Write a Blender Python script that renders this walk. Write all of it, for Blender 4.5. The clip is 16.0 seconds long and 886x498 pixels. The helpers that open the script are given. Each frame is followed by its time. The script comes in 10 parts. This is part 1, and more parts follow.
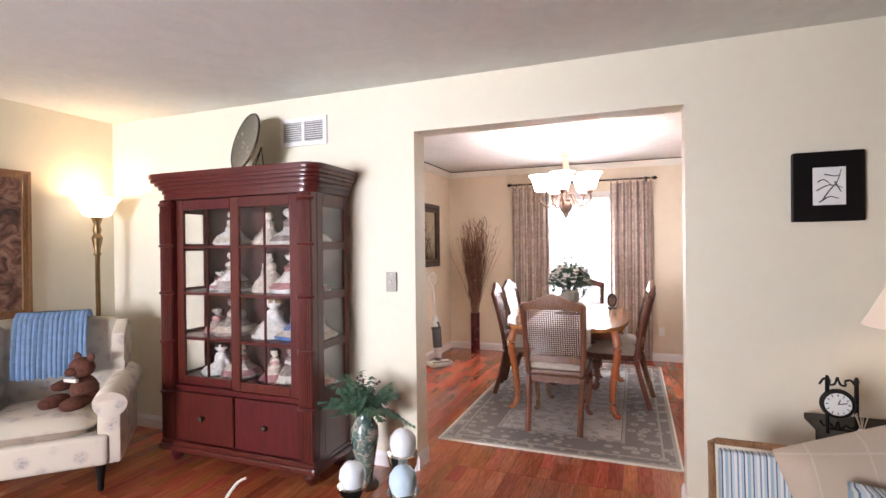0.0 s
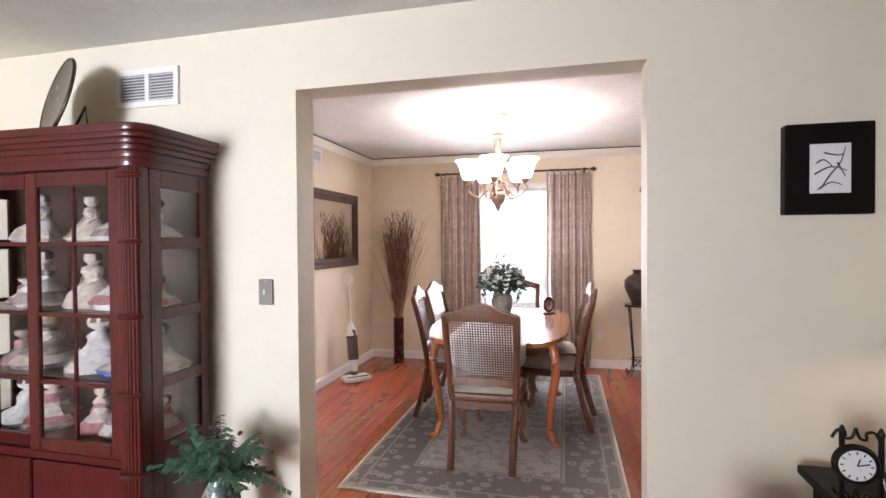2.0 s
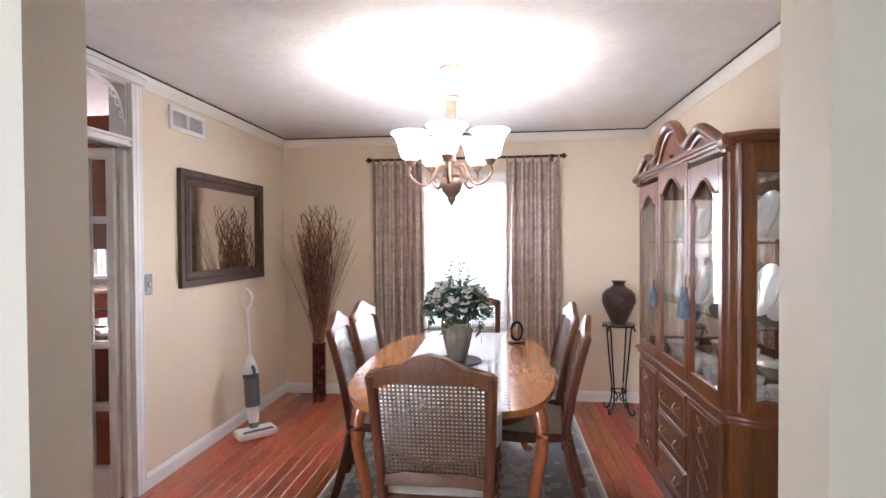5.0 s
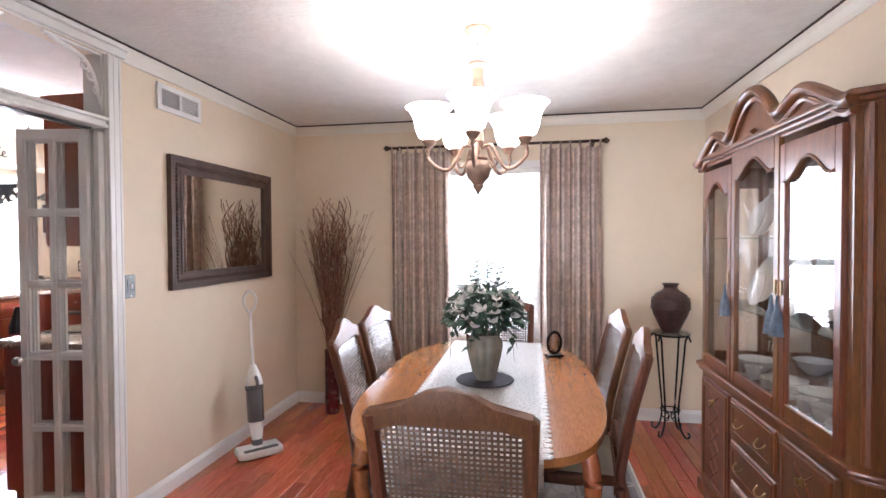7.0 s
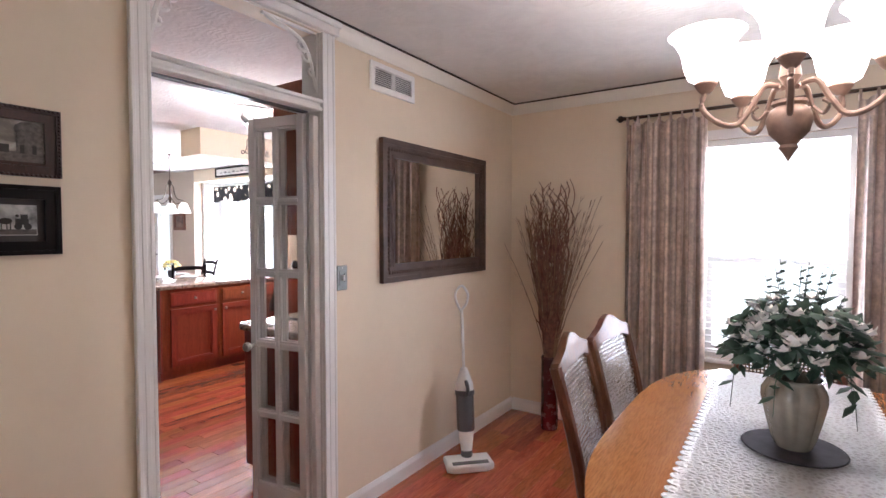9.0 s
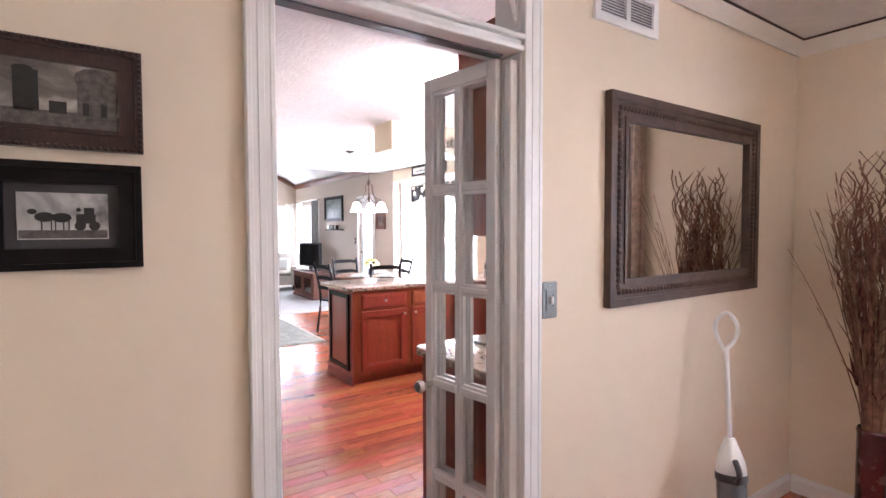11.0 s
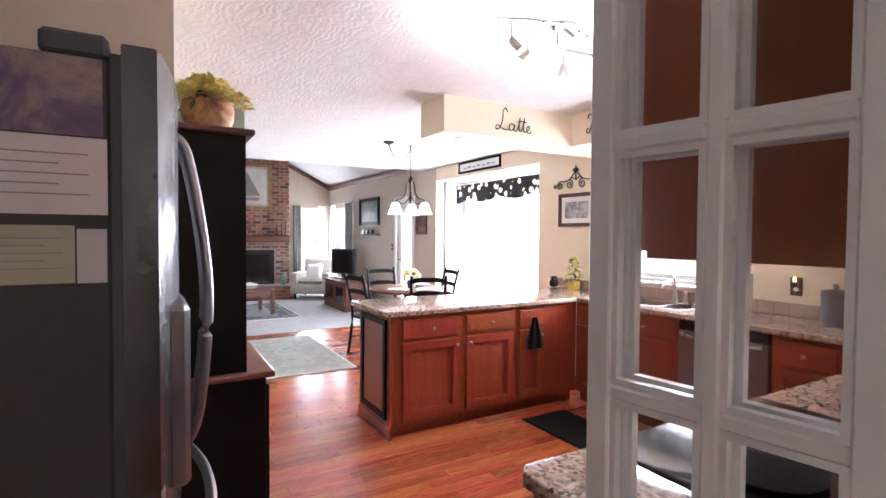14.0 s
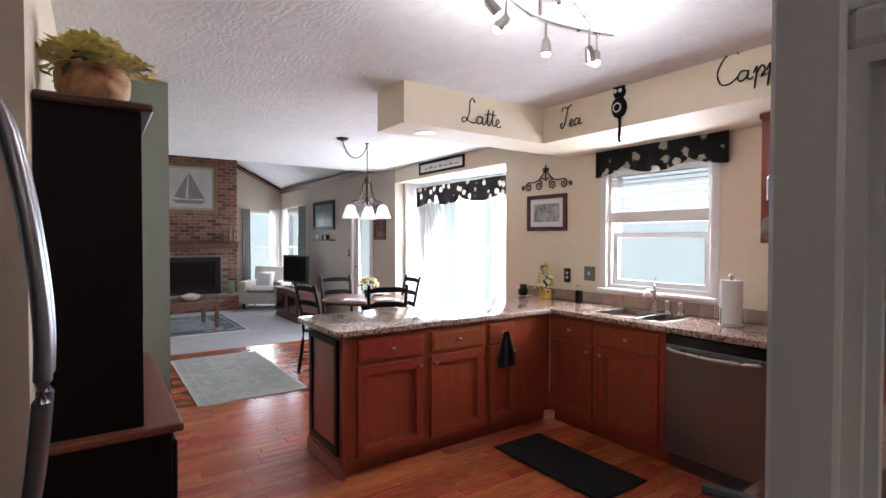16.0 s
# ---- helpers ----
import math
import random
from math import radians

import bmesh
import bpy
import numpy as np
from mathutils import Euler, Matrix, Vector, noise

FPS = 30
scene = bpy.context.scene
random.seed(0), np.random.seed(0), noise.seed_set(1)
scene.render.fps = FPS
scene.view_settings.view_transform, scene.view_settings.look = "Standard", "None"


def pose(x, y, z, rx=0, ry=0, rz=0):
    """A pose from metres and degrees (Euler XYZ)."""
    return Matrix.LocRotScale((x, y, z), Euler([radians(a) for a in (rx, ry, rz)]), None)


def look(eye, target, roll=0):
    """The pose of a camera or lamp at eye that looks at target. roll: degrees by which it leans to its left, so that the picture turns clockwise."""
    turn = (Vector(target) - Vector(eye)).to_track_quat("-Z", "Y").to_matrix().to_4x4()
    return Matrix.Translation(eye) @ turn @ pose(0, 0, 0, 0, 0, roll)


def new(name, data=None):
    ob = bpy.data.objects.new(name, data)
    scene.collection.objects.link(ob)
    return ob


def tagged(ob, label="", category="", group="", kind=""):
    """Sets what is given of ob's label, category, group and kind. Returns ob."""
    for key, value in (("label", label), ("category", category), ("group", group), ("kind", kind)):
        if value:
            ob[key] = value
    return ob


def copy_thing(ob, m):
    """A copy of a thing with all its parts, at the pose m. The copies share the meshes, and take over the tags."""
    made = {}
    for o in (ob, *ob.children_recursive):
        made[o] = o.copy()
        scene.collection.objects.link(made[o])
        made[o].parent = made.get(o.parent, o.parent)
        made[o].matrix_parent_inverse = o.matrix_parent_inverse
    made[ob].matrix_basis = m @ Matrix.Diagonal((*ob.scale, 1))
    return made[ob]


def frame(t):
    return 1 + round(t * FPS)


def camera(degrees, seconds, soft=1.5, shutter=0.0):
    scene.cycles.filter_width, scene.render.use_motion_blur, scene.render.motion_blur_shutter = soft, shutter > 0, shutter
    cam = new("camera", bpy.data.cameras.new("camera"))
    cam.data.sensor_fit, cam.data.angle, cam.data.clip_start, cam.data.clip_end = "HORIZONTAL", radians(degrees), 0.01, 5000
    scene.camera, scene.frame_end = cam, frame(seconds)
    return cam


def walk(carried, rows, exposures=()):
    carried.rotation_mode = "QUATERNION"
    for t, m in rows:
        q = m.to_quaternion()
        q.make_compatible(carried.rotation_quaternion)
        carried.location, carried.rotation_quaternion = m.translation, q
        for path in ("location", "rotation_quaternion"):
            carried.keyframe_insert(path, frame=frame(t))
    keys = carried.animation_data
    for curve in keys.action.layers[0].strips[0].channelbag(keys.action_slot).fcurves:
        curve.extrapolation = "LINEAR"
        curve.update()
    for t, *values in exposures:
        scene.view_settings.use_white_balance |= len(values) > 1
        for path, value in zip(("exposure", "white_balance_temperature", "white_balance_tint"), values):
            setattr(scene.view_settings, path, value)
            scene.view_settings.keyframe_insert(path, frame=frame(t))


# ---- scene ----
cam = camera(83.2, 16.0)
PATH = [
    (0, (-0.282, 1.269, 1.406), (-0.997, 3.136, 1.397), -0.6),
    (0.5, (-0.289, 1.367, 1.406), (-0.933, 3.26, 1.39), -0.6),
    (1, (-0.297, 1.544, 1.409), (-0.874, 3.458, 1.386), -0.6),
    (1.5, (-0.314, 1.764, 1.411), (-0.834, 3.695, 1.384), -0.5),
    (2, (-0.347, 2.026, 1.419), (-0.824, 3.968, 1.389), -0.4),
    (2.5, (-0.378, 2.271, 1.411), (-0.816, 4.222, 1.383), -0.2),
    (3, (-0.43, 2.516, 1.429), (-0.824, 4.477, 1.402), -0.3),
    (3.5, (-0.494, 2.733, 1.428), (-0.827, 4.705, 1.404), -0.0),
    (4, (-0.536, 2.921, 1.438), (-0.814, 4.902, 1.414), -0.1),
    (6.3, (-0.618, 3.516, 1.459), (-0.844, 5.502, 1.417), -0.4),
    (6.5, (-0.619, 3.565, 1.455), (-0.869, 5.549, 1.413), -0.4),
    (7, (-0.634, 3.672, 1.446), (-0.976, 5.642, 1.405), -0.3),
    (7.5, (-0.658, 3.788, 1.437), (-1.174, 5.72, 1.392), -0.1),
    (8, (-0.705, 3.921, 1.443), (-1.427, 5.785, 1.388), -0.0),
    (8.5, (-0.778, 4.043, 1.437), (-1.703, 5.815, 1.372), -0.1),
    (9, (-0.891, 4.185, 1.44), (-2.009, 5.841, 1.367), -0.0),
    (9.5, (-1.013, 4.318, 1.432), (-2.309, 5.839, 1.358), -0.1),
    (10, (-1.156, 4.46, 1.432), (-2.6, 5.842, 1.354), -0.1),
    (10.2, (-1.216, 4.521, 1.434), (-2.716, 5.841, 1.356), -0.2),
    (12.3, (-2.037, 4.939, 1.449), (-3.776, 5.924, 1.371), 0.4),
    (12.5, (-2.111, 4.97, 1.447), (-3.853, 5.95, 1.371), 0.4),
    (13, (-2.285, 5.03, 1.45), (-4.03, 6.005, 1.38), 0.4),
    (13.5, (-2.437, 5.095, 1.452), (-4.177, 6.079, 1.388), 0.4),
    (14, (-2.55, 5.147, 1.457), (-4.278, 6.153, 1.398), 0.4),
    (14.5, (-2.664, 5.205, 1.461), (-4.372, 6.244, 1.406), 0.2),
    (15, (-2.775, 5.278, 1.467), (-4.463, 6.351, 1.415), 0.1),
    (15.5, (-2.862, 5.335, 1.467), (-4.529, 6.438, 1.419), 0.1),
    (16, (-2.94, 5.365, 1.467), (-4.581, 6.508, 1.426), 0.1),
]
EXPOSURES = [(0.0, 0.94, 6350, 22), (2.0, 0.77, 6150, 20), (4.0, 0.54, 5900, 18), (6.5, 0.52, 5860, 18), (7.5, 0.36, 5950, 19), (8.5, 0.06, 6000, 20), (9.2, 0.18, 6000, 22), (10.0, 0.65, 5960, 23), (12.5, 0.40, 5970, 23), (13.5, 0.24, 5980, 22), (14.5, 0.02, 5980, 20), (15.0, -0.12, 5960, 19), (15.5, -0.46, 5930, 17), (16.0, -0.80, 5900, 16)]
walk(cam, [(t, look(eye, target, roll)) for t, eye, target, roll in PATH], EXPOSURES)

# ---- light and exposure ----
world = bpy.data.worlds.new("sky")
scene.world = world
world.use_nodes = True
wn = world.node_tree.nodes
sky = wn.new("ShaderNodeTexSky")
sky.sky_type, sky.sun_disc = "NISHITA", False
sky.sun_elevation, sky.sun_rotation = radians(48), radians(200)
world.node_tree.links.new(sky.outputs[0], wn["Background"].inputs[0])
wn["Background"].inputs[1].default_value = 0.12
sun = new("sun", bpy.data.lights.new("sun", "SUN"))
sun.data.energy, sun.data.angle, sun.data.color = 2.5, radians(0.6), (1, 0.95, 0.88)
sun.matrix_world = look((0, 0, 20), (0 + 6.0, -2.0 + 9.0, 20 - 12.0))


def area_lamp(name, eye, target, sx, sy, energy, colour):
    ob = new(name, bpy.data.lights.new(name, "AREA"))
    ob.data.shape, ob.data.size, ob.data.size_y = "RECTANGLE", sx, sy
    ob.data.energy, ob.data.color = energy, colour
    ob.matrix_world = look(eye, target)
    return ob


def bulb(name, at, energy, colour, radius=0.04):
    ob = new(name, bpy.data.lights.new(name, "POINT"))
    ob.data.energy, ob.data.color, ob.data.shadow_soft_size = energy, colour, radius
    ob.location = at
    return ob


DAY = (0.93, 0.97, 1.0)
WARM = (1.0, 0.80, 0.58)
living_day = area_lamp("window_light_living", (-2.9, -2.35, 1.45), (-2.1, 4, 1.35), 1.5, 1.5, 50, DAY)
living_day.data.spread = radians(75)
area_lamp("window_light_dining", (-0.92, 7.92, 1.40), (-0.92, 4, 1.0), 0.78, 1.3, 48, DAY)
area_lamp("window_light_bay", (-8.1, 9.45, 1.35), (-7.6, 5, 0.9), 2.0, 1.6, 385, DAY)
area_lamp("window_light_sink", (-5.18, 8.99, 1.55), (-5.18, 5, 1.0), 0.8, 0.75, 95, DAY)
area_lamp("window_light_family", (-14.75, 8.5, 1.3), (-9, 8.0, 1.0), 0.55, 1.4, 52, DAY)
area_lamp("window_light_family_side", (-13.6, 9.0, 1.3), (-13.2, 5, 1.0), 1.0, 1.4, 60, DAY)
# added fill from the unseen south side, brightens the family room
area_lamp("window_light_family_back", (-12.0, 1.1, 1.6), (-12, 8, 1.2), 3.0, 1.8, 60, DAY)
area_lamp("window_light_garden_door", (-10.35, 9.0, 1.1), (-10.3, 5, 0.9), 0.5, 1.7, 40, DAY)

# ---- materials ----
MATS = {}


def nodes_of(name):
    m = bpy.data.materials.new(name)
    m.use_nodes = True
    n = m.node_tree.nodes
    return m, n, m.node_tree.links, n["Principled BSDF"]


def coords(n, l, scale=(1, 1, 1), rot=(0, 0, 0), kind="Object"):
    c = n.new("ShaderNodeTexCoord")
    mp = n.new("ShaderNodeMapping")
    mp.inputs["Scale"].default_value = scale
    mp.inputs["Rotation"].default_value = rot
    l.new(c.outputs[kind], mp.inputs["Vector"])
    return mp.outputs[0]


def noise_tex(n, l, vec, scale, detail=4, rough=0.55, distort=0.0):
    t = n.new("ShaderNodeTexNoise")
    t.inputs["Scale"].default_value, t.inputs["Detail"].default_value = scale, detail
    t.inputs["Roughness"].default_value, t.inputs["Distortion"].default_value = rough, distort
    if vec is not None:
        l.new(vec, t.inputs["Vector"])
    return t.outputs["Fac"]


def ramp(n, l, fac, stops):
    r = n.new("ShaderNodeValToRGB")
    e = r.color_ramp.elements
    while len(e) < len(stops):
        e.new(0.5)
    for el, (p, c) in zip(e, stops):
        el.position, el.color = p, (*c, 1)
    l.new(fac, r.inputs[0])
    return r.outputs[0]


def mixc(n, l, fac, a, b, mode="MIX"):
    m = n.new("ShaderNodeMix")
    m.data_type, m.blend_type = "RGBA", mode
    for sock, v in ((m.inputs[0], fac), (m.inputs[6], a), (m.inputs[7], b)):
        if isinstance(v, (int, float)):
            sock.default_value = v
        elif isinstance(v, tuple):
            sock.default_value = (*v, 1)
        else:
            l.new(v, sock)
    return m.outputs[2]


def bump(n, l, p, height, strength, dist=0.01):
    b = n.new("ShaderNodeBump")
    b.inputs["Strength"].default_value, b.inputs["Distance"].default_value = strength, dist
    l.new(height, b.inputs["Height"])
    l.new(b.outputs[0], p.inputs["Normal"])


def mat_plain(name, col, rough=0.5, metal=0.0, var=0.12, scale=6.0, bumps=0.05, bscale=90.0, coat=0.0, spec=0.5, kind="Object"):
    """A plain finish with soft large-scale variation and a fine relief."""
    if name in MATS:
        return MATS[name]
    m, n, l, p = nodes_of(name)
    v = coords(n, l, kind=kind)
    f = noise_tex(n, l, v, scale, 5)
    dark, light = tuple(c * (1 - var) for c in col), tuple(min(1, c * (1 + var)) for c in col)
    l.new(ramp(n, l, f, [(0.3, dark), (0.7, light)]), p.inputs["Base Color"])
    r = n.new("ShaderNodeMapRange")
    r.inputs["To Min"].default_value, r.inputs["To Max"].default_value = max(0.02, rough - 0.08), min(1, rough + 0.1)
    l.new(noise_tex(n, l, v, scale * 3, 3), r.inputs["Value"])
    l.new(r.outputs[0], p.inputs["Roughness"])
    p.inputs["Metallic"].default_value, p.inputs["Coat Weight"].default_value = metal, coat
    p.inputs["Specular IOR Level"].default_value = spec
    if bumps:
        bump(n, l, p, noise_tex(n, l, v, bscale, 3), bumps, 0.004)
    MATS[name] = m
    return m


def mat_wood(name, dark, light, rough=0.35, coat=0.2, grain=(18, 18, 1.6), rot=(0, 0, 0), scale=2.2, vary=0.0, kind="Object", island=False):
    """Grain stretched along one local axis, with pores and a random tone for each piece."""
    if name in MATS:
        return MATS[name]
    m, n, l, p = nodes_of(name)
    v = coords(n, l, grain, rot, kind)
    info = n.new("ShaderNodeNewGeometry" if island else "ShaderNodeObjectInfo")
    rand = info.outputs["Random Per Island" if island else "Random"]
    add = n.new("ShaderNodeVectorMath")
    add.operation = "MULTIPLY_ADD"
    l.new(rand, add.inputs[0])
    add.inputs[1].default_value = (37, 17, 29)
    l.new(v, add.inputs[2])
    v = add.outputs[0]
    f = noise_tex(n, l, v, scale, 6, 0.6, 1.2)
    pores = noise_tex(n, l, v, scale * 9, 2, 0.5)
    mid = tuple((a + b) / 2 for a, b in zip(dark, light))
    c = ramp(n, l, f, [(0.25, dark), (0.5, mid), (0.78, light)])
    c = mixc(n, l, 0.35, c, ramp(n, l, pores, [(0.35, tuple(a * 0.55 for a in dark)), (0.6, (1, 1, 1))]), "MULTIPLY")
    if vary:
        hsv = n.new("ShaderNodeHueSaturation")
        mr = n.new("ShaderNodeMapRange")
        mr.inputs["To Min"].default_value, mr.inputs["To Max"].default_value = 1 - vary, 1 + vary
        l.new(rand, mr.inputs["Value"])
        l.new(mr.outputs[0], hsv.inputs["Value"])
        mr2 = n.new("ShaderNodeMapRange")
        mr2.inputs["To Min"].default_value, mr2.inputs["To Max"].default_value = 0.488, 0.512
        sn = n.new("ShaderNodeMath")
        sn.operation = "FRACT"
        mu = n.new("ShaderNodeMath")
        mu.operation = "MULTIPLY"
        mu.inputs[1].default_value = 7.31
        l.new(rand, mu.inputs[0])
        l.new(mu.outputs[0], sn.inputs[0])
        l.new(sn.outputs[0], mr2.inputs["Value"])
        l.new(mr2.outputs[0], hsv.inputs["Hue"])
        l.new(c, hsv.inputs["Color"])
        c = hsv.outputs[0]
    l.new(c, p.inputs["Base Color"])
    r = n.new("ShaderNodeMapRange")
    r.inputs["To Min"].default_value, r.inputs["To Max"].default_value = rough - 0.07, rough + 0.12
    l.new(f, r.inputs["Value"])
    l.new(r.outputs[0], p.inputs["Roughness"])
    p.inputs["Coat Weight"].default_value, p.inputs["Coat Roughness"].default_value = coat, 0.15
    bump(n, l, p, pores, 0.06, 0.002)
    MATS[name] = m
    return m


def mat_emit(name, col, strength, base=(0.9, 0.9, 0.88)):
    if name in MATS:
        return MATS[name]
    m, n, l, p = nodes_of(name)
    p.inputs["Base Color"].default_value = (*base, 1)
    p.inputs["Emission Color"].default_value = (*col, 1)
    p.inputs["Emission Strength"].default_value = strength
    p.inputs["Roughness"].default_value = 0.35
    MATS[name] = m
    return m


def mat_glass(name, tint=(1, 1, 1), rough=0.02, gloss=0.12):
    """Thin clear pane: mostly see-through, with a Fresnel gloss."""
    if name in MATS:
        return MATS[name]
    m, n, l, p = nodes_of(name)
    n.remove(p)
    t, g, mx, fr = n.new("ShaderNodeBsdfTransparent"), n.new("ShaderNodeBsdfGlossy"), n.new("ShaderNodeMixShader"), n.new("ShaderNodeLayerWeight")
    pw = n.new("ShaderNodeMath")
    pw.operation, pw.inputs[1].default_value = "POWER", 4.0
    ma = n.new("ShaderNodeMath")
    ma.operation, ma.inputs[1].default_value, ma.inputs[2].default_value = "MULTIPLY_ADD", 0.9, 0.05
    t.inputs[0].default_value = (*tint, 1)
    g.inputs["Roughness"].default_value = rough
    fr.inputs[0].default_value = 0.5
    l.new(fr.outputs["Facing"], pw.inputs[0])
    l.new(pw.outputs[0], ma.inputs[0])
    l.new(ma.outputs[0], mx.inputs[0])
    l.new(t.outputs[0], mx.inputs[1])
    l.new(g.outputs[0], mx.inputs[2])
    l.new(mx.outputs[0], n["Material Output"].inputs[0])
    MATS[name] = m
    return m


def mat_wall(name, col, var=0.03):
    if name in MATS:
        return MATS[name]
    m, n, l, p = nodes_of(name)
    v = coords(n, l)
    f = noise_tex(n, l, v, 0.9, 3)
    f2 = noise_tex(n, l, v, 14, 3)
    c = ramp(n, l, f, [(0.3, tuple(a * (1 - var) for a in col)), (0.7, tuple(min(1, a * (1 + var)) for a in col))])
    c = mixc(n, l, 0.05, c, ramp(n, l, f2, [(0.3, (0.5, 0.45, 0.4)), (0.7, (1, 1, 1))]), "MULTIPLY")
    l.new(c, p.inputs["Base Color"])
    p.inputs["Roughness"].default_value = 0.62
    p.inputs["Specular IOR Level"].default_value = 0.3
    bump(n, l, p, noise_tex(n, l, v, 260, 3), 0.12, 0.002)
    MATS[name] = m
    return m


def mat_ceiling(name, col, strength):
    """Stomped plaster: swirled brush marks in relief."""
    m, n, l, p = nodes_of(name)
    v = coords(n, l)
    vo = n.new("ShaderNodeTexVoronoi")
    vo.inputs["Scale"].default_value = 5.5
    l.new(v, vo.inputs["Vector"])
    wv = n.new("ShaderNodeTexWave")
    wv.wave_type = "RINGS"
    wv.inputs["Scale"].default_value, wv.inputs["Distortion"].default_value = 9, 14
    wv.inputs["Detail"].default_value = 4
    sub = n.new("ShaderNodeVectorMath")
    sub.operation = "SUBTRACT"
    l.new(v, sub.inputs[0])
    l.new(vo.outputs["Position"], sub.inputs[1])
    l.new(sub.outputs[0], wv.inputs["Vector"])
    mx = n.new("ShaderNodeMath")
    mx.operation = "MULTIPLY"
    l.new(wv.outputs["Fac"], mx.inputs[0])
    l.new(noise_tex(n, l, v, 9, 4), mx.inputs[1])
    c = mixc(n, l, 0.10 + 0.5 * strength, col, ramp(n, l, noise_tex(n, l, v, 5.0, 6, 0.62, 1.4), [(0.35, (0.55, 0.55, 0.55)), (0.62, (1, 1, 1))]), "MULTIPLY")
    l.new(c, p.inputs["Base Color"])
    p.inputs["Roughness"].default_value = 0.9
    p.inputs["Specular IOR Level"].default_value = 0.15
    bump(n, l, p, mx.outputs[0], strength, 0.02)
    MATS[name] = m
    return m


M_WALL = mat_wall("cream_wall_paint", (0.78, 0.665, 0.515))
M_WALL_LIV = mat_wall("pale_cream_wall_paint", (0.74, 0.695, 0.56))
M_WALL_KIT = mat_wall("light_cream_wall_paint", (0.80, 0.695, 0.535))
M_WALL_FAM = mat_wall("tan_wall_paint", (0.52, 0.44, 0.36))
M_WALL_GREEN = mat_wall("sage_wall_paint", (0.24, 0.27, 0.22))
M_CEIL = mat_ceiling("stomped_white_ceiling", (0.80, 0.785, 0.77), 0.13)
M_CEIL_SMOOTH = mat_ceiling("soft_white_ceiling", (0.84, 0.83, 0.81), 0.12)
M_CEIL_LIV = mat_ceiling("cool_white_ceiling", (0.78, 0.82, 0.78), 0.05)
M_TRIM = mat_plain("white_trim_paint", (0.80, 0.79, 0.77), 0.38, var=0.03, scale=3, bumps=0.03)
M_FLOOR = mat_wood("cherry_floor", (0.35, 0.076, 0.030), (0.52, 0.145, 0.060), 0.20, 0.4, grain=(6, 0.6, 6), scale=2.0, vary=0.26)
M_FLOOR_GAP = mat_plain("floor_joint", (0.06, 0.02, 0.012), 0.6)
M_CHERRY = mat_wood("dark_cherry_cabinet", (0.045, 0.006, 0.005), (0.13, 0.017, 0.012), 0.30, 0.35, vary=0.08)
M_OAK = mat_wood("golden_oak", (0.105, 0.031, 0.009), (0.25, 0.082, 0.023), 0.34, 0.3, vary=0.06)
M_CHAIR = mat_wood("walnut_brown_wood", (0.085, 0.027, 0.012), (0.21, 0.076, 0.033), 0.44, 0.06, vary=0.08)
M_TABLE = mat_wood("honey_table_wood", (0.40, 0.140, 0.046), (0.50, 0.185, 0.064), 0.16, 0.6, grain=(14, 1.2, 14), vary=0.04)
M_KITCAB = mat_wood("reddish_maple_cabinet", (0.21, 0.036, 0.016), (0.35, 0.074, 0.032), 0.30, 0.25, vary=0.06)
M_BLACKWOOD = mat_plain("black_painted_wood", (0.007, 0.005, 0.005), 0.45, var=0.3, spec=0.14)
M_BLACKMETAL = mat_plain("black_iron", (0.015, 0.013, 0.012), 0.45, 0.6, var=0.3)
M_BRONZE = mat_plain("dark_bronze", (0.07, 0.045, 0.03), 0.4, 0.7, var=0.3)
M_BRASS = mat_plain("antique_brass", (0.28, 0.19, 0.09), 0.35, 0.9, var=0.25)
M_NICKEL = mat_plain("brushed_nickel", (0.55, 0.53, 0.50), 0.28, 1.0, var=0.1)
M_STEEL = mat_plain("stainless_steel", (0.28, 0.28, 0.295), 0.31, 1.0, var=0.03, scale=2, bumps=0)
M_GLASS = mat_glass("clear_glass")
M_WHITE = mat_plain("white_plastic", (0.82, 0.82, 0.80), 0.35, var=0.03)
M_DARKGREY = mat_plain("dark_grey_plastic", (0.06, 0.06, 0.065), 0.4, var=0.15)
M_PORC = mat_plain("white_porcelain", (0.80, 0.79, 0.76), 0.15, var=0.03, coat=0.4)
M_CREAM_LACE = mat_plain("cream_cloth", (0.72, 0.68, 0.60), 0.85, var=0.08, scale=30, bumps=0.3, bscale=220)

# ---- building helpers ----


def part(name, bm, material, parent, label="", smooth=False):
    """Link a bmesh as one mesh object under a thing or under a part."""
    me = bpy.data.meshes.new(name)
    bmesh.ops.recalc_face_normals(bm, faces=bm.faces)
    bm.to_mesh(me)
    bm.free()
    me.materials.append(material)
    if smooth:
        me.polygons.foreach_set("use_smooth", [True] * len(me.polygons))
        me.set_sharp_from_angle(angle=radians(38))
    ob = new(name, me)
    ob.parent = parent
    if label:
        ob["label"] = label
    return ob


def thing(name, at, label, category, group="", kind="", rz=0, rx=0, ry=0):
    ob = new(name)
    ob.empty_display_size = 0.1
    ob.matrix_world = pose(at[0], at[1], at[2], rx, ry, rz)
    return tagged(ob, label, category, group, kind)


def solid(name, bm, material, label, category="", group="", kind="", smooth=False, at=None, rz=0):
    """One thing that is a single mesh."""
    ob = part(name, bm, material, None, smooth=smooth)
    if at:
        ob.matrix_world = pose(*at, 0, 0, rz)
    return tagged(ob, label, category, group, kind)


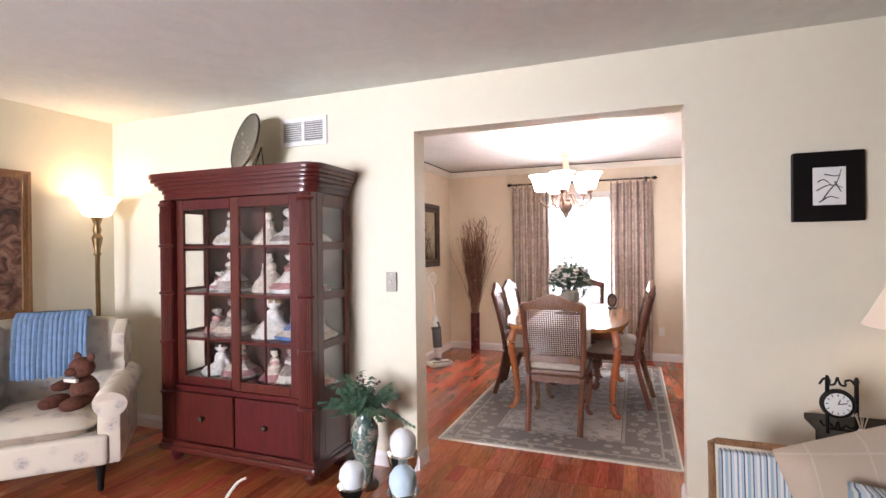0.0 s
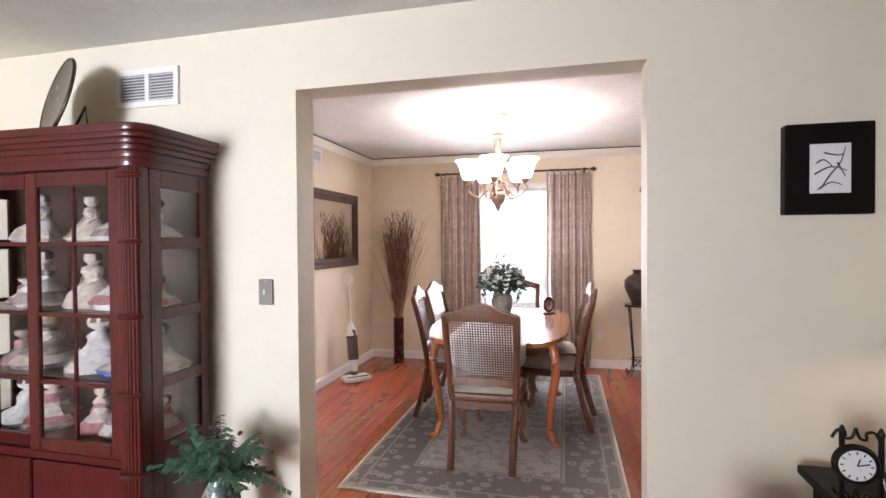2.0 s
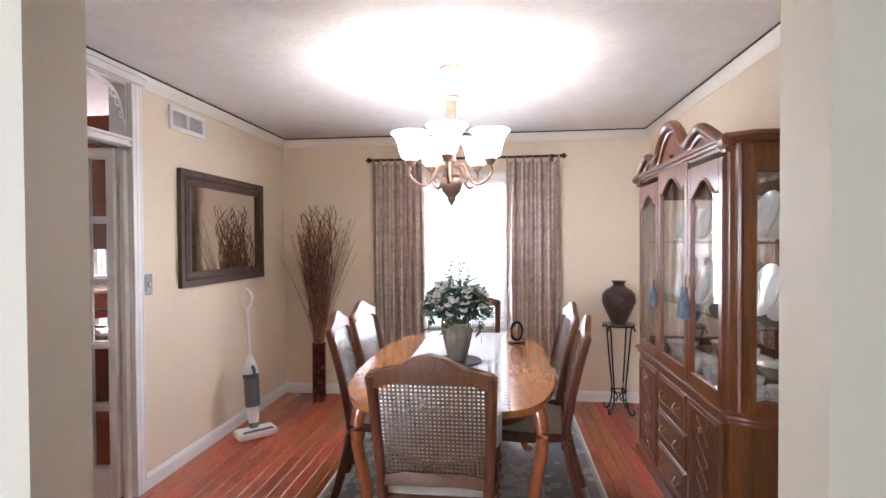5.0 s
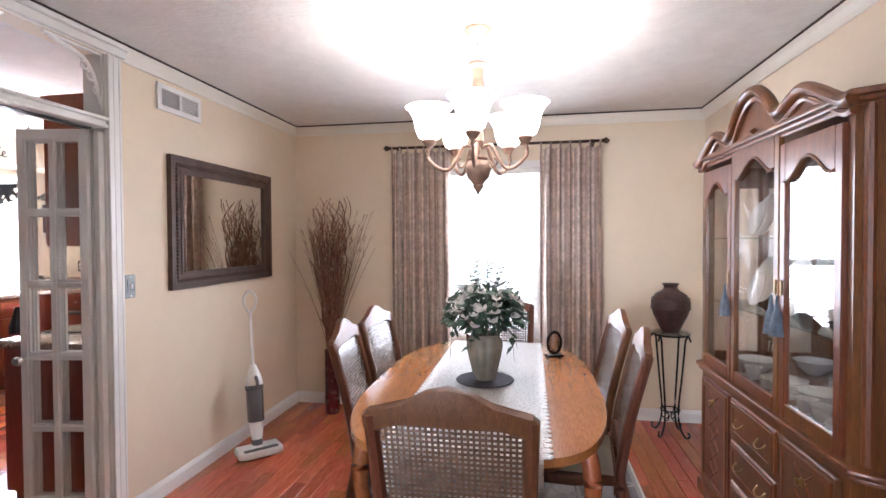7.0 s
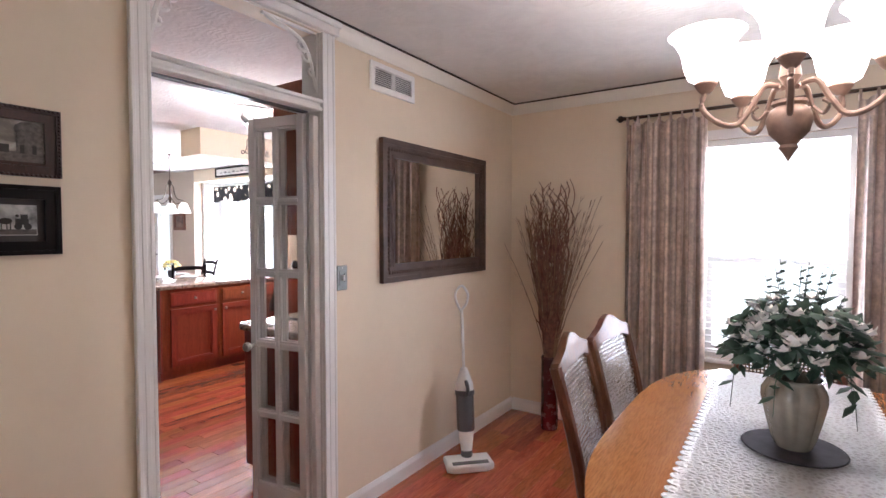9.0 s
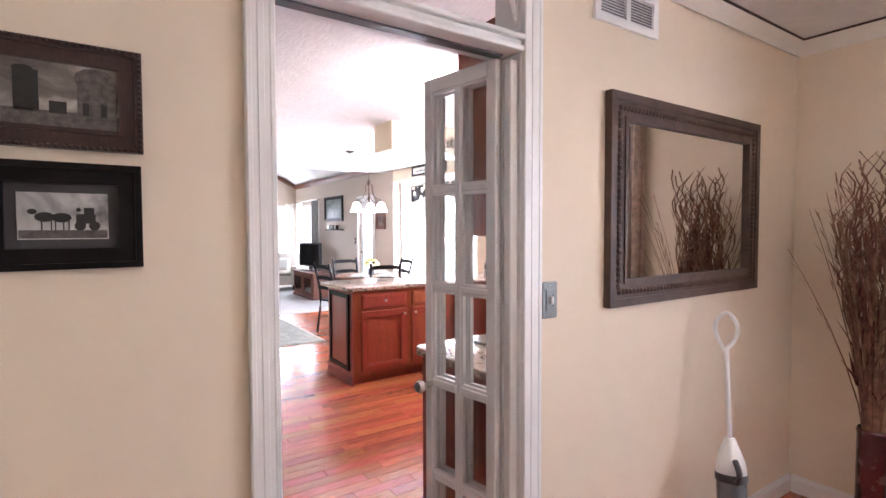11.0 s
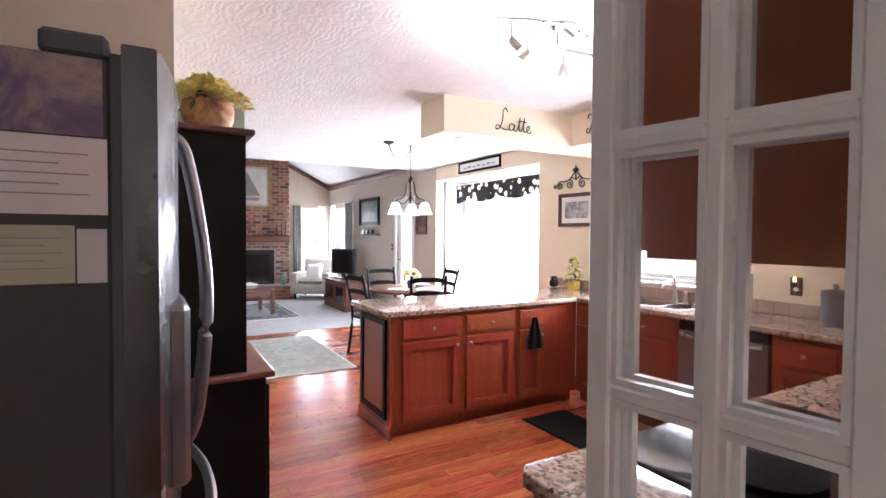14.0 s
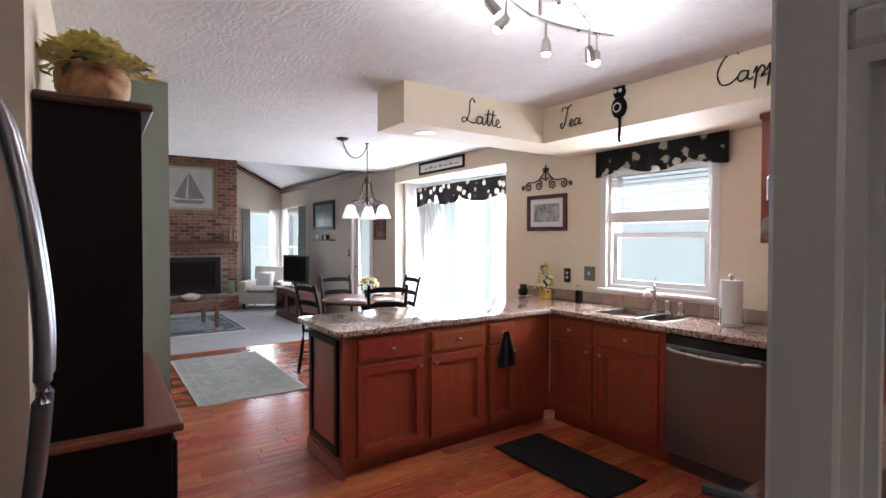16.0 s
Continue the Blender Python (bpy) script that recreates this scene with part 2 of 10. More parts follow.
def box(x0, y0, z0, x1, y1, z1, bev=0.0, bm=None, seg=1):
    b = bmesh.new()
    r = bmesh.ops.create_cube(b, size=1)
    bmesh.ops.scale(b, vec=(x1 - x0, y1 - y0, z1 - z0), verts=b.verts)
    bmesh.ops.translate(b, vec=((x0 + x1) / 2, (y0 + y1) / 2, (z0 + z1) / 2), verts=b.verts)
    if bev:
        bmesh.ops.bevel(b, geom=b.edges[:], offset=bev, segments=seg, affect="EDGES", profile=0.6)
    return merge(bm, b)


def merge(bm, b):
    if bm is None:
        return b
    tmp = bpy.data.meshes.new("tmp")
    b.to_mesh(tmp)
    b.free()
    bm.from_mesh(tmp)
    bpy.data.meshes.remove(tmp)
    return bm


def moved(b, m, bm=None):
    bmesh.ops.transform(b, matrix=m, verts=b.verts)
    return merge(bm, b)


def lathe(prof, seg=24, at=(0, 0, 0), bm=None, cap=True):
    """Turn a profile of (radius, height) about z."""
    b = bmesh.new()
    rings = []
    for r, z in prof:
        rings.append([b.verts.new((at[0] + max(r, 1e-4) * math.cos(2 * math.pi * i / seg), at[1] + max(r, 1e-4) * math.sin(2 * math.pi * i / seg), at[2] + z)) for i in range(seg)])
    for a, c in zip(rings, rings[1:]):
        for i in range(seg):
            b.faces.new((a[i], a[(i + 1) % seg], c[(i + 1) % seg], c[i]))
    if cap:
        b.faces.new(rings[0][::-1])
        b.faces.new(rings[-1])
    return merge(bm, b)


def tube(pts, r, seg=8, bm=None, r1=None, flat=1.0, closed=False):
    """A round bar along points, tapering from r to r1."""
    b = bmesh.new()
    pts = [Vector(p) for p in pts]
    rings, up = [], Vector((0, 0, 1))
    k = len(pts)
    for i, p in enumerate(pts):
        if closed:
            d = pts[(i + 1) % k] - pts[i - 1]
        else:
            d = (pts[min(i + 1, k - 1)] - pts[max(i - 1, 0)])
        d = d.normalized() if d.length else Vector((0, 0, 1))
        side = d.cross(up)
        if side.length < 0.05:
            side = d.cross(Vector((0, 1, 0)))
        side.normalize()
        nrm = side.cross(d)
        rad = r if r1 is None else r + (r1 - r) * i / (k - 1)
        rings.append([b.verts.new(p + side * (rad * math.cos(2 * math.pi * j / seg)) + nrm * (rad * flat * math.sin(2 * math.pi * j / seg))) for j in range(seg)])
    pairs = list(zip(rings, rings[1:])) + ([(rings[-1], rings[0])] if closed else [])
    for a, c in pairs:
        for j in range(seg):
            b.faces.new((a[j], a[(j + 1) % seg], c[(j + 1) % seg], c[j]))
    if not closed:
        b.faces.new(rings[0][::-1])
        b.faces.new(rings[-1])
    return merge(bm, b)


def slab(outline, z0, z1, bm=None, bev=0.0, seg=2):
    """An outline in x, y drawn up from z0 to z1."""
    b = bmesh.new()
    lo = [b.verts.new((x, y, z0)) for x, y in outline]
    hi = [b.verts.new((x, y, z1)) for x, y in outline]
    b.faces.new(lo[::-1])
    b.faces.new(hi)
    k = len(lo)
    for i in range(k):
        b.faces.new((lo[i], lo[(i + 1) % k], hi[(i + 1) % k], hi[i]))
    if bev:
        es = [e for e in b.edges if abs(e.verts[0].co.z - e.verts[1].co.z) < 1e-6]
        bmesh.ops.bevel(b, geom=es, offset=bev, segments=seg, affect="EDGES", profile=0.5)
    return merge(bm, b)


def upright(outline, y0, y1, bm=None, bev=0.0):
    """An outline in x, z given thickness in y."""
    b = slab(outline, 0, y1 - y0, None, bev)
    return moved(b, Matrix(((1, 0, 0, 0), (0, 0, 1, y0), (0, 1, 0, 0), (0, 0, 0, 1))), bm)


def ring_panel(outer, inner, y0, y1, bm=None):
    """A frame between two outlines of the same count in x, z, with thickness in y."""
    b = bmesh.new()
    k = len(outer)
    rows = [[b.verts.new((x, y, z)) for x, z in o] for o, y in ((outer, y0), (outer, y1), (inner, y1), (inner, y0))]
    for a, c in zip(rows, rows[1:] + rows[:1]):
        for i in range(k):
            b.faces.new((a[i], a[(i + 1) % k], c[(i + 1) % k], c[i]))
    return merge(bm, b)


def rect(x0, z0, x1, z1):
    return [(x0, z0), (x1, z0), (x1, z1), (x0, z1)]


def bez(p0, p1, p2, p3, k=8):
    out = []
    for i in range(k + 1):
        t = i / k
        out.append(tuple((1 - t) ** 3 * a + 3 * t * (1 - t) ** 2 * b + 3 * t * t * (1 - t) * c + t ** 3 * d for a, b, c, d in zip(p0, p1, p2, p3)))
    return out


def smooth_path(pts, k=6):
    """Catmull-Rom through points."""
    out = []
    q = [pts[0]] + list(pts) + [pts[-1]]
    for i in range(1, len(q) - 2):
        for j in range(k):
            t = j / k
            out.append(tuple(0.5 * (2 * b + (c - a) * t + (2 * a - 5 * b + 4 * c - d) * t * t + (3 * b - a - 3 * c + d) * t ** 3) for a, b, c, d in zip(q[i - 1], q[i], q[i + 1], q[i + 2])))
    out.append(tuple(pts[-1]))
    return out


def structure(name, bm, material, label, category="wall", smooth=False):
    return solid(name, bm, material, label, category, kind="structure", smooth=smooth)


# ---- structure ----
CEIL, KCEIL = 2.44, 2.47
# living room
b = box(-4.27, 4.13, 0, -1.565, 4.29, CEIL)
box(-0.034, 4.13, 0, 3.0, 4.29, CEIL, bm=b)
box(-1.565, 4.13, 2.13, -0.034, 4.29, CEIL, bm=b)
structure("wall_living_north", b, M_WALL_LIV, "pale cream wall with a wide cased opening to the dining room")
structure("wall_living_west", box(-4.41, -2.6, 0, -4.27, 4.29, CEIL), M_WALL_LIV, "pale cream living room wall")
b = box(-4.41, -2.6, 0, -3.7, -2.46, CEIL)
box(-2.1, -2.6, 0, 3.14, -2.46, CEIL, bm=b)
box(-3.7, -2.6, 0, -2.1, -2.46, 0.7, bm=b)
box(-3.7, -2.6, 2.2, -2.1, -2.46, CEIL, bm=b)
structure("wall_living_south", b, M_WALL_LIV, "pale cream living room wall with a window opening")
structure("wall_living_east", box(3.0, -2.46, 0, 3.14, 4.29, CEIL), M_WALL_LIV, "pale cream living room wall")
structure("ceiling_living", box(-4.41, -2.6, CEIL, 3.14, 4.21, CEIL + 0.12), M_CEIL_LIV, "white plaster ceiling", "ceiling")
# dining room
b = box(-2.80, 4.29, 0, -2.68, 5.045, KCEIL)
box(-2.80, 5.812, 0, -2.68, 9.07, KCEIL, bm=b)
box(-2.80, 5.045, 2.36, -2.68, 5.812, KCEIL, bm=b)
structure("wall_dining_west", b, M_WALL, "warm cream wall with a doorway to the kitchen")
WX0, WX1, WZ0, WZ1 = -1.32, -0.54, 0.62, 2.02
b = box(-2.68, 7.82, 0, WX0, 7.98, CEIL)
box(WX1, 7.82, 0, 0.84, 7.98, CEIL, bm=b)
box(WX0, 7.82, 0, WX1, 7.98, WZ0, bm=b)
box(WX0, 7.82, WZ1, WX1, 7.98, CEIL, bm=b)
structure("wall_dining_north", b, M_WALL, "warm cream wall with a window")
structure("wall_dining_east", box(0.70, 4.29, 0, 0.84, 7.82, CEIL), M_WALL, "warm cream dining room wall")
structure("ceiling_dining", box(-2.68, 4.21, CEIL, 0.84, 7.98, CEIL + 0.12), M_CEIL_SMOOTH, "white textured plaster ceiling", "ceiling")
# kitchen and family room
KY = 8.92
b = box(-2.80, KY, 0, -4.745, KY + 0.15, KCEIL)
box(-5.615, KY, 0, -6.885, KY + 0.15, KCEIL, bm=b)
box(-4.745, KY, 0, -5.615, KY + 0.15, 1.06, bm=b)
box(-4.745, KY, 2.06, -5.615, KY + 0.15, KCEIL, bm=b)
box(-6.885, KY, 2.27, -9.25, KY + 0.15, 2.62, bm=b)
structure("wall_kitchen_north", b, M_WALL_KIT, "light cream kitchen wall with sink window and bay opening")
b = box(-9.25, KY, 0, -10.04, KY + 0.15, 2.62)
box(-10.04, KY, 2.03, -10.68, KY + 0.15, 2.62, bm=b)
box(-10.68, KY, 0, -13.0, KY + 0.15, 2.62, bm=b)
box(-13.0, KY, 2.05, -14.3, KY + 0.15, 2.62, bm=b)
box(-13.0, KY, 0, -14.3, KY + 0.15, 0.5, bm=b)
box(-14.3, KY, 0, -14.75, KY + 0.15, 2.62, bm=b)
structure("wall_family_north", b, M_WALL_FAM, "tan family room wall with glazed door and window")
FX = -14.6
b = box(FX - 0.15, 1.0, 0, FX, 8.15, 5.0)
box(FX - 0.15, 8.15, 2.07, FX, KY, 2.9, bm=b)
box(FX - 0.15, 8.15, 0, FX, KY, 0.45, bm=b)
box(FX - 0.15, 8.75, 0.45, FX, KY, 2.07, bm=b)
structure("wall_family_west", b, M_WALL_FAM, "tan family room wall with a window beside the chimney")
b = box(-10.05, 0.9, 0, -9.93, 5.4, 4.6)
structure("wall_family_east", b, M_WALL_FAM, "tan family room wall")
# unseen wall, its wide opening is added to go with the fill light
b = box(-14.75, 0.85, 0, -13.6, 1.0, 5.0)
box(-10.4, 0.85, 0, -9.93, 1.0, 5.0, bm=b)
box(-13.6, 0.85, 0, -10.4, 1.0, 0.6, bm=b)
box(-13.6, 0.85, 2.6, -10.4, 1.0, 5.0, bm=b)
structure("wall_family_south", b, M_WALL_FAM, "unseen tan family room wall with a wide opening for the added fill light")
b = box(-6.62, 5.22, 0, -4.62, 5.08, KCEIL)
box(-4.62, 4.29, 0, -4.74, 5.08, KCEIL, bm=b)
structure("wall_kitchen_south", b, M_WALL_KIT, "light cream wall behind the black hutch")
b = box(-6.62, 5.08, 0, -6.74, 5.76, KCEIL)
box(-6.74, 5.64, 0, -9.93, 5.76, KCEIL, bm=b)
structure("wall_kitchen_green", b, M_WALL_GREEN, "sage green wall end beside the hutch")
structure("wall_fridge_alcove", box(-4.62, 4.15, 0, -2.80, 4.29, KCEIL), M_WALL_KIT, "light cream wall behind the refrigerator")
structure("ceiling_kitchen", box(-9.75, 4.15, KCEIL, -2.80, KY + 0.15, KCEIL + 0.12), M_CEIL, "white stomped plaster kitchen ceiling", "ceiling")
b = bmesh.new()
vs = [b.verts.new(v) for v in ((-14.75, 9.07, 2.54), (-9.75, 9.07, 2.54), (-9.75, 4.2, 5.0), (-14.75, 4.2, 5.0), (-14.75, 9.07, 2.68), (-9.75, 9.07, 2.68), (-9.75, 4.2, 5.14), (-14.75, 4.2, 5.14))]
for f in ((0, 1, 2, 3), (7, 6, 5, 4), (0, 4, 5, 1), (1, 5, 6, 2), (2, 6, 7, 3), (3, 7, 4, 0)):
    b.faces.new([vs[i] for i in f])
box(-14.75, 0.85, 5.0, -9.75, 4.25, 5.14, bm=b)
structure("ceiling_family", b, M_CEIL_SMOOTH, "sloping white vaulted ceiling", "ceiling")
b = bmesh.new()
vs = [b.verts.new(v) for v in ((-9.75, 9.07, 2.58), (-9.75, 4.2, 2.58), (-9.75, 0.85, 2.58), (-9.75, 0.85, 5.0), (-9.75, 4.2, 5.0))]
b.faces.new(vs)
bmesh.ops.solidify(b, geom=b.faces[:], thickness=0.1)
structure("wall_gable", b, M_WALL_FAM, "wall above the edge of the kitchen ceiling")
# subfloors
structure("floor_living", box(-4.41, -2.6, -0.12, 3.14, 4.29, -0.012), M_FLOOR_GAP, "cherry plank floor", "floor")
structure("floor_dining", box(-2.80, 4.29, -0.12, 0.84, 7.98, -0.012), M_FLOOR_GAP, "cherry plank floor", "floor")
structure("floor_kitchen", box(-10.0, 4.15, -0.12, -2.80, KY + 0.15, -0.012), M_FLOOR_GAP, "cherry plank floor", "floor")
M_CARPET = mat_plain("grey_carpet", (0.42, 0.42, 0.42), 0.95, var=0.08, scale=4, bumps=0.6, bscale=300)
structure("floor_family", box(-14.75, 0.85, -0.12, -10.0, KY + 0.15, 0.008), M_CARPET, "pale grey carpet", "carpet")

# ---- trim of living and dining rooms ----


def moulding(name, runs, prof, label, material=None, category="baseboard"):
    """A profile (out, z) swept along straight runs: (x0, y0, x1, y1, nx, ny), with n pointing into the room."""
    b = bmesh.new()
    for x0, y0, x1, y1, nx, ny in runs:
        rings = [[b.verts.new((x + nx * o, y + ny * o, z)) for o, z in prof] for x, y in ((x0, y0), (x1, y1))]
        k = len(prof)
        for i in range(k):
            b.faces.new((rings[0][i], rings[0][(i + 1) % k], rings[1][(i + 1) % k], rings[1][i]))
        b.faces.new(rings[0])
        b.faces.new(rings[1][::-1])
    return structure(name, b, material or M_TRIM, label, category)


BASE = [(0.001, 0.0), (0.016, 0.0), (0.016, 0.07), (0.011, 0.083), (0.006, 0.095), (0.001, 0.095)]
moulding("baseboard_living", [(-4.27, 4.13, -1.565, 4.13, 0, -1), (-0.034, 4.13, 3.0, 4.13, 0, -1), (-4.27, -2.46, -4.27, 4.11, 1, 0)], BASE, "white painted baseboard")
moulding("baseboard_opening", [(-1.565, 4.13, -1.565, 4.29, 1, 0), (-0.034, 4.13, -0.034, 4.29, -1, 0)], BASE, "white painted baseboard in the opening")
moulding("baseboard_dining", [(-2.68, 5.893, -2.68, 7.82, 1, 0), (-2.68, 4.29, -2.68, 4.983, 1, 0), (-2.66, 7.82, 0.70, 7.82, 0, -1), (0.70, 4.29, 0.70, 7.80, -1, 0), (-2.66, 4.29, -1.565, 4.29, 0, 1), (-0.034, 4.29, 0.68, 4.29, 0, 1)], BASE, "white painted baseboard with rounded top")
CROWN = [(0.001, CEIL - 0.085), (0.010, CEIL - 0.085), (0.016, CEIL - 0.065), (0.030, CEIL - 0.035), (0.036, CEIL - 0.012), (0.001, CEIL - 0.012)]
M_CREAMTRIM = mat_plain("cream_trim_paint", (0.80, 0.76, 0.68), 0.4, var=0.03, scale=3, bumps=0.03)
DIN = [(-2.68, 4.29, -2.68, 7.82, 1, 0), (-2.68, 7.82, 0.70, 7.82, 0, -1), (0.70, 4.29, 0.70, 7.82, -1, 0), (-2.68, 4.29, 0.70, 4.29, 0, 1)]
moulding("trim_crown_dining", DIN, CROWN, "cream painted crown moulding", M_CREAMTRIM, "crown moulding")
# solid strip, its dark colour paints the shade between crown and ceiling
moulding("trim_crown_gap", DIN, [(0.001, CEIL - 0.012), (0.040, CEIL - 0.012), (0.040, CEIL - 0.001), (0.001, CEIL - 0.001)], "dark strip painted as the shade in the joint above the crown moulding", mat_plain("joint_shade", (0.05, 0.035, 0.03), 0.9), "crown moulding")


def casing_bar(bm, x, y0, z0, y1, z1, vertical=True, out=0.022):
    """Stepped door casing on the face x, facing +x."""
    box(x, y0 + 0.002, z0, x + out * 0.90, y1 - 0.002, z1 - 0.002, 0.003, bm)
    if vertical:
        w = y1 - y0
        for a, c in ((0.0, 0.22), (0.36, 0.64), (0.78, 1.0)):
            box(x, y0 + w * a, z0, x + out, y0 + w * c, z1, 0.003, bm)
    else:
        h = z1 - z0
        for a, c in ((0.0, 0.2), (0.4, 0.6), (0.8, 1.0)):
            box(x, y0, z0 + h * a, x + out, y1, z0 + h * c, 0.003, bm)
    return bm


door_1 = thing("door_1", (-2.68, 5.45, 0), "white painted doorway casing with open transom and fretwork brackets", "doorway", kind="structure")
dx, dy = -2.68, 5.45


def at_door(bm):
    return moved(bm, Matrix.Translation((-dx, -dy, 0)))


part("casing", at_door(casing_bar(bmesh.new(), -2.68, 4.981, 0, 5.047, 2.36)), M_TRIM, door_1)
part("casing", at_door(casing_bar(bmesh.new(), -2.68, 5.810, 0, 5.889, 2.36)), M_TRIM, door_1)
b = box(-2.68, 4.970, 2.36, -2.645, 5.907, 2.40, 0.004)
box(-2.68, 4.960, 2.398, -2.63, 5.917, 2.425, 0.006, b)
part("header", at_door(b), M_TRIM, door_1)
b = box(-2.80, 5.048, 1.995, -2.66, 5.809, 2.012, 0.003)
box(-2.80, 5.048, 2.013, -2.675, 5.809, 2.038, 0.003, b)
box(-2.69, 5.048, 2.030, -2.655, 5.809, 2.046, 0.004, b)
part("transom_bar", at_door(b), M_TRIM, door_1)
b = box(-2.802, 5.029, 0, -2.678, 5.046, 2.36)
part("jamb", at_door(b), M_TRIM, door_1)
part("jamb", at_door(box(-2.802, 5.809, 0, -2.678, 5.827, 2.36)), M_TRIM, door_1)
part("door_stop", at_door(box(-2.722, 5.777, 0, -2.69, 5.8085, 1.974, 0.003)), M_TRIM, door_1)
part("track", at_door(box(-2.755, 5.06, 1.989, -2.72, 5.772, 1.9945)), M_DARKGREY, door_1, "dark metal folding door track")
for s, yy in ((1, 5.055), (-1, 5.804)):
    b = tube(smooth_path([(-2.70, yy, 2.10), (-2.70, yy + s * 0.02, 2.16), (-2.70, yy + s * 0.035, 2.22), (-2.70, yy + s * 0.075, 2.29), (-2.70, yy + s * 0.14, 2.32), (-2.70, yy + s * 0.22, 2.335), (-2.70, yy + s * 0.27, 2.352)], 5), 0.011, 6)
    for cy, cz, r in ((0.055, 2.235, 0.022), (0.085, 2.275, 0.018), (0.03, 2.17, 0.015)):
        tube([(-2.70, yy + s * cy + r * math.cos(a * math.pi / 6), cz + r * math.sin(a * math.pi / 6)) for a in range(12)], 0.007, 6, b, closed=True)
    box(-2.708, yy - 0.004, 2.08, -2.692, yy + 0.008, 2.355, 0, b)
    box(-2.708, min(yy, yy + s * 0.29), 2.347, -2.692, max(yy, yy + s * 0.29), 2.358, 0, b)
    part("fretwork_bracket", at_door(b), M_TRIM, door_1, "white scrolled wooden bracket")

# folding glazed door, two leaves folded against the jamb


def door_leaf(parent, p, ang, width, height, cols, rows, knob):
    m = pose(p[0], p[1], p[2], 0, 0, ang)
    t = 0.013
    st, top, bot, mu = 0.036, 0.05, 0.17, 0.022
    leaf = part("leaf", moved(box(0, -t, 0, st, t, height, 0.003), m), M_TRIM, parent)
    part("stile", moved(box(width - st, -t, 0, width, t, height, 0.003), m), M_TRIM, leaf)
    part("rail", moved(box(st, -t, 0, width - st, t, bot, 0.003), m), M_TRIM, leaf)
    part("rail", moved(box(st, -t, height - top, width - st, t, height, 0.003), m), M_TRIM, leaf)
    gw, gh = width - 2 * st, height - top - bot
    for c in range(1, cols):
        x = st + gw * c / cols
        part("muntin", moved(box(x - mu / 2, -t * 0.8, bot, x + mu / 2, t * 0.8, height - top, 0.004), m), M_TRIM, leaf)
    for r in range(1, rows):
        z = bot + gh * r / rows
        for c in range(cols):
            x0, x1 = st + gw * c / cols, st + gw * (c + 1) / cols
            part("muntin", moved(box(x0 + (mu / 2 if c else 0), -t * 0.8, z - mu / 2, x1 - (mu / 2 if c < cols - 1 else 0), t * 0.8, z + mu / 2, 0.004), m), M_TRIM, leaf)
    for r in range(rows):
        for c in range(cols):
            x0, x1 = st + gw * c / cols + (mu / 2 if c else 0), st + gw * (c + 1) / cols - (mu / 2 if c < cols - 1 else 0)
            z0, z1 = bot + gh * r / rows + (mu / 2 if r else 0), bot + gh * (r + 1) / rows - (mu / 2 if r < rows - 1 else 0)
            part("pane", moved(box(x0, -0.002, z0, x1, 0.002, z1), m), M_GLASS, leaf)
            b = ring_panel(rect(x0, z0, x1, z1), rect(x0 + 0.009, z0 + 0.009, x1 - 0.009, z1 - 0.009), -t * 0.55, t * 0.55)
            part("bead", moved(b, m), M_TRIM, leaf)
    if knob:
        b = lathe([(0.012, 0), (0.012, 0.012), (0.007, 0.018), (0.007, 0.03), (0.018, 0.036), (0.024, 0.05), (0.018, 0.064), (0.004, 0.068)], 12)
        bmesh.ops.transform(b, matrix=m @ pose(width - 0.03, t, 0.86, -90), verts=b.verts)
        part("knob", b, M_NICKEL, leaf, "clear glass knob on a metal rose", smooth=True)
    return leaf


folding_door = thing("folding_door", (-2.9, 5.77, 0.012), "white folding glazed door standing open against its jamb", "door")
door_leaf(folding_door, (2.9 - 2.738, -0.002, 0), 189.0, 0.345, 1.973, 2, 5, True)
door_leaf(folding_door, (2.9 - 2.738, 0.0265, 0), 187, 0.345, 1.973, 2, 5, False)

# ---- living room things ----


def wall_plate(name, at, rz, w, h, label, style="switch", mat=None):
    p = thing(name, at, label, "light switch" if style == "switch" else "outlet", rz=rz)
    part("plate", box(-w / 2, -0.009, -h / 2, w / 2, 0, h / 2, 0.004), mat or M_WHITE, p)
    if style == "switch":
        part("toggle", box(-0.006, -0.022, -0.013, 0.006, -0.008, 0.013, 0.002), M_WHITE, p, "white toggle")
        part("surround", ring_panel(rect(-0.02, -0.036, 0.02, 0.036), rect(-0.012, -0.022, 0.012, 0.022), -0.012, -0.008), mat or M_WHITE, p)
    else:
        for z in (-0.02, 0.02):
            part("socket", upright([(0.016 * math.cos(a * math.pi / 6), z + 0.014 * math.sin(a * math.pi / 6)) for a in range(12)], -0.012, -0.008), M_WHITE, p)
    for z in (-h / 2 + 0.012, h / 2 - 0.012):
        part("screw", box(-0.003, -0.011, z - 0.003, 0.003, -0.008, z + 0.003, 0.001), M_NICKEL, p)
    return p


wall_plate("light_switch", (-1.730, 4.13, 1.185), 0, 0.078, 0.122, "pewter light switch plate with white toggle on the cream wall", mat=mat_plain("pewter", (0.19, 0.175, 0.15), 0.4, 0.6))
wall_plate("light_switch", (-2.68, 5.937, 1.208), 90, 0.072, 0.122, "blue-grey decorative switch plate beside the doorway", mat=mat_plain("blue_grey_plate", (0.17, 0.18, 0.175), 0.4, 0.4))
wall_plate("wall_outlet", (0.02, 7.82, 0.36), 0, 0.07, 0.115, "cream wall outlet on the far dining wall", "outlet", M_CREAMTRIM)


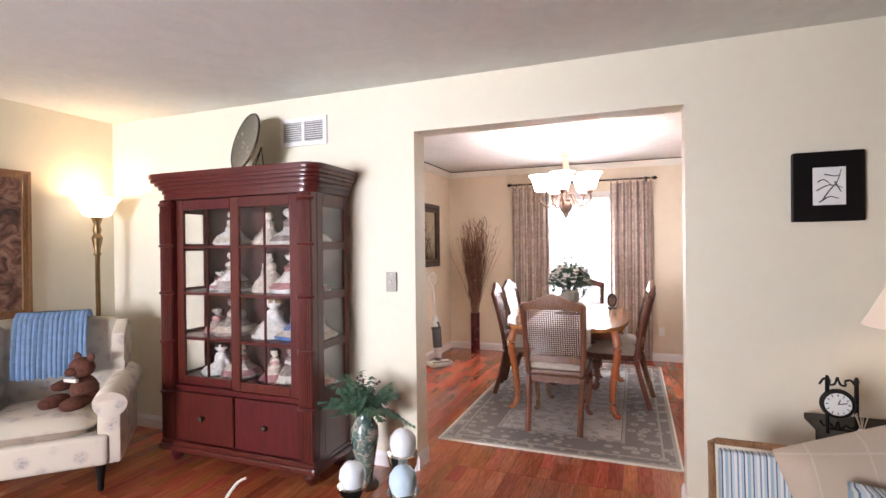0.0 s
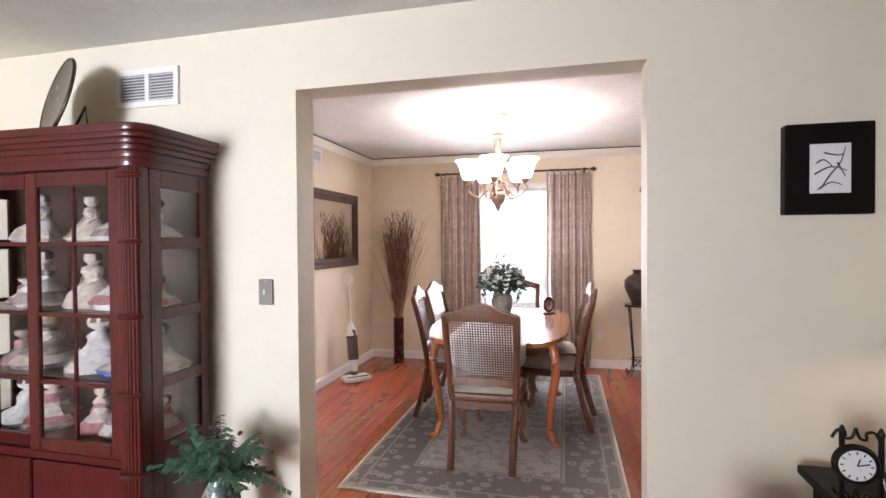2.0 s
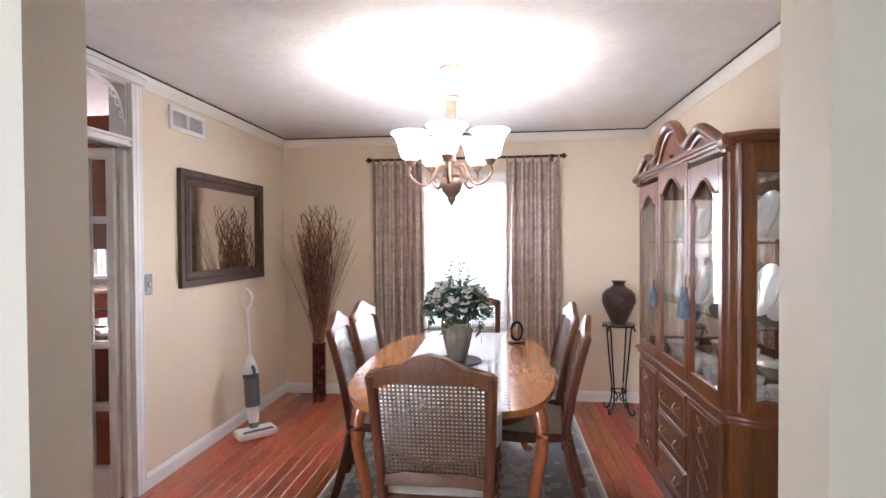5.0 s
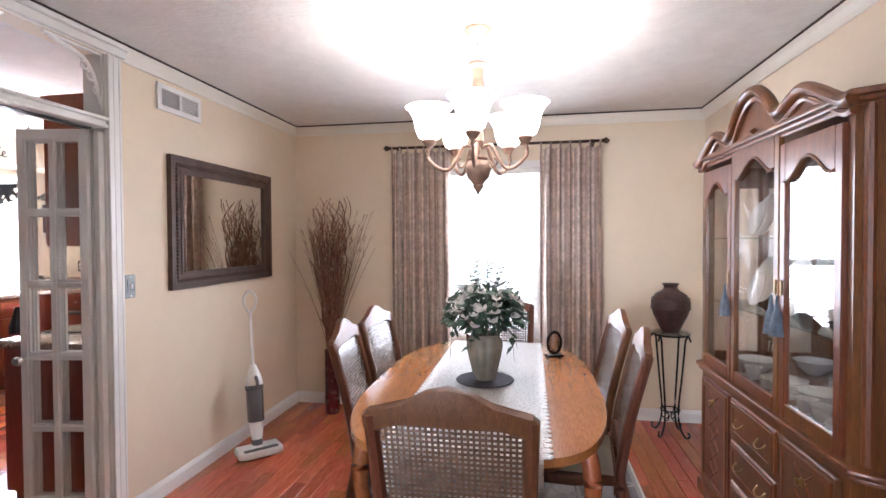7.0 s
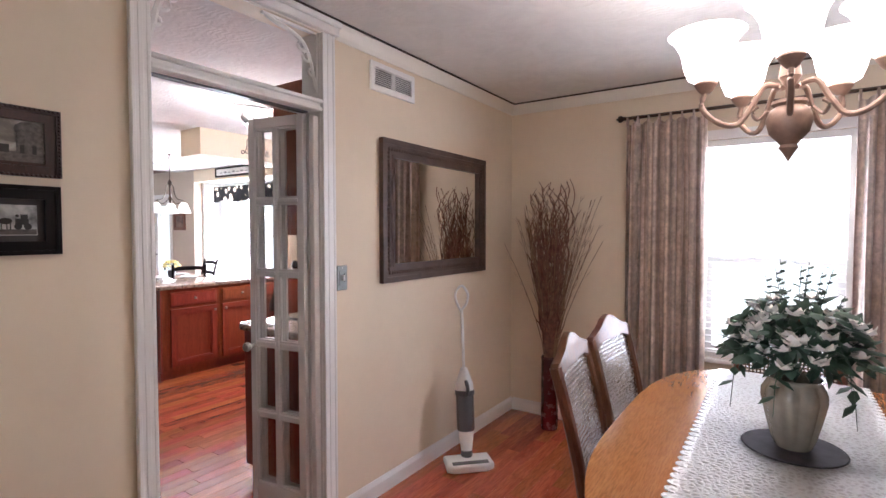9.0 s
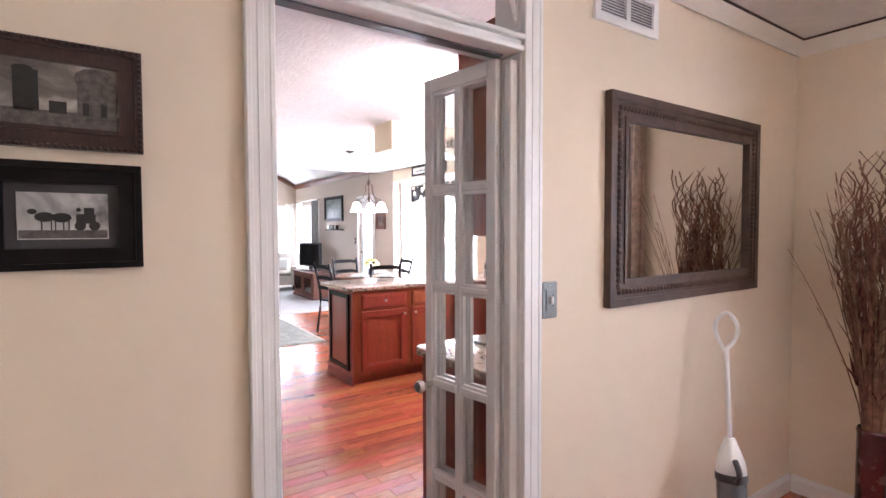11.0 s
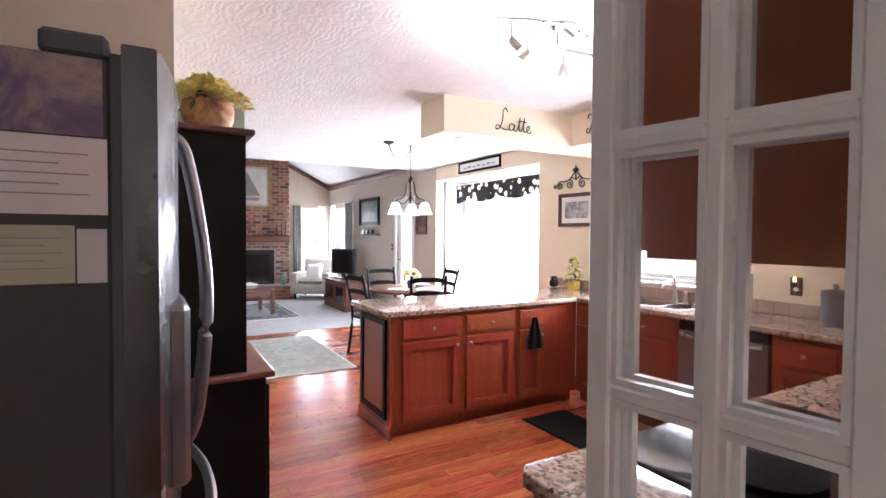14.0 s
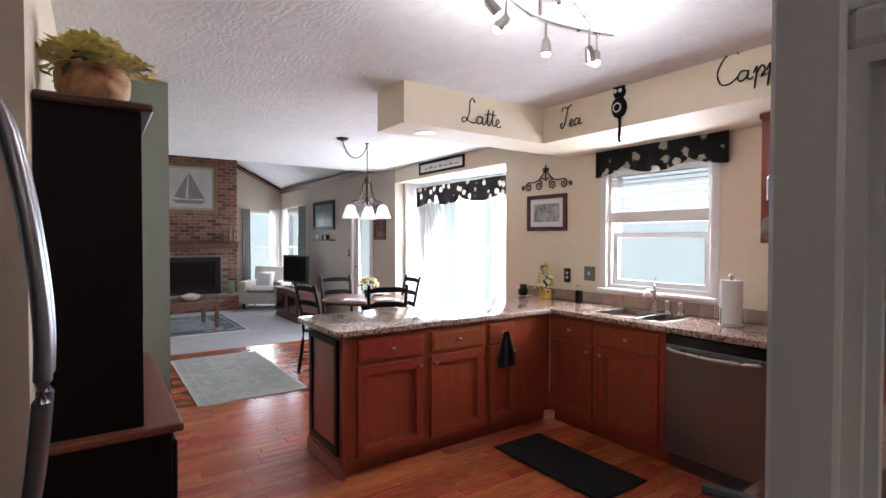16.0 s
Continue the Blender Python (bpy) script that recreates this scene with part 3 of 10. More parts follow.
def wall_vent(at, rz, w, h, label):
    v = thing("wall_vent", at, label, "vent", rz=rz)
    part("frame", ring_panel(rect(-w / 2, -h / 2, w / 2, h / 2), rect(-w / 2 + 0.028, -h / 2 + 0.028, w / 2 - 0.028, h / 2 - 0.028), -0.014, 0), M_TRIM, v)
    part("mullion", box(-0.012, -0.013, -h / 2 + 0.028, 0.012, 0, h / 2 - 0.028), M_TRIM, v)
    part("backing", box(-w / 2 + 0.02, -0.002, -h / 2 + 0.02, w / 2 - 0.02, -0.0005, h / 2 - 0.02), mat_plain("grey_duct", (0.22, 0.22, 0.22), 0.7), v, "grey duct behind the slats")
    n = 9
    hh = h - 0.056
    for s in (-1, 1):
        x0, x1 = (0.012, w / 2 - 0.028) if s > 0 else (-w / 2 + 0.028, -0.012)
        for i in range(n):
            z = -hh / 2 + hh * (i + 0.5) / n
            b = box(x0, -0.006, -0.0012, x1, 0.006, 0.0012)
            bmesh.ops.transform(b, matrix=pose(0, -0.0085, z, 38), verts=b.verts)
            part("slat", b, M_TRIM, v)
    return v


wall_vent((-2.388, 4.13, 2.203), 0, 0.375, 0.19, "white metal return air vent high on the wall")
wall_vent((-2.68, 6.335, 2.2535), 90, 0.37, 0.150, "white metal return air vent above the mirror")

# doll cabinet
CX0, CX1, CYF, CYB = -3.225, -2.03, 3.70, 4.10
doll_cabinet = thing("display_cabinet", ((CX0 + CX1) / 2, CYF, 0), "dark cherry display cabinet full of porcelain dolls", "cabinet")
HW = (CX1 - CX0) / 2
D = CYB - CYF


def doll_cab():
    c = doll_cabinet
    for x in (-HW + 0.06, HW - 0.06):
        for y in (0.06, D - 0.05):
            part("foot", lathe([(0.028, 0), (0.04, 0.02), (0.045, 0.045), (0.03, 0.07), (0.035, 0.085)], 14, (x, y, 0)), M_CHERRY, c, smooth=True)
    b = box(-HW - 0.02, -0.025, 0.085, HW + 0.02, D, 0.125, 0.012, seg=2)
    box(-HW - 0.008, -0.012, 0.12, HW + 0.008, D, 0.15, 0.006, b)
    part("plinth", b, M_CHERRY, c)
    # cornice with rounded front corners, stepped
    def round_rect(ext, r=0.09, k=5):
        x, y0, y1 = HW + ext, -ext, D
        pts = [(-x, y1), (-x, y0 + r)]
        pts += [(-x + r - r * math.cos(a * math.pi / 2 / k), y0 + r - r * math.sin(a * math.pi / 2 / k)) for a in range(1, k + 1)]
        pts += [(x - r + r * math.sin(a * math.pi / 2 / k), y0 + r - r * math.cos(a * math.pi / 2 / k)) for a in range(0, k + 1)]
        pts += [(x, y1)]
        return pts
    b = slab(round_rect(0.012), 1.735, 1.775, None, 0.006)
    for e, z0, z1 in ((0.02, 1.77, 1.80), (0.035, 1.798, 1.825), (0.052, 1.822, 1.845), (0.068, 1.843, 1.868), (0.075, 1.866, 1.898)):
        slab(round_rect(e), z0, z1, b, 0.006)
    part("cornice", b, M_CHERRY, c, smooth=True)
    part("back_panel", box(-HW + 0.012, D - 0.02, 0.15, HW - 0.012, D - 0.005, 1.735), mat_wood("cabinet_back", (0.03, 0.006, 0.005), (0.075, 0.016, 0.012), 0.5, 0.0), c)
    # corner columns, reeded with ring collars
    for x in (-HW + 0.05, HW - 0.05):
        col = part("column", box(x - 0.05, 0.0, 0.15, x + 0.05, 0.055, 1.735, 0.003), M_CHERRY, c)
        b = bmesh.new()
        for i in range(7):
            xx = x - 0.042 + 0.084 * i / 6
            tube([(xx, 0.0 - 0.012 * math.sin(math.pi * (i + 0.5) / 7), 0.16), (xx, -0.012 * math.sin(math.pi * (i + 0.5) / 7), 1.73)], 0.0075, 6, b)
        part("reeds", b, M_CHERRY, col, smooth=True)
        for z in (0.47, 0.80, 1.12, 1.43, 1.70):
            part("collar", tube(smooth_path([(x - 0.055, 0.01, z), (x - 0.03, -0.022, z), (x, -0.027, z), (x + 0.03, -0.022, z), (x + 0.055, 0.01, z)], 4), 0.011, 7), M_CHERRY, col, smooth=True)
    # side panels with four lights each
    for s in (-1, 1):
        x0, x1 = (HW - 0.02, HW) if s > 0 else (-HW, -HW + 0.02)
        y0, y1 = 0.057, D - 0.002
        side = part("side_panel", box(x0, y0, 0.15, x1, y0 + 0.06, 1.735, 0.002), M_CHERRY, c)
        part("stile", box(x0, y1 - 0.05, 0.15, x1, y1, 1.735, 0.002), M_CHERRY, side)
        zs = [0.15, 0.555, 0.795, 0.845, 1.09, 1.14, 1.395, 1.445, 1.655, 1.735]
        for i in range(0, len(zs), 2):
            part("rail", box(x0, y0 + 0.06, zs[i], x1, y1 - 0.05, zs[i + 1], 0.002), M_CHERRY, side)
        for i in range(1, len(zs) - 1, 2):
            part("pane", box((x0 + x1) / 2 - 0.0015, y0 + 0.06, zs[i], (x0 + x1) / 2 + 0.0015, y1 - 0.05, zs[i + 1]), M_GLASS, side)
    for z in (0.53, 0.82, 1.115, 1.42):
        part("shelf", box(-HW + 0.022, 0.06, z - 0.009, HW - 0.022, D - 0.022, z + 0.009, 0.002), M_CHERRY, c)
    # drawers
    part("drawer_rail", box(-HW + 0.1, 0.012, 0.48, HW - 0.1, 0.05, 0.515, 0.004), M_CHERRY, c)
    for x0, x1 in ((-HW + 0.103, -0.006), (0.006, HW - 0.103)):
        dr = part("drawer", box(x0, 0.004, 0.155, x1, 0.05, 0.475, 0.006), M_CHERRY, c)
        part("knob", moved(lathe([(0.014, 0), (0.016, 0.004), (0.008, 0.008), (0.008, 0.018), (0.019, 0.024), (0.017, 0.034), (0.005, 0.038)], 12), pose((x0 + x1) / 2, 0.004, 0.32, 90)), M_BRONZE, dr, "round bronze knob", smooth=True)
    # sliding doors
    for x0, x1, y in ((-HW + 0.102, 0.02, 0.032), (-0.01, HW - 0.102, 0.008)):
        st = 0.062
        dd = part("door", box(x0, y, 0.52, x0 + st, y + 0.022, 1.73, 0.004), M_CHERRY, c)
        part("stile", box(x1 - st, y, 0.52, x1, y + 0.022, 1.73, 0.004), M_CHERRY, dd)
        for z0, z1 in ((0.52, 0.575), (1.665, 1.73)):
            part("rail", box(x0 + st, y, z0, x1 - st, y + 0.022, z1, 0.004), M_CHERRY, dd)
        xm = (x0 + x1) / 2
        part("muntin", box(xm - 0.006, y + 0.003, 0.575, xm + 0.006, y + 0.02, 1.665, 0.003), M_CHERRY, dd)
        for z in (0.82, 1.115, 1.42):
            for a, e in ((x0 + st, xm - 0.006), (xm + 0.006, x1 - st)):
                part("muntin", box(a, y + 0.003, z - 0.009, e, y + 0.02, z + 0.009, 0.003), M_CHERRY, dd)
        for a, e in ((x0 + st, xm - 0.006), (xm + 0.006, x1 - st)):
            for z0, z1 in ((0.575, 0.811), (0.829, 1.106), (1.124, 1.411), (1.429, 1.665)):
                part("pane", box(a, y + 0.010, z0, e, y + 0.013, z1), M_GLASS, dd)


doll_cab()

M_DOLL = [mat_plain("doll_white_dress", (0.70, 0.68, 0.64), 0.8, var=0.2, scale=40, bumps=0.5, bscale=120),
          mat_plain("doll_cream_dress", (0.62, 0.55, 0.46), 0.8, var=0.3, scale=35, bumps=0.5, bscale=120),
          mat_plain("doll_blue_dress", (0.10, 0.20, 0.48), 0.8, var=0.35, scale=30, bumps=0.5, bscale=120),
          mat_plain("doll_rose_dress", (0.42, 0.20, 0.20), 0.8, var=0.4, scale=30, bumps=0.5, bscale=120),
          mat_plain("doll_dark_hair_dress", (0.30, 0.25, 0.22), 0.8, var=0.6, scale=22, bumps=0.5, bscale=120)]


M_HAIR = [mat_plain("doll_hair_" + k, c, 0.7, var=0.3, scale=60, bumps=0.4, bscale=200) for k, c in (("brown", (0.07, 0.035, 0.02)), ("fair", (0.30, 0.19, 0.09)), ("black", (0.02, 0.016, 0.014)))]


def doll(at, h, kind, rz, m, label):
    """A plain doll figure in one mesh; standing or seated."""
    b = bmesh.new()
    if kind == "stand":
        prof = [(0.34, 0.0), (0.36, 0.06), (0.27, 0.25), (0.15, 0.44), (0.10, 0.52), (0.13, 0.62), (0.11, 0.70), (0.05, 0.745), (0.06, 0.77), (0.10, 0.82), (0.115, 0.88), (0.10, 0.95), (0.04, 1.0)]
    else:
        prof = [(0.42, 0.0), (0.45, 0.10), (0.34, 0.24), (0.20, 0.38), (0.17, 0.48), (0.18, 0.58), (0.13, 0.66), (0.07, 0.70), (0.10, 0.74), (0.16, 0.80), (0.18, 0.88), (0.15, 0.96), (0.05, 1.0)]
    lathe([(r * h * 1.32, z * h) for r, z in prof], 22, bm=b)
    for s in (-1, 1):
        tube([(s * 0.10 * h, 0, 0.62 * h), (s * 0.20 * h, -0.05 * h, 0.50 * h), (s * 0.14 * h, -0.16 * h, 0.42 * h)], 0.045 * h, 7, b, 0.03 * h)
        if kind != "stand":
            tube([(s * 0.1 * h, -0.1 * h, 0.12 * h), (s * 0.16 * h, -0.34 * h, 0.10 * h), (s * 0.18 * h, -0.42 * h, 0.14 * h)], 0.06 * h, 7, b, 0.045 * h)
    rnd = random.Random(int(at[0] * 1000) + int(at[2] * 100))
    for v in b.verts:
        k = noise.noise(v.co * 26 + Vector((at[0] * 9, 0, at[2] * 9)))
        k2 = noise.noise(v.co * 75 + Vector((at[0] * 5, 3, at[2] * 5)))
        skirt = 1.0 if v.co.z < 0.7 * h else 0.25
        v.co.x *= 1 + skirt * (0.30 * k + 0.22 * k2)
        v.co.y *= 1 + skirt * (0.22 * k + 0.18 * k2)
        v.co.z += 0.03 * h * k * skirt
    ob = solid("doll", b, m, label, "doll", "dolls in the display cabinet", smooth=True, at=at, rz=rz)
    ob.data.materials.append(M_HAIR[rnd.randrange(3)])
    ob.data.materials.append(M_DOLL[rnd.choice((0, 1, 3, 4))])
    head = 0.74 * h if kind == "stand" else 0.70 * h
    for f in ob.data.polygons:
        if f.center.z > head + 0.06 * h and (f.center.y > -0.03 * h or f.center.z > 0.92 * h):
            f.material_index = 1
        elif 0.10 * h < f.center.z < 0.24 * h or 0.52 * h < f.center.z < 0.64 * h:
            f.material_index = 2
    return ob


cxm = (CX0 + CX1) / 2
DOLLS = [(-0.33, 0.53, 0.22, "sit", 0), (0.14, 0.53, 0.21, "stand", 1), (0.27, 0.53, 0.23, "stand", 4), (0.36, 0.53, 0.13, "sit", 3), (-0.17, 0.53, 0.23, "sit", 1),
         (-0.36, 0.82, 0.17, "sit", 4), (-0.20, 0.82, 0.25, "sit", 4), (0.12, 0.82, 0.25, "sit", 0), (0.32, 0.82, 0.24, "sit", 2),
         (-0.34, 1.115, 0.14, "sit", 0), (-0.20, 1.115, 0.27, "stand", 0), (0.10, 1.115, 0.26, "stand", 1), (0.29, 1.115, 0.27, "sit", 0), (0.21, 1.115, 0.12, "sit", 3),
         (-0.20, 1.42, 0.235, "stand", 0), (0.10, 1.42, 0.22, "stand", 1), (0.27, 1.42, 0.24, "sit", 0), (0.43, 1.42, 0.20, "sit", 0), (0.44, 1.115, 0.16, "sit", 1), (0.44, 0.82, 0.22, "sit", 0), (0.46, 0.53, 0.18, "sit", 1)]
DLAB = ["porcelain doll in a white lace dress", "porcelain doll in a cream ruffled dress", "porcelain doll in a bright blue gown", "small porcelain doll in a rose dress", "porcelain doll in a dark patterned dress"]
for x, z, h, kind, mi in DOLLS:
    doll((cxm + x, CYF + 0.20 + (0.03 if kind == "stand" else 0.05), z + 0.010), h, kind, 12 * math.sin(x * 40), M_DOLL[mi], DLAB[mi] + (" standing on the shelf" if kind == "stand" else " seated on the shelf"))

# plate on a stand, on top of the cabinet
deco_plate = thing("decorative_plate", (-2.69, 3.93, 1.898), "large round floral plate leaning on a stand", "plate", rz=-25)
mp_, n_, l_, p_ = nodes_of("floral_plate")
v_ = coords(n_, l_)
vo_ = n_.new("ShaderNodeTexVoronoi")
vo_.inputs["Scale"].default_value = 22
l_.new(v_, vo_.inputs["Vector"])
l_.new(mixc(n_, l_, ramp(n_, l_, vo_.outputs["Distance"], [(0.16, (1, 1, 1)), (0.3, (0, 0, 0))]), (0.10, 0.095, 0.07), ramp(n_, l_, noise_tex(n_, l_, v_, 14), [(0.4, (0.22, 0.08, 0.06)), (0.6, (0.36, 0.31, 0.24))])), p_.inputs["Base Color"])
p_.inputs["Roughness"].default_value = 0.3
tilt = pose(0, 0.0, 0.215, 76)
part("disc", moved(lathe([(0.03, -0.004), (0.11, 0.0), (0.175, 0.012), (0.195, 0.020), (0.19, 0.026), (0.17, 0.020), (0.10, 0.008), (0.02, 0.006)], 40), tilt), mp_, deco_plate, smooth=True)
part("rim", moved(tube([(0.195 * math.cos(a * math.pi / 20), 0.195 * math.sin(a * math.pi / 20), 0.022) for a in range(40)], 0.008, 6, closed=True), tilt), M_BRONZE, deco_plate, "dark bronze rim", smooth=True)
b = tube([(-0.05, -0.07, 0.006), (-0.05, -0.055, 0.02), (-0.03, 0.02, 0.03), (0, 0.09, 0.2), (0, 0.11, 0.006)], 0.005, 6)
tube([(0.05, -0.07, 0.006), (0.05, -0.055, 0.02), (0.03, 0.02, 0.03), (0, 0.09, 0.2)], 0.005, 6, b)
part("stand", b, M_BLACKMETAL, deco_plate)

# leafy helpers


def leaf_mesh(bm, m, length, width, bend=0.2, seg=3):
    b = bmesh.new()
    rows = []
    for i in range(seg + 1):
        t = i / seg
        w = width * math.sin(math.pi * (0.12 + 0.86 * t)) * 0.5
        z = -bend * length * t * t
        rows.append([b.verts.new((-w, length * t, z - 0.12 * w)), b.verts.new((0, length * t, z)), b.verts.new((w, length * t, z - 0.12 * w))])
    for a, c in zip(rows, rows[1:]):
        for j in range(2):
            b.faces.new((a[j], a[j + 1], c[j + 1], c[j]))
    bmesh.ops.transform(b, matrix=m, verts=b.verts)
    for f in b.faces:
        bm.faces.new([bm.verts.new(v.co) for v in f.verts])
    b.free()


M_FERN = mat_plain("silk_fern_green", (0.055, 0.12, 0.065), 0.6, var=0.5, scale=14, bumps=0)
M_FERN2 = mat_plain("silk_leaf_dark", (0.030, 0.062, 0.036), 0.55, var=0.5, scale=18, bumps=0)
M_BUD = mat_plain("dried_red_bud", (0.16, 0.07, 0.07), 0.7, var=0.4, scale=20, bumps=0)

fern_vase = thing("floor_vase", (-1.775, 3.845, 0), "green marbled vase on the floor holding ferns", "vase")
mm, n_, l_, p_ = nodes_of("green_marbled_ceramic")
v_ = coords(n_, l_)
l_.new(ramp(n_, l_, noise_tex(n_, l_, v_, 16, 6, 0.65, 1.5), [(0.35, (0.03, 0.06, 0.055)), (0.52, (0.12, 0.18, 0.16)), (0.62, (0.42, 0.38, 0.30)), (0.7, (0.10, 0.15, 0.14))]), p_.inputs["Base Color"])
p_.inputs["Roughness"].default_value, p_.inputs["Coat Weight"].default_value = 0.22, 0.5
part("body", lathe([(0.055, 0.02), (0.045, 0.035), (0.05, 0.08), (0.07, 0.20), (0.088, 0.31), (0.085, 0.38), (0.055, 0.43), (0.042, 0.46), (0.045, 0.485), (0.055, 0.50), (0.048, 0.495), (0.035, 0.46)], 24, cap=False), mm, fern_vase, smooth=True)
part("foot", lathe([(0.085, 0), (0.088, 0.012), (0.07, 0.02), (0.055, 0.035)], 24), M_BRONZE, fern_vase, "dark metal foot", smooth=True)
rnd = random.Random(4)
b, bb = bmesh.new(), bmesh.new()
for i in range(40):
    a = rnd.uniform(0, 2 * math.pi)
    el = rnd.uniform(0.05, 1.25)
    ln = rnd.uniform(0.20, 0.33)
    d = Vector((math.cos(a) * math.cos(el), math.sin(a) * math.cos(el) * 0.75 - 0.08, math.sin(el)))
    p0 = Vector((0, 0, 0.49))
    pts = [p0 + d * ln * t + Vector((0, 0, -0.09 * t * t * (1.2 - el * 0.6))) for t in (0, 0.25, 0.5, 0.75, 1)]
    tube(pts, 0.0022, 4, b, 0.001)
    for j in range(11):
        t = 0.2 + 0.8 * j / 10
        i0 = min(3, int(t * 4))
        q = pts[i0].lerp(pts[i0 + 1], t * 4 - i0)
        for s in (-1, 1):
            m = Matrix.Translation(q) @ Euler((rnd.uniform(-0.5, 0.3), 0, a - math.pi / 2 + s * 1.0), "XYZ").to_matrix().to_4x4()
            leaf_mesh(b, m, 0.075 * (1.15 - 0.75 * t), 0.026, 0.3, 2)
for i in range(14):
    a = rnd.uniform(0, 6.28)
    r_ = rnd.uniform(0.02, 0.14)
    lathe([(0.004, -0.008), (0.011, 0), (0.004, 0.008)], 6, (math.cos(a) * r_, math.sin(a) * r_ * 0.8, 0.55 + rnd.uniform(0, 0.17)), bb)
part("fern_fronds", b, M_FERN, fern_vase, "green fern fronds")
part("berries", bb, M_BUD, fern_vase, "dark red berries")["kind"] = "stuff"
fern_vase.matrix_world = pose(-1.775, 3.845, 0) @ Matrix.Scale(0.93, 4)

# torchiere
floor_lamp = thing("floor_lamp", (-4.075, 3.86, 0.0), "brass torchiere floor lamp with lit glass bowl", "floor lamp")
part("base", lathe([(0.14, 0), (0.145, 0.012), (0.12, 0.025), (0.05, 0.04), (0.025, 0.06)], 24), M_BRASS, floor_lamp, smooth=True)
part("pole", lathe([(0.016, 0.05), (0.016, 1.36), (0.026, 1.375), (0.018, 1.40), (0.030, 1.46), (0.038, 1.50), (0.022, 1.53), (0.030, 1.56), (0.020, 1.60), (0.034, 1.64), (0.045, 1.655)], 16), M_BRASS, floor_lamp, "turned antique brass pole", smooth=True)
part("shade", lathe([(0.035, 1.65), (0.085, 1.67), (0.115, 1.72), (0.128, 1.76), (0.15, 1.785), (0.165, 1.80), (0.158, 1.805), (0.142, 1.788), (0.118, 1.76), (0.10, 1.72), (0.04, 1.665)], 32, cap=False), mat_emit("warm_lit_glass", (1.0, 0.78, 0.52), 1.15), floor_lamp, "frosted glass bowl, lit", smooth=True)
bulb("lamp_bulb_torchiere", (-4.075, 3.86, 1.765), 2.6, (1.0, 0.66, 0.36), 0.05)

# wing armchair
M_FLORAL, n_, l_, p_ = nodes_of("cream_floral_upholstery")
v_ = coords(n_, l_)
vo_ = n_.new("ShaderNodeTexVoronoi")
vo_.inputs["Scale"].default_value = 9
l_.new(v_, vo_.inputs["Vector"])
f_ = noise_tex(n_, l_, v_, 26, 5, 0.6, 0.8)
spot = ramp(n_, l_, vo_.outputs["Distance"], [(0.22, (1, 1, 1)), (0.42, (0, 0, 0))])
c_ = mixc(n_, l_, spot, (0.60, 0.54, 0.44), ramp(n_, l_, f_, [(0.38, (0.33, 0.31, 0.29)), (0.5, (0.55, 0.48, 0.40)), (0.6, (0.42, 0.36, 0.33))]))
l_.new(c_, p_.inputs["Base Color"])
p_.inputs["Roughness"].default_value = 0.9
bump(n_, l_, p_, noise_tex(n_, l_, v_, 350, 2), 0.25, 0.002)


def pillow(w, d, h, k=10, puff=1.0):
    """A stuffed cushion lying in x, y."""
    b = bmesh.new()
    for s in (-1, 1):
        g = [[b.verts.new((w * (i / k - 0.5), d * (j / k - 0.5), s * h / 2 * (max(0, (1 - (2 * i / k - 1) ** 4) * (1 - (2 * j / k - 1) ** 4)) ** (0.5 * puff)))) for j in range(k + 1)] for i in range(k + 1)]
        for i in range(k):
            for j in range(k):
                b.faces.new((g[i][j], g[i + 1][j], g[i + 1][j + 1], g[i][j + 1]))
    bmesh.ops.remove_doubles(b, verts=b.verts, dist=0.0005)
    return b


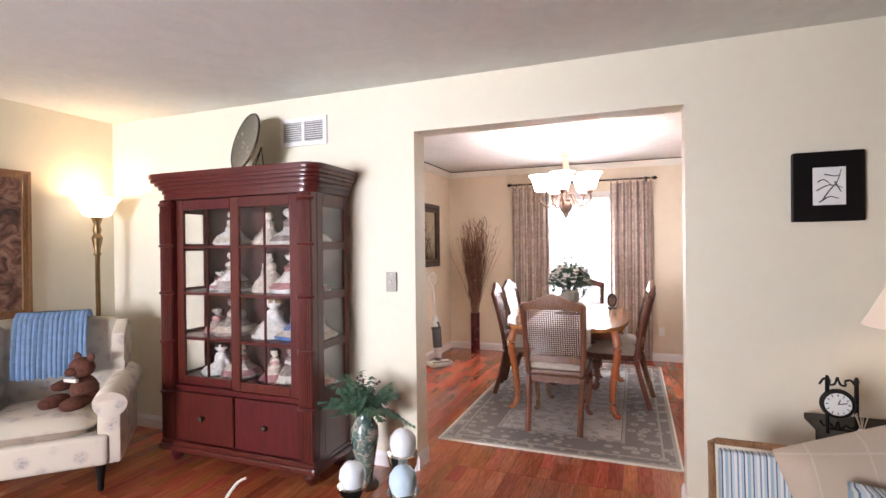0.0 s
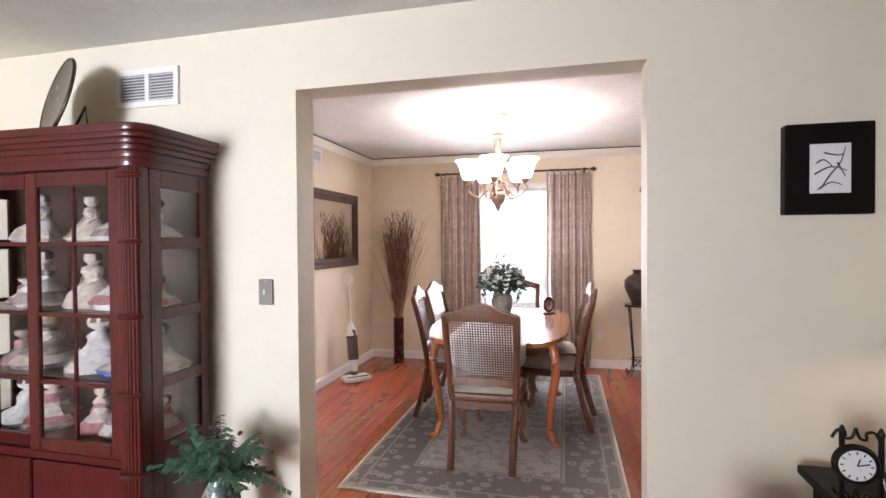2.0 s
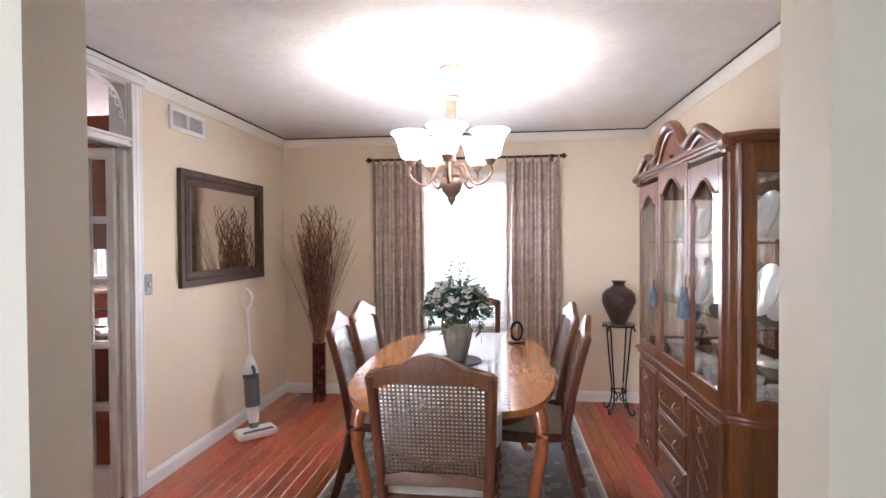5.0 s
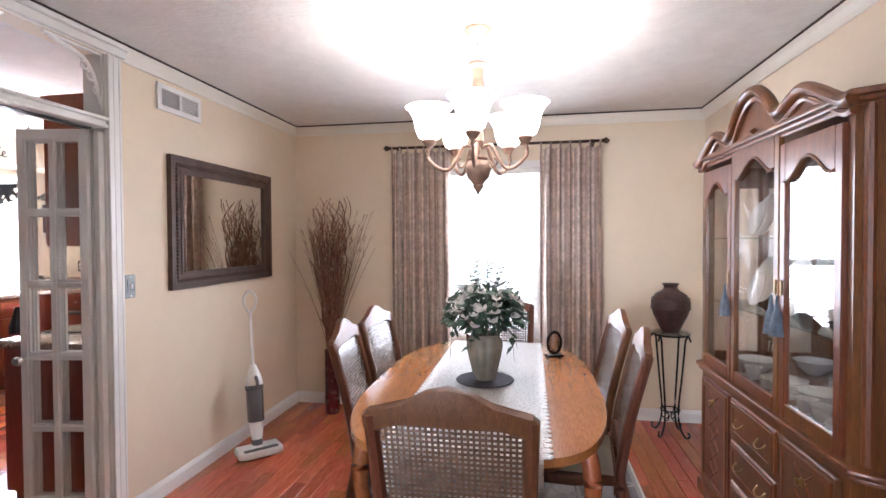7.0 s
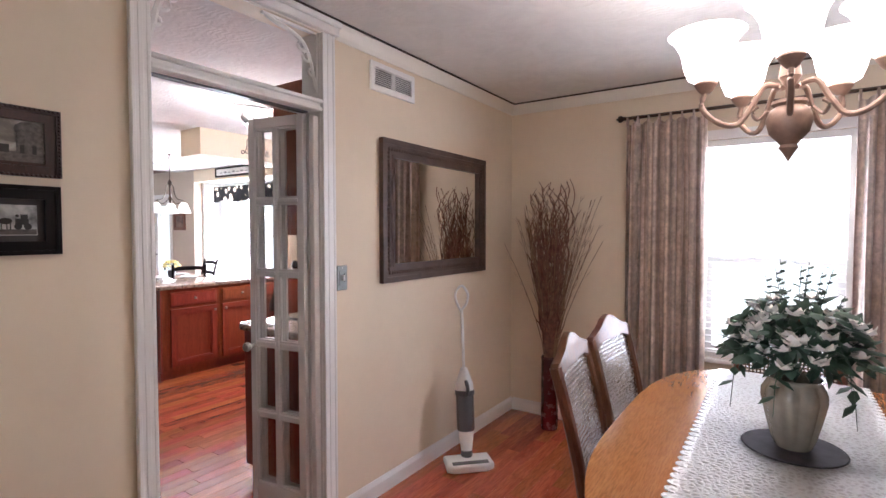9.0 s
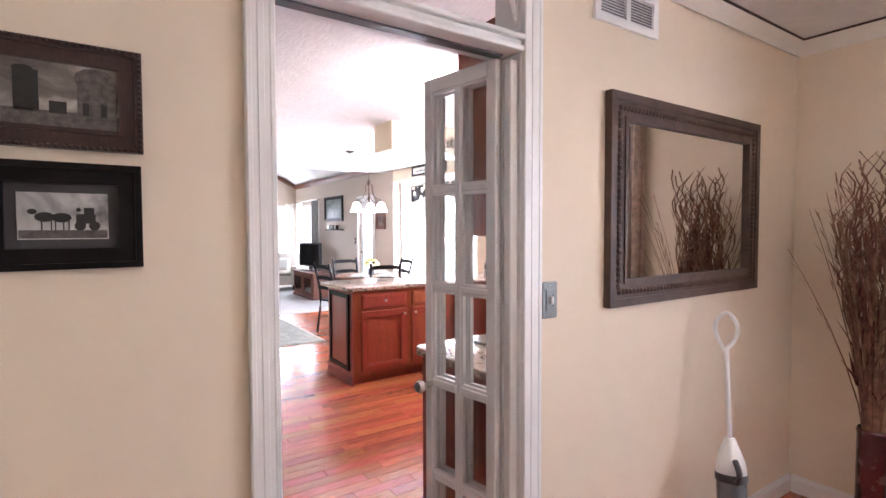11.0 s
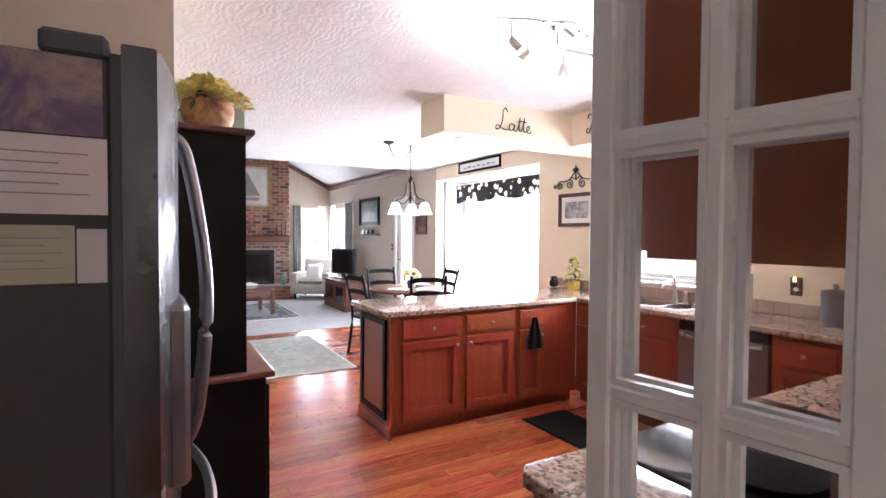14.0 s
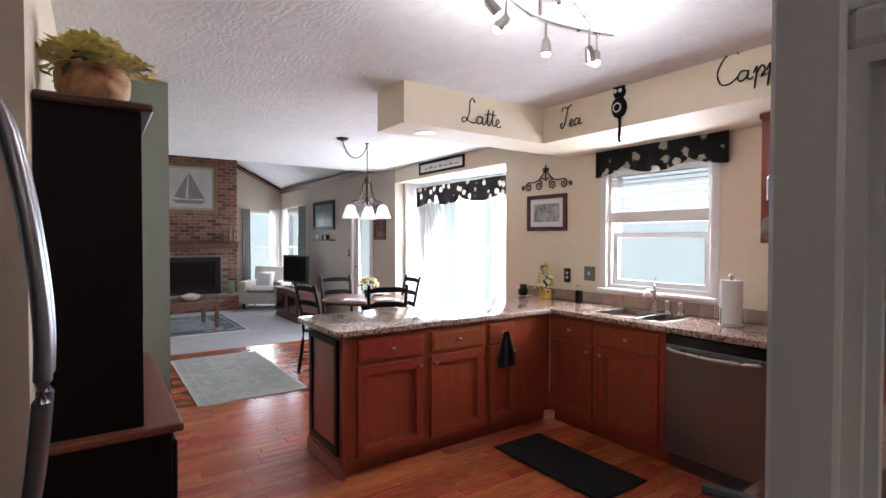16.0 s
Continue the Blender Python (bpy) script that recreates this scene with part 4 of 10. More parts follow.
def wing_chair(at, rz):
    c = thing("armchair", at, "cream floral upholstered wing armchair with rolled arms", "armchair", rz=rz)
    w = 0.37
    part("seat_base", box(-w, -0.36, 0.17, w, 0.34, 0.36, 0.03, seg=3), M_FLORAL, c, smooth=True)
    b = moved(pillow(2 * w - 0.14, 0.66, 0.15), pose(0, -0.05, 0.415))
    part("seat_cushion", b, M_FLORAL, c, smooth=True)
    bk = [(-0.33, 0.30), (0.33, 0.30), (0.34, 0.85), (0.33, 0.95), (0.26, 0.995), (0, 1.01), (-0.26, 0.995), (-0.33, 0.95), (-0.34, 0.85)]
    part("backrest", moved(upright(bk, -0.08, 0.08, None, 0.035), pose(0, 0.30, 0, -8)), M_FLORAL, c, smooth=True)
    for s in (-1, 1):
        prof = [(0.30, 0.40), (0.36, 0.72), (0.37, 0.95), (0.28, 0.98), (0.12, 0.90), (0.06, 0.72), (0.08, 0.58), (0.0, 0.5), (0.0, 0.40)]
        b = slab(prof, -0.04, 0.04, None, 0.02)
        bmesh.ops.transform(b, matrix=Matrix(((0, 0, 1, s * (w - 0.02)), (1, 0, 0, 0), (0, 1, 0, 0), (0, 0, 0, 1))), verts=b.verts)
        part("wing", b, M_FLORAL, c, smooth=True)
        b = box(s * w - 0.06, -0.34, 0.17, s * w + 0.06, 0.30, 0.52, 0.02, seg=2)
        part("arm_panel", b, M_FLORAL, c, smooth=True)
        part("arm_roll", tube([(s * (w + 0.01), -0.355, 0.545), (s * (w + 0.01), -0.345, 0.55), (s * (w + 0.01), 0.0, 0.56), (s * (w + 0.005), 0.28, 0.58)], 0.088, 18), M_FLORAL, c, smooth=True)
        part("arm_front", moved(lathe([(0.0, 0.006), (0.02, 0.012), (0.05, 0.010), (0.07, 0.004), (0.088, 0)], 18), pose(s * (w + 0.01), -0.355, 0.545, 90)), M_FLORAL, c, smooth=True)
    for x in (-w + 0.05, w - 0.05):
        for y in (-0.30, 0.30):
            part("leg", lathe([(0.014, 0), (0.018, 0.03), (0.016, 0.05), (0.03, 0.17)], 12, (x, y, 0)), M_BLACKWOOD, c, "dark turned wooden leg", smooth=True)
    return c


ARM = wing_chair((-3.647, 3.255, 0), 45)
m_arm = pose(-3.647, 3.255, 0, 0, 0, 45) @ Matrix.Diagonal((1, 1, 0.95, 1))
ARM.matrix_world = m_arm
# blue throw draped over the back
b = bmesh.new()
prof = [(0.20, 0.62), (0.205, 0.75), (0.225, 0.88), (0.255, 1.01), (0.31, 1.055), (0.38, 1.055), (0.44, 1.0), (0.455, 0.85), (0.45, 0.70)]
ks = 44
rows = []
for i in range(ks + 1):
    x = -0.24 + 0.40 * i / ks
    rows.append([b.verts.new((x, y - 0.014 - (0.006 if (i % 3) else -0.002) - 0.008 * math.sin(i * 0.4 + z * 4), z + (0.008 * math.sin(i * 0.9) if j in (0, 8) else 0))) for j, (y, z) in enumerate(prof)])
for a, c in zip(rows, rows[1:]):
    for j in range(len(prof) - 1):
        b.faces.new((a[j], a[j + 1], c[j + 1], c[j]))
bmesh.ops.solidify(b, geom=b.faces[:], thickness=0.006)
bmesh.ops.translate(b, vec=(0, -0.012, 0.0), verts=b.verts)
throw = solid("throw_blanket", b, mat_plain("light_blue_knit", (0.30, 0.46, 0.68), 0.9, var=0.12, scale=30, bumps=0.6, bscale=160), "light blue ribbed knit throw draped over the armchair", "blanket", smooth=True)
throw.matrix_world = m_arm
# plain bear figure
b = bmesh.new()
for c, r in (((0, 0, 0.09), (0.085, 0.075, 0.10)), ((0, -0.015, 0.24), (0.075, 0.07, 0.068)), ((-0.055, 0, 0.305), (0.028, 0.015, 0.028)), ((0.055, 0, 0.305), (0.028, 0.015, 0.028)), ((0, -0.085, 0.225), (0.035, 0.035, 0.028)), ((-0.095, -0.06, 0.13), (0.035, 0.08, 0.035)), ((0.095, -0.06, 0.13), (0.035, 0.08, 0.035)), ((-0.07, -0.13, 0.045), (0.045, 0.10, 0.045)), ((0.08, -0.12, 0.045), (0.045, 0.10, 0.045))):
    s = bmesh.new()
    bmesh.ops.create_uvsphere(s, u_segments=14, v_segments=10, radius=1)
    bmesh.ops.transform(s, matrix=Matrix.LocRotScale(c, None, r), verts=s.verts)
    merge(b, s)
bear = solid("teddy_bear", b, mat_plain("brown_plush", (0.12, 0.04, 0.025), 0.95, var=0.4, scale=50, bumps=0.9, bscale=180), "brown plush teddy bear sitting in the armchair", "teddy bear", smooth=True)
bear.matrix_world = m_arm @ pose(0.19, -0.02, 0.475, 0, 0, -40)
b = box(-0.05, -0.012, -0.012, 0.05, 0.012, 0.012, 0.008, seg=2)
bow = solid("ribbon_bow", b, M_CREAM_LACE, "cream ribbon bow tied round the bear's neck", "ribbon")
bow.matrix_world = m_arm @ pose(0.19, -0.02, 0.475, 0, 0, -40) @ pose(0, -0.085, 0.172)


def framed(name, at, rz, w, h, fw, depth, frame_mat, label, art, mat_w=0.0, mat_m=None, glass=False, category="picture", tilt=0, proud=0.0):
    """A framed picture: mitred frame with a stepped profile, a mat and the art."""
    p = thing(name, at, label, category, rz=rz, rx=tilt)
    o, i = rect(-w / 2, -h / 2, w / 2, h / 2), rect(-w / 2 + fw, -h / 2 + fw, w / 2 - fw, h / 2 - fw)
    q = fw * 0.35
    fr = part("frame", ring_panel(o, rect(-w / 2 + q, -h / 2 + q, w / 2 - q, h / 2 - q), -depth, 0), frame_mat, p)
    part("moulding", ring_panel(rect(-w / 2 + q, -h / 2 + q, w / 2 - q, h / 2 - q), i, -depth * (0.75 - proud), 0), frame_mat, fr)
    part("lip", ring_panel(rect(-w / 2 + fw - 0.004, -h / 2 + fw - 0.004, w / 2 - fw + 0.004, h / 2 - fw + 0.004), rect(-w / 2 + fw + 0.005, -h / 2 + fw + 0.005, w / 2 - fw - 0.005, h / 2 - fw - 0.005), -depth * 0.9, -0.002), frame_mat, fr)
    if mat_w:
        part("mat_board", box(-w / 2 + fw, -0.008, -h / 2 + fw, w / 2 - fw, -0.004, h / 2 - fw), mat_m, p)
    k = fw + mat_w
    part("art", box(-w / 2 + k, -0.011, -h / 2 + k, w / 2 - k, -0.0085 if mat_w else -0.004, h / 2 - k), art, p)
    return p


def mat_art(name, stops, scale=6, distort=1.0, rough=0.6, stretch=(1, 1, 1), detail=5):
    m, n, l, p = nodes_of(name)
    v = coords(n, l, stretch)
    l.new(ramp(n, l, noise_tex(n, l, v, scale, detail, 0.6, distort), stops), p.inputs["Base Color"])
    p.inputs["Roughness"].default_value = rough
    MATS[name] = m
    return m


M_GILT = mat_wood("gilt_frame", (0.16, 0.07, 0.03), (0.40, 0.21, 0.09), 0.35, 0.3)
framed("tapestry_picture", (-4.27, 3.075, 1.455), 90, 0.88, 1.015, 0.05, 0.03, M_GILT, "brown tapestry picture in a gilt wooden frame", mat_art("brown_tapestry", [(0.35, (0.05, 0.03, 0.025)), (0.5, (0.20, 0.10, 0.07)), (0.62, (0.34, 0.21, 0.15)), (0.7, (0.12, 0.07, 0.05))], 9, 1.6, 0.9))
framed("small_picture", (-3.65, 4.13, 1.57), 0, 0.16, 0.24, 0.025, 0.025, M_BLACKWOOD, "small dark framed picture beside the cabinet", mat_art("dim_print", [(0.4, (0.05, 0.05, 0.05)), (0.6, (0.25, 0.23, 0.2))], 8))
# thick black shadow-box picture
bp = thing("branch_picture", (0.568, 4.13, 1.67), "deep black square frame with white branch artwork", "picture")
part("frame", box(-0.14, -0.045, -0.163, 0.14, 0, 0.163, 0.004), M_BLACKWOOD, bp)
part("art", box(-0.064, -0.05, -0.088, 0.064, -0.0452, 0.088, 0.002), mat_plain("white_tile", (0.72, 0.74, 0.72), 0.5, var=0.06), bp, "white panel")
for k, pts in enumerate(([(-0.03, -0.07), (0.0, -0.02), (0.03, 0.02), (0.045, 0.075)], [(-0.05, -0.02), (0.0, 0.005), (0.05, -0.01)], [(-0.02, 0.055), (0.02, 0.045), (0.04, 0.05)], [(-0.045, 0.02), (-0.02, 0.03), (0.01, 0.0)], [(-0.04, -0.075), (0.0, -0.05), (0.035, -0.06)], [(0.02, 0.02), (0.045, -0.03)])):
    part("branch", tube(smooth_path([(x, -0.052, z) for x, z in pts], 4), 0.0032, 5, r1=0.0015), mat_plain("grey_branch", (0.05, 0.055, 0.05), 0.6), bp, "thin grey branch")

# end table, clock, lamp
end_table = thing("end_table", (0.735, 3.80, 0), "dark wooden end table against the wall", "table")
part("tabletop", box(-0.285, -0.12, 0.588, 0.31, 0.24, 0.618, 0.006, seg=2), M_BLACKWOOD, end_table)
part("apron", box(-0.25, -0.09, 0.50, 0.27, 0.2, 0.588), M_BLACKWOOD, end_table)
for x in (-0.24, 0.26):
    for y in (-0.085, 0.19):
        part("leg", box(x - 0.022, y - 0.022, 0, x + 0.022, y + 0.022, 0.50, 0.003), M_BLACKWOOD, end_table)
clock = thing("table_clock", (0.494, 3.76, 0.618), "black scrolled iron table clock with white dial", "clock", rz=-6)
for x in (-0.034, 0.062):
    part("post", lathe([(0.008, 0), (0.008, 0.215), (0.011, 0.222), (0.004, 0.24)], 8, (x, 0, 0)), M_BLACKMETAL, clock, smooth=True)
part("case", moved(lathe([(0.0, -0.012), (0.058, -0.012), (0.062, 0), (0.056, 0.012), (0.047, 0.013), (0.045, 0.008), (0, 0.008)], 28), pose(0, 0, 0.125, 90)), M_BLACKMETAL, clock, smooth=True)
part("dial", moved(lathe([(0.0, 0), (0.046, 0), (0.046, 0.0015), (0, 0.0015)], 28), pose(0, -0.0085, 0.125, 90)), mat_plain("white_dial", (0.78, 0.78, 0.74), 0.5, var=0.05), clock, "white clock dial")
for i in range(12):
    a = i * math.pi / 6
    part("hour_mark", moved(box(-0.0015, -0.0005, 0.033, 0.0015, 0.0005, 0.042), pose(0, -0.0112, 0.125, 0, math.degrees(a))), M_BLACKMETAL, clock)
for a, ln in ((20, 0.022), (75, 0.032)):
    part("clock_pointer", moved(box(-0.0018, -0.0005, 0, 0.0018, 0.0005, ln), pose(0, -0.012, 0.125, 0, a)), M_BLACKMETAL, clock)
b = bmesh.new()
for s in (-1, 1):
    tube(smooth_path([(s * 0.06, 0, 0.20), (s * 0.045, 0, 0.225), (s * 0.025, 0, 0.22), (s * 0.028, 0, 0.203), (s * 0.01, 0, 0.205), (0, 0, 0.235)], 4), 0.0045, 6, b)
    tube(smooth_path([(s * 0.06, 0, 0.05), (s * 0.045, 0, 0.03), (s * 0.025, 0, 0.04), (s * 0.01, 0, 0.02), (0, 0, 0.055)], 4), 0.0045, 6, b)
tube([(-0.034, 0, 0.02), (0.062, 0, 0.02)], 0.005, 6, b)
part("scrollwork", b, M_BLACKMETAL, clock, smooth=True)
diff = thing("reed_diffuser", (0.555, 3.70, 0.618), "small white reed diffuser jar", "diffuser")
part("jar", lathe([(0.018, 0), (0.02, 0.01), (0.016, 0.04), (0.010, 0.05)], 12), M_PORC, diff, smooth=True)
for i in range(6):
    a = i * 1.05
    part("reed", tube([(0, 0, 0.03), (0.022 * math.cos(a), 0.022 * math.sin(a), 0.105)], 0.0018, 4), M_CREAM_LACE, diff)
table_lamp = thing("table_lamp", (0.80, 3.74, 0.618), "table lamp with a pale fabric bell shade", "table lamp")
part("base", lathe([(0.07, 0), (0.072, 0.015), (0.03, 0.03), (0.025, 0.08), (0.05, 0.17), (0.055, 0.24), (0.03, 0.33), (0.012, 0.38), (0.012, 0.50)], 20), M_BRONZE, table_lamp, smooth=True)
part("shade", lathe([(0.222, 0.455), (0.208, 0.48), (0.148, 0.60), (0.115, 0.725), (0.11, 0.725), (0.143, 0.60), (0.217, 0.457)], 28, cap=False), mat_emit("lit_fabric_shade", (1.0, 0.80, 0.60), 0.16, (0.74, 0.62, 0.52)), table_lamp, "pale pink fabric shade", smooth=True)
bulb("lamp_bulb_table", (0.80, 3.74, 1.21), 1, WARM, 0.05)

# striped settee with pillows
M_STRIPE, n_, l_, p_ = nodes_of("blue_striped_fabric")
v_ = coords(n_, l_)
sp = n_.new("ShaderNodeSeparateXYZ")
l_.new(v_, sp.inputs[0])
mu = n_.new("ShaderNodeMath")
mu.operation = "MULTIPLY"
mu.inputs[1].default_value = 1.0 / 0.075
fr = n_.new("ShaderNodeMath")
fr.operation = "FRACT"
l_.new(sp.outputs[0], mu.inputs[0])
l_.new(mu.outputs[0], fr.inputs[0])
r_ = n_.new("ShaderNodeValToRGB")
r_.color_ramp.interpolation = "CONSTANT"
els = r_.color_ramp.elements
stripe = [(0.0, (0.72, 0.70, 0.66)), (0.12, (0.18, 0.27, 0.38)), (0.2, (0.70, 0.69, 0.66)), (0.3, (0.40, 0.50, 0.58)), (0.42, (0.05, 0.08, 0.12)), (0.48, (0.72, 0.71, 0.68)), (0.58, (0.30, 0.42, 0.52)), (0.72, (0.64, 0.62, 0.56)), (0.82, (0.10, 0.16, 0.24)), (0.88, (0.50, 0.57, 0.62))]
while len(els) < len(stripe):
    els.new(0.5)
for e, (p0, c0) in zip(els, stripe):
    e.position, e.color = p0, (*c0, 1)
l_.new(fr.outputs[0], r_.inputs[0])
l_.new(r_.outputs[0], p_.inputs["Base Color"])
p_.inputs["Roughness"].default_value = 0.85
bump(n_, l_, p_, noise_tex(n_, l_, v_, 400, 2), 0.2, 0.002)
settee = thing("settee", (0.597, 3.16, 0), "wood-framed settee in blue and white striped fabric", "settee")
part("seat", box(-0.56, -0.26, 0.26, 0.62, 0.30, 0.39, 0.03, seg=3), M_STRIPE, settee, smooth=True)
part("backrest", moved(box(-0.575, -0.03, 0.36, 0.62, 0.03, 0.602, 0.015, seg=2), pose(0, 0.27, 0, -6)), M_STRIPE, settee, smooth=True)
b = tube([(-0.60, 0.30, 0.32), (-0.60, 0.31, 0.49), (-0.60, 0.335, 0.621), (-0.58, 0.337, 0.626), (0.62, 0.337, 0.626)], 0.014, 8)
part("back_frame", b, M_GILT, settee, "gold-brown wooden frame rail", smooth=True)
for x in (-0.56, 0.58):
    for y in (-0.23, 0.28):
        part("leg", lathe([(0.016, 0), (0.028, 0.26)], 10, (x, y, 0)), M_GILT, settee, smooth=True)


def throw_pillow(at, rx, ry, rz, w, material, label):
    ob = solid("throw_pillow", pillow(w, w, 0.15, 12), material, label, "pillow", smooth=True)
    ob.matrix_world = pose(*at, rx, ry, rz)
    return ob


M_TANFAB, n_, l_, p_ = nodes_of("tan_windowpane_fabric")
v_ = coords(n_, l_, (1, 1, 1), (0, 0, 0.2))
bt = n_.new("ShaderNodeTexBrick")
bt.offset, bt.inputs["Scale"].default_value = 0.0, 1.0
bt.inputs["Brick Width"].default_value, bt.inputs["Row Height"].default_value, bt.inputs["Mortar Size"].default_value = 0.16, 0.16, 0.0035
bt.inputs["Color1"].default_value = bt.inputs["Color2"].default_value = (0.52, 0.42, 0.32, 1)
bt.inputs["Mortar"].default_value = (0.57, 0.49, 0.39, 1)
l_.new(v_, bt.inputs["Vector"])
l_.new(bt.outputs["Color"], p_.inputs["Base Color"])
p_.inputs["Roughness"].default_value = 0.85
bump(n_, l_, p_, noise_tex(n_, l_, v_, 300, 2), 0.2, 0.002)
throw_pillow((0.44, 3.27, 0.555), 72, -18, 8, 0.44, M_TANFAB, "tan throw pillow with pale crossing lines on the settee")
throw_pillow((0.49, 3.08, 0.485), 62, 8, 4, 0.36, M_STRIPE, "blue striped throw pillow leaning on the settee")

# coffee table with candles
coffee_table = thing("coffee_table", (-1.2, 2.42, 0), "low dark wooden coffee table", "coffee table")
part("tabletop", box(-0.34, -0.42, 0.415, 0.34, 0.40, 0.45, 0.008, seg=2), M_BLACKWOOD, coffee_table)
for x in (-0.29, 0.29):
    for y in (-0.37, 0.37):
        part("leg", box(x - 0.025, y - 0.025, 0, x + 0.025, y + 0.025, 0.415, 0.004), M_BLACKWOOD, coffee_table)
M_MERC = mat_plain("mercury_glass", (0.66, 0.64, 0.60), 0.14, 1.0, var=0.25, scale=30)
M_CANDLE = mat_plain("pale_blue_wax", (0.52, 0.66, 0.74), 0.5, var=0.10, scale=10, bumps=0.2, bscale=40)
M_CANDLE2 = mat_plain("white_blue_wax", (0.72, 0.76, 0.78), 0.5, var=0.08, scale=10, bumps=0.2, bscale=40)


def candle(at, h, m, label):
    c = thing("candle_holder", at, label, "candle", "candle holders on the coffee table")
    part("holder", lathe([(0.035, 0), (0.04, 0.006), (0.02, 0.02), (0.026, h * 0.35), (0.014, h * 0.5), (0.024, h * 0.7), (0.045, h * 0.86), (0.052, h), (0.046, h - 0.003), (0.03, h - 0.02)], 22), M_MERC, c, "mirrored mercury glass holder", smooth=True)
    part("candle", lathe([(0.012, 0), (0.036, 0.012), (0.045, 0.04), (0.042, 0.065), (0.026, 0.086), (0.006, 0.094)], 20, (0, 0, h - 0.012)), m, c, "egg-shaped wax candle", smooth=True)
    part("wick", tube([(0, 0, h + 0.08), (0.002, 0, h + 0.094)], 0.0012, 4), M_BLACKMETAL, c)


candle((-1.185, 2.74, 0.45), 0.147, M_CANDLE2, "pale blue ball candle on a mirrored glass holder")
candle((-1.005, 2.765, 0.45), 0.272, M_CANDLE2, "white ball candle on a tall mirrored holder")
candle((-0.965, 2.68, 0.45), 0.190, M_CANDLE, "light blue ball candle on a mirrored glass holder")
b = bmesh.new()
for pts in ([(0, 0, 0.0), (-0.03, 0.02, 0.08), (0.0, 0.03, 0.14), (0.02, 0.04, 0.155)], [(0, 0, 0), (0.05, 0, 0.06), (0.06, 0.02, 0.10), (0.10, 0.02, 0.09)], [(0, 0, 0), (0.02, -0.02, 0.05), (0.11, -0.02, 0.07)], [(0, 0, 0), (-0.06, 0, 0.04), (-0.09, 0.01, 0.06)]):
    tube(smooth_path([(x * 1.5, y * 1.5, z * 1.45) for x, y, z in pts], 4), 0.007, 5, b, 0.004)
solid("driftwood_branch", b, mat_plain("bleached_twig", (0.62, 0.55, 0.45), 0.7, var=0.2, scale=20), "bleached white branch ornament on the coffee table", "branch", smooth=True, at=(-1.47, 2.46, 0.453))

# ---- dining room ----
# window with blind
M_SASH = mat_plain("white_vinyl", (0.82, 0.82, 0.80), 0.4, var=0.03)


def window(name, x0, x1, z0, z1, y, depth, mid, label, out=1, jamb=0.15, grid=None):
    """A double-hung window in a wall along x; the room lies at lower y."""
    w = thing(name, ((x0 + x1) / 2, y, z0), label, "window", kind="structure")
    cx = (x0 + x1) / 2
    hw, h = (x1 - x0) / 2, z1 - z0
    part("window_frame", ring_panel(rect(-hw, 0, hw, h), rect(-hw + 0.03, 0.03, hw - 0.03, h - 0.03), 0.02, jamb), M_SASH, w)
    for i, (a, c, yy) in enumerate(((0.03, mid - z0 + 0.02, 0.055), (mid - z0 - 0.02, h - 0.03, 0.09))):
        s = part("sash", ring_panel(rect(-hw + 0.03, a, hw - 0.03, c), rect(-hw + 0.07, a + 0.04, hw - 0.07, c - 0.04), yy, yy + 0.03), M_SASH, w)
        pn = part("pane", box(-hw + 0.07, yy + 0.012, a + 0.04, hw - 0.07, yy + 0.016, c - 0.04), M_GLASS, s)
        pn.visible_shadow = False
        if grid:
            for g in range(1, grid[0]):
                xg = -hw + 0.07 + (2 * hw - 0.14) * g / grid[0]
                part("grille", box(xg - 0.008, yy + 0.006, a + 0.04, xg + 0.008, yy + 0.010, c - 0.04), M_SASH, s)
            for g in range(1, grid[1]):
                zg = a + 0.04 + (c - a - 0.08) * g / grid[1]
                part("grille", box(-hw + 0.07, yy + 0.0055, zg - 0.008, hw - 0.07, yy + 0.0105, zg + 0.008), M_SASH, s)
    return w


win = window("window_1", WX0, WX1, WZ0, WZ1, 7.82, 0.16, 1.25, "white double-hung dining room window")
part("window_sill", box(-0.43, -0.035, -0.03, 0.43, 0.02, 0.0, 0.006), M_TRIM, win)
part("casing", ring_panel(rect(-0.45, -0.03, 0.45, 1.46), rect(-0.39, 0.0, 0.39, 1.40), -0.014, 0), M_TRIM, win)
M_SLAT, n_, l_, p_ = nodes_of("white_blind_slat")
p_.inputs["Base Color"].default_value = (0.85, 0.85, 0.85, 1)
p_.inputs["Transmission Weight"].default_value = 0.25
p_.inputs["Roughness"].default_value = 0.6
blind = thing("window_blind", (-0.93, 7.835, 0.65), "white slatted blind hanging in the bright window", "blind")
part("head_rail", box(-0.37, -0.004, 1.325, 0.37, 0.028, 1.365, 0.003), M_SASH, blind)
for i in range(30):
    b = box(-0.365, -0.011, -0.001, 0.365, 0.011, 0.001)
    part("slat", moved(b, pose(0, 0.012, 0.02 + i * 0.0433, 14)), M_SLAT, blind)
for x in (-0.25, 0.25):
    part("cord", tube([(x, -0.001, 0.0), (x, -0.001, 1.33)], 0.0012, 4), M_SASH, blind)

# curtains on a rod
M_CURT, n_, l_, p_ = nodes_of("bronze_plaid_satin")
v_ = coords(n_, l_)
sp = n_.new("ShaderNodeSeparateXYZ")
l_.new(v_, sp.inputs[0])


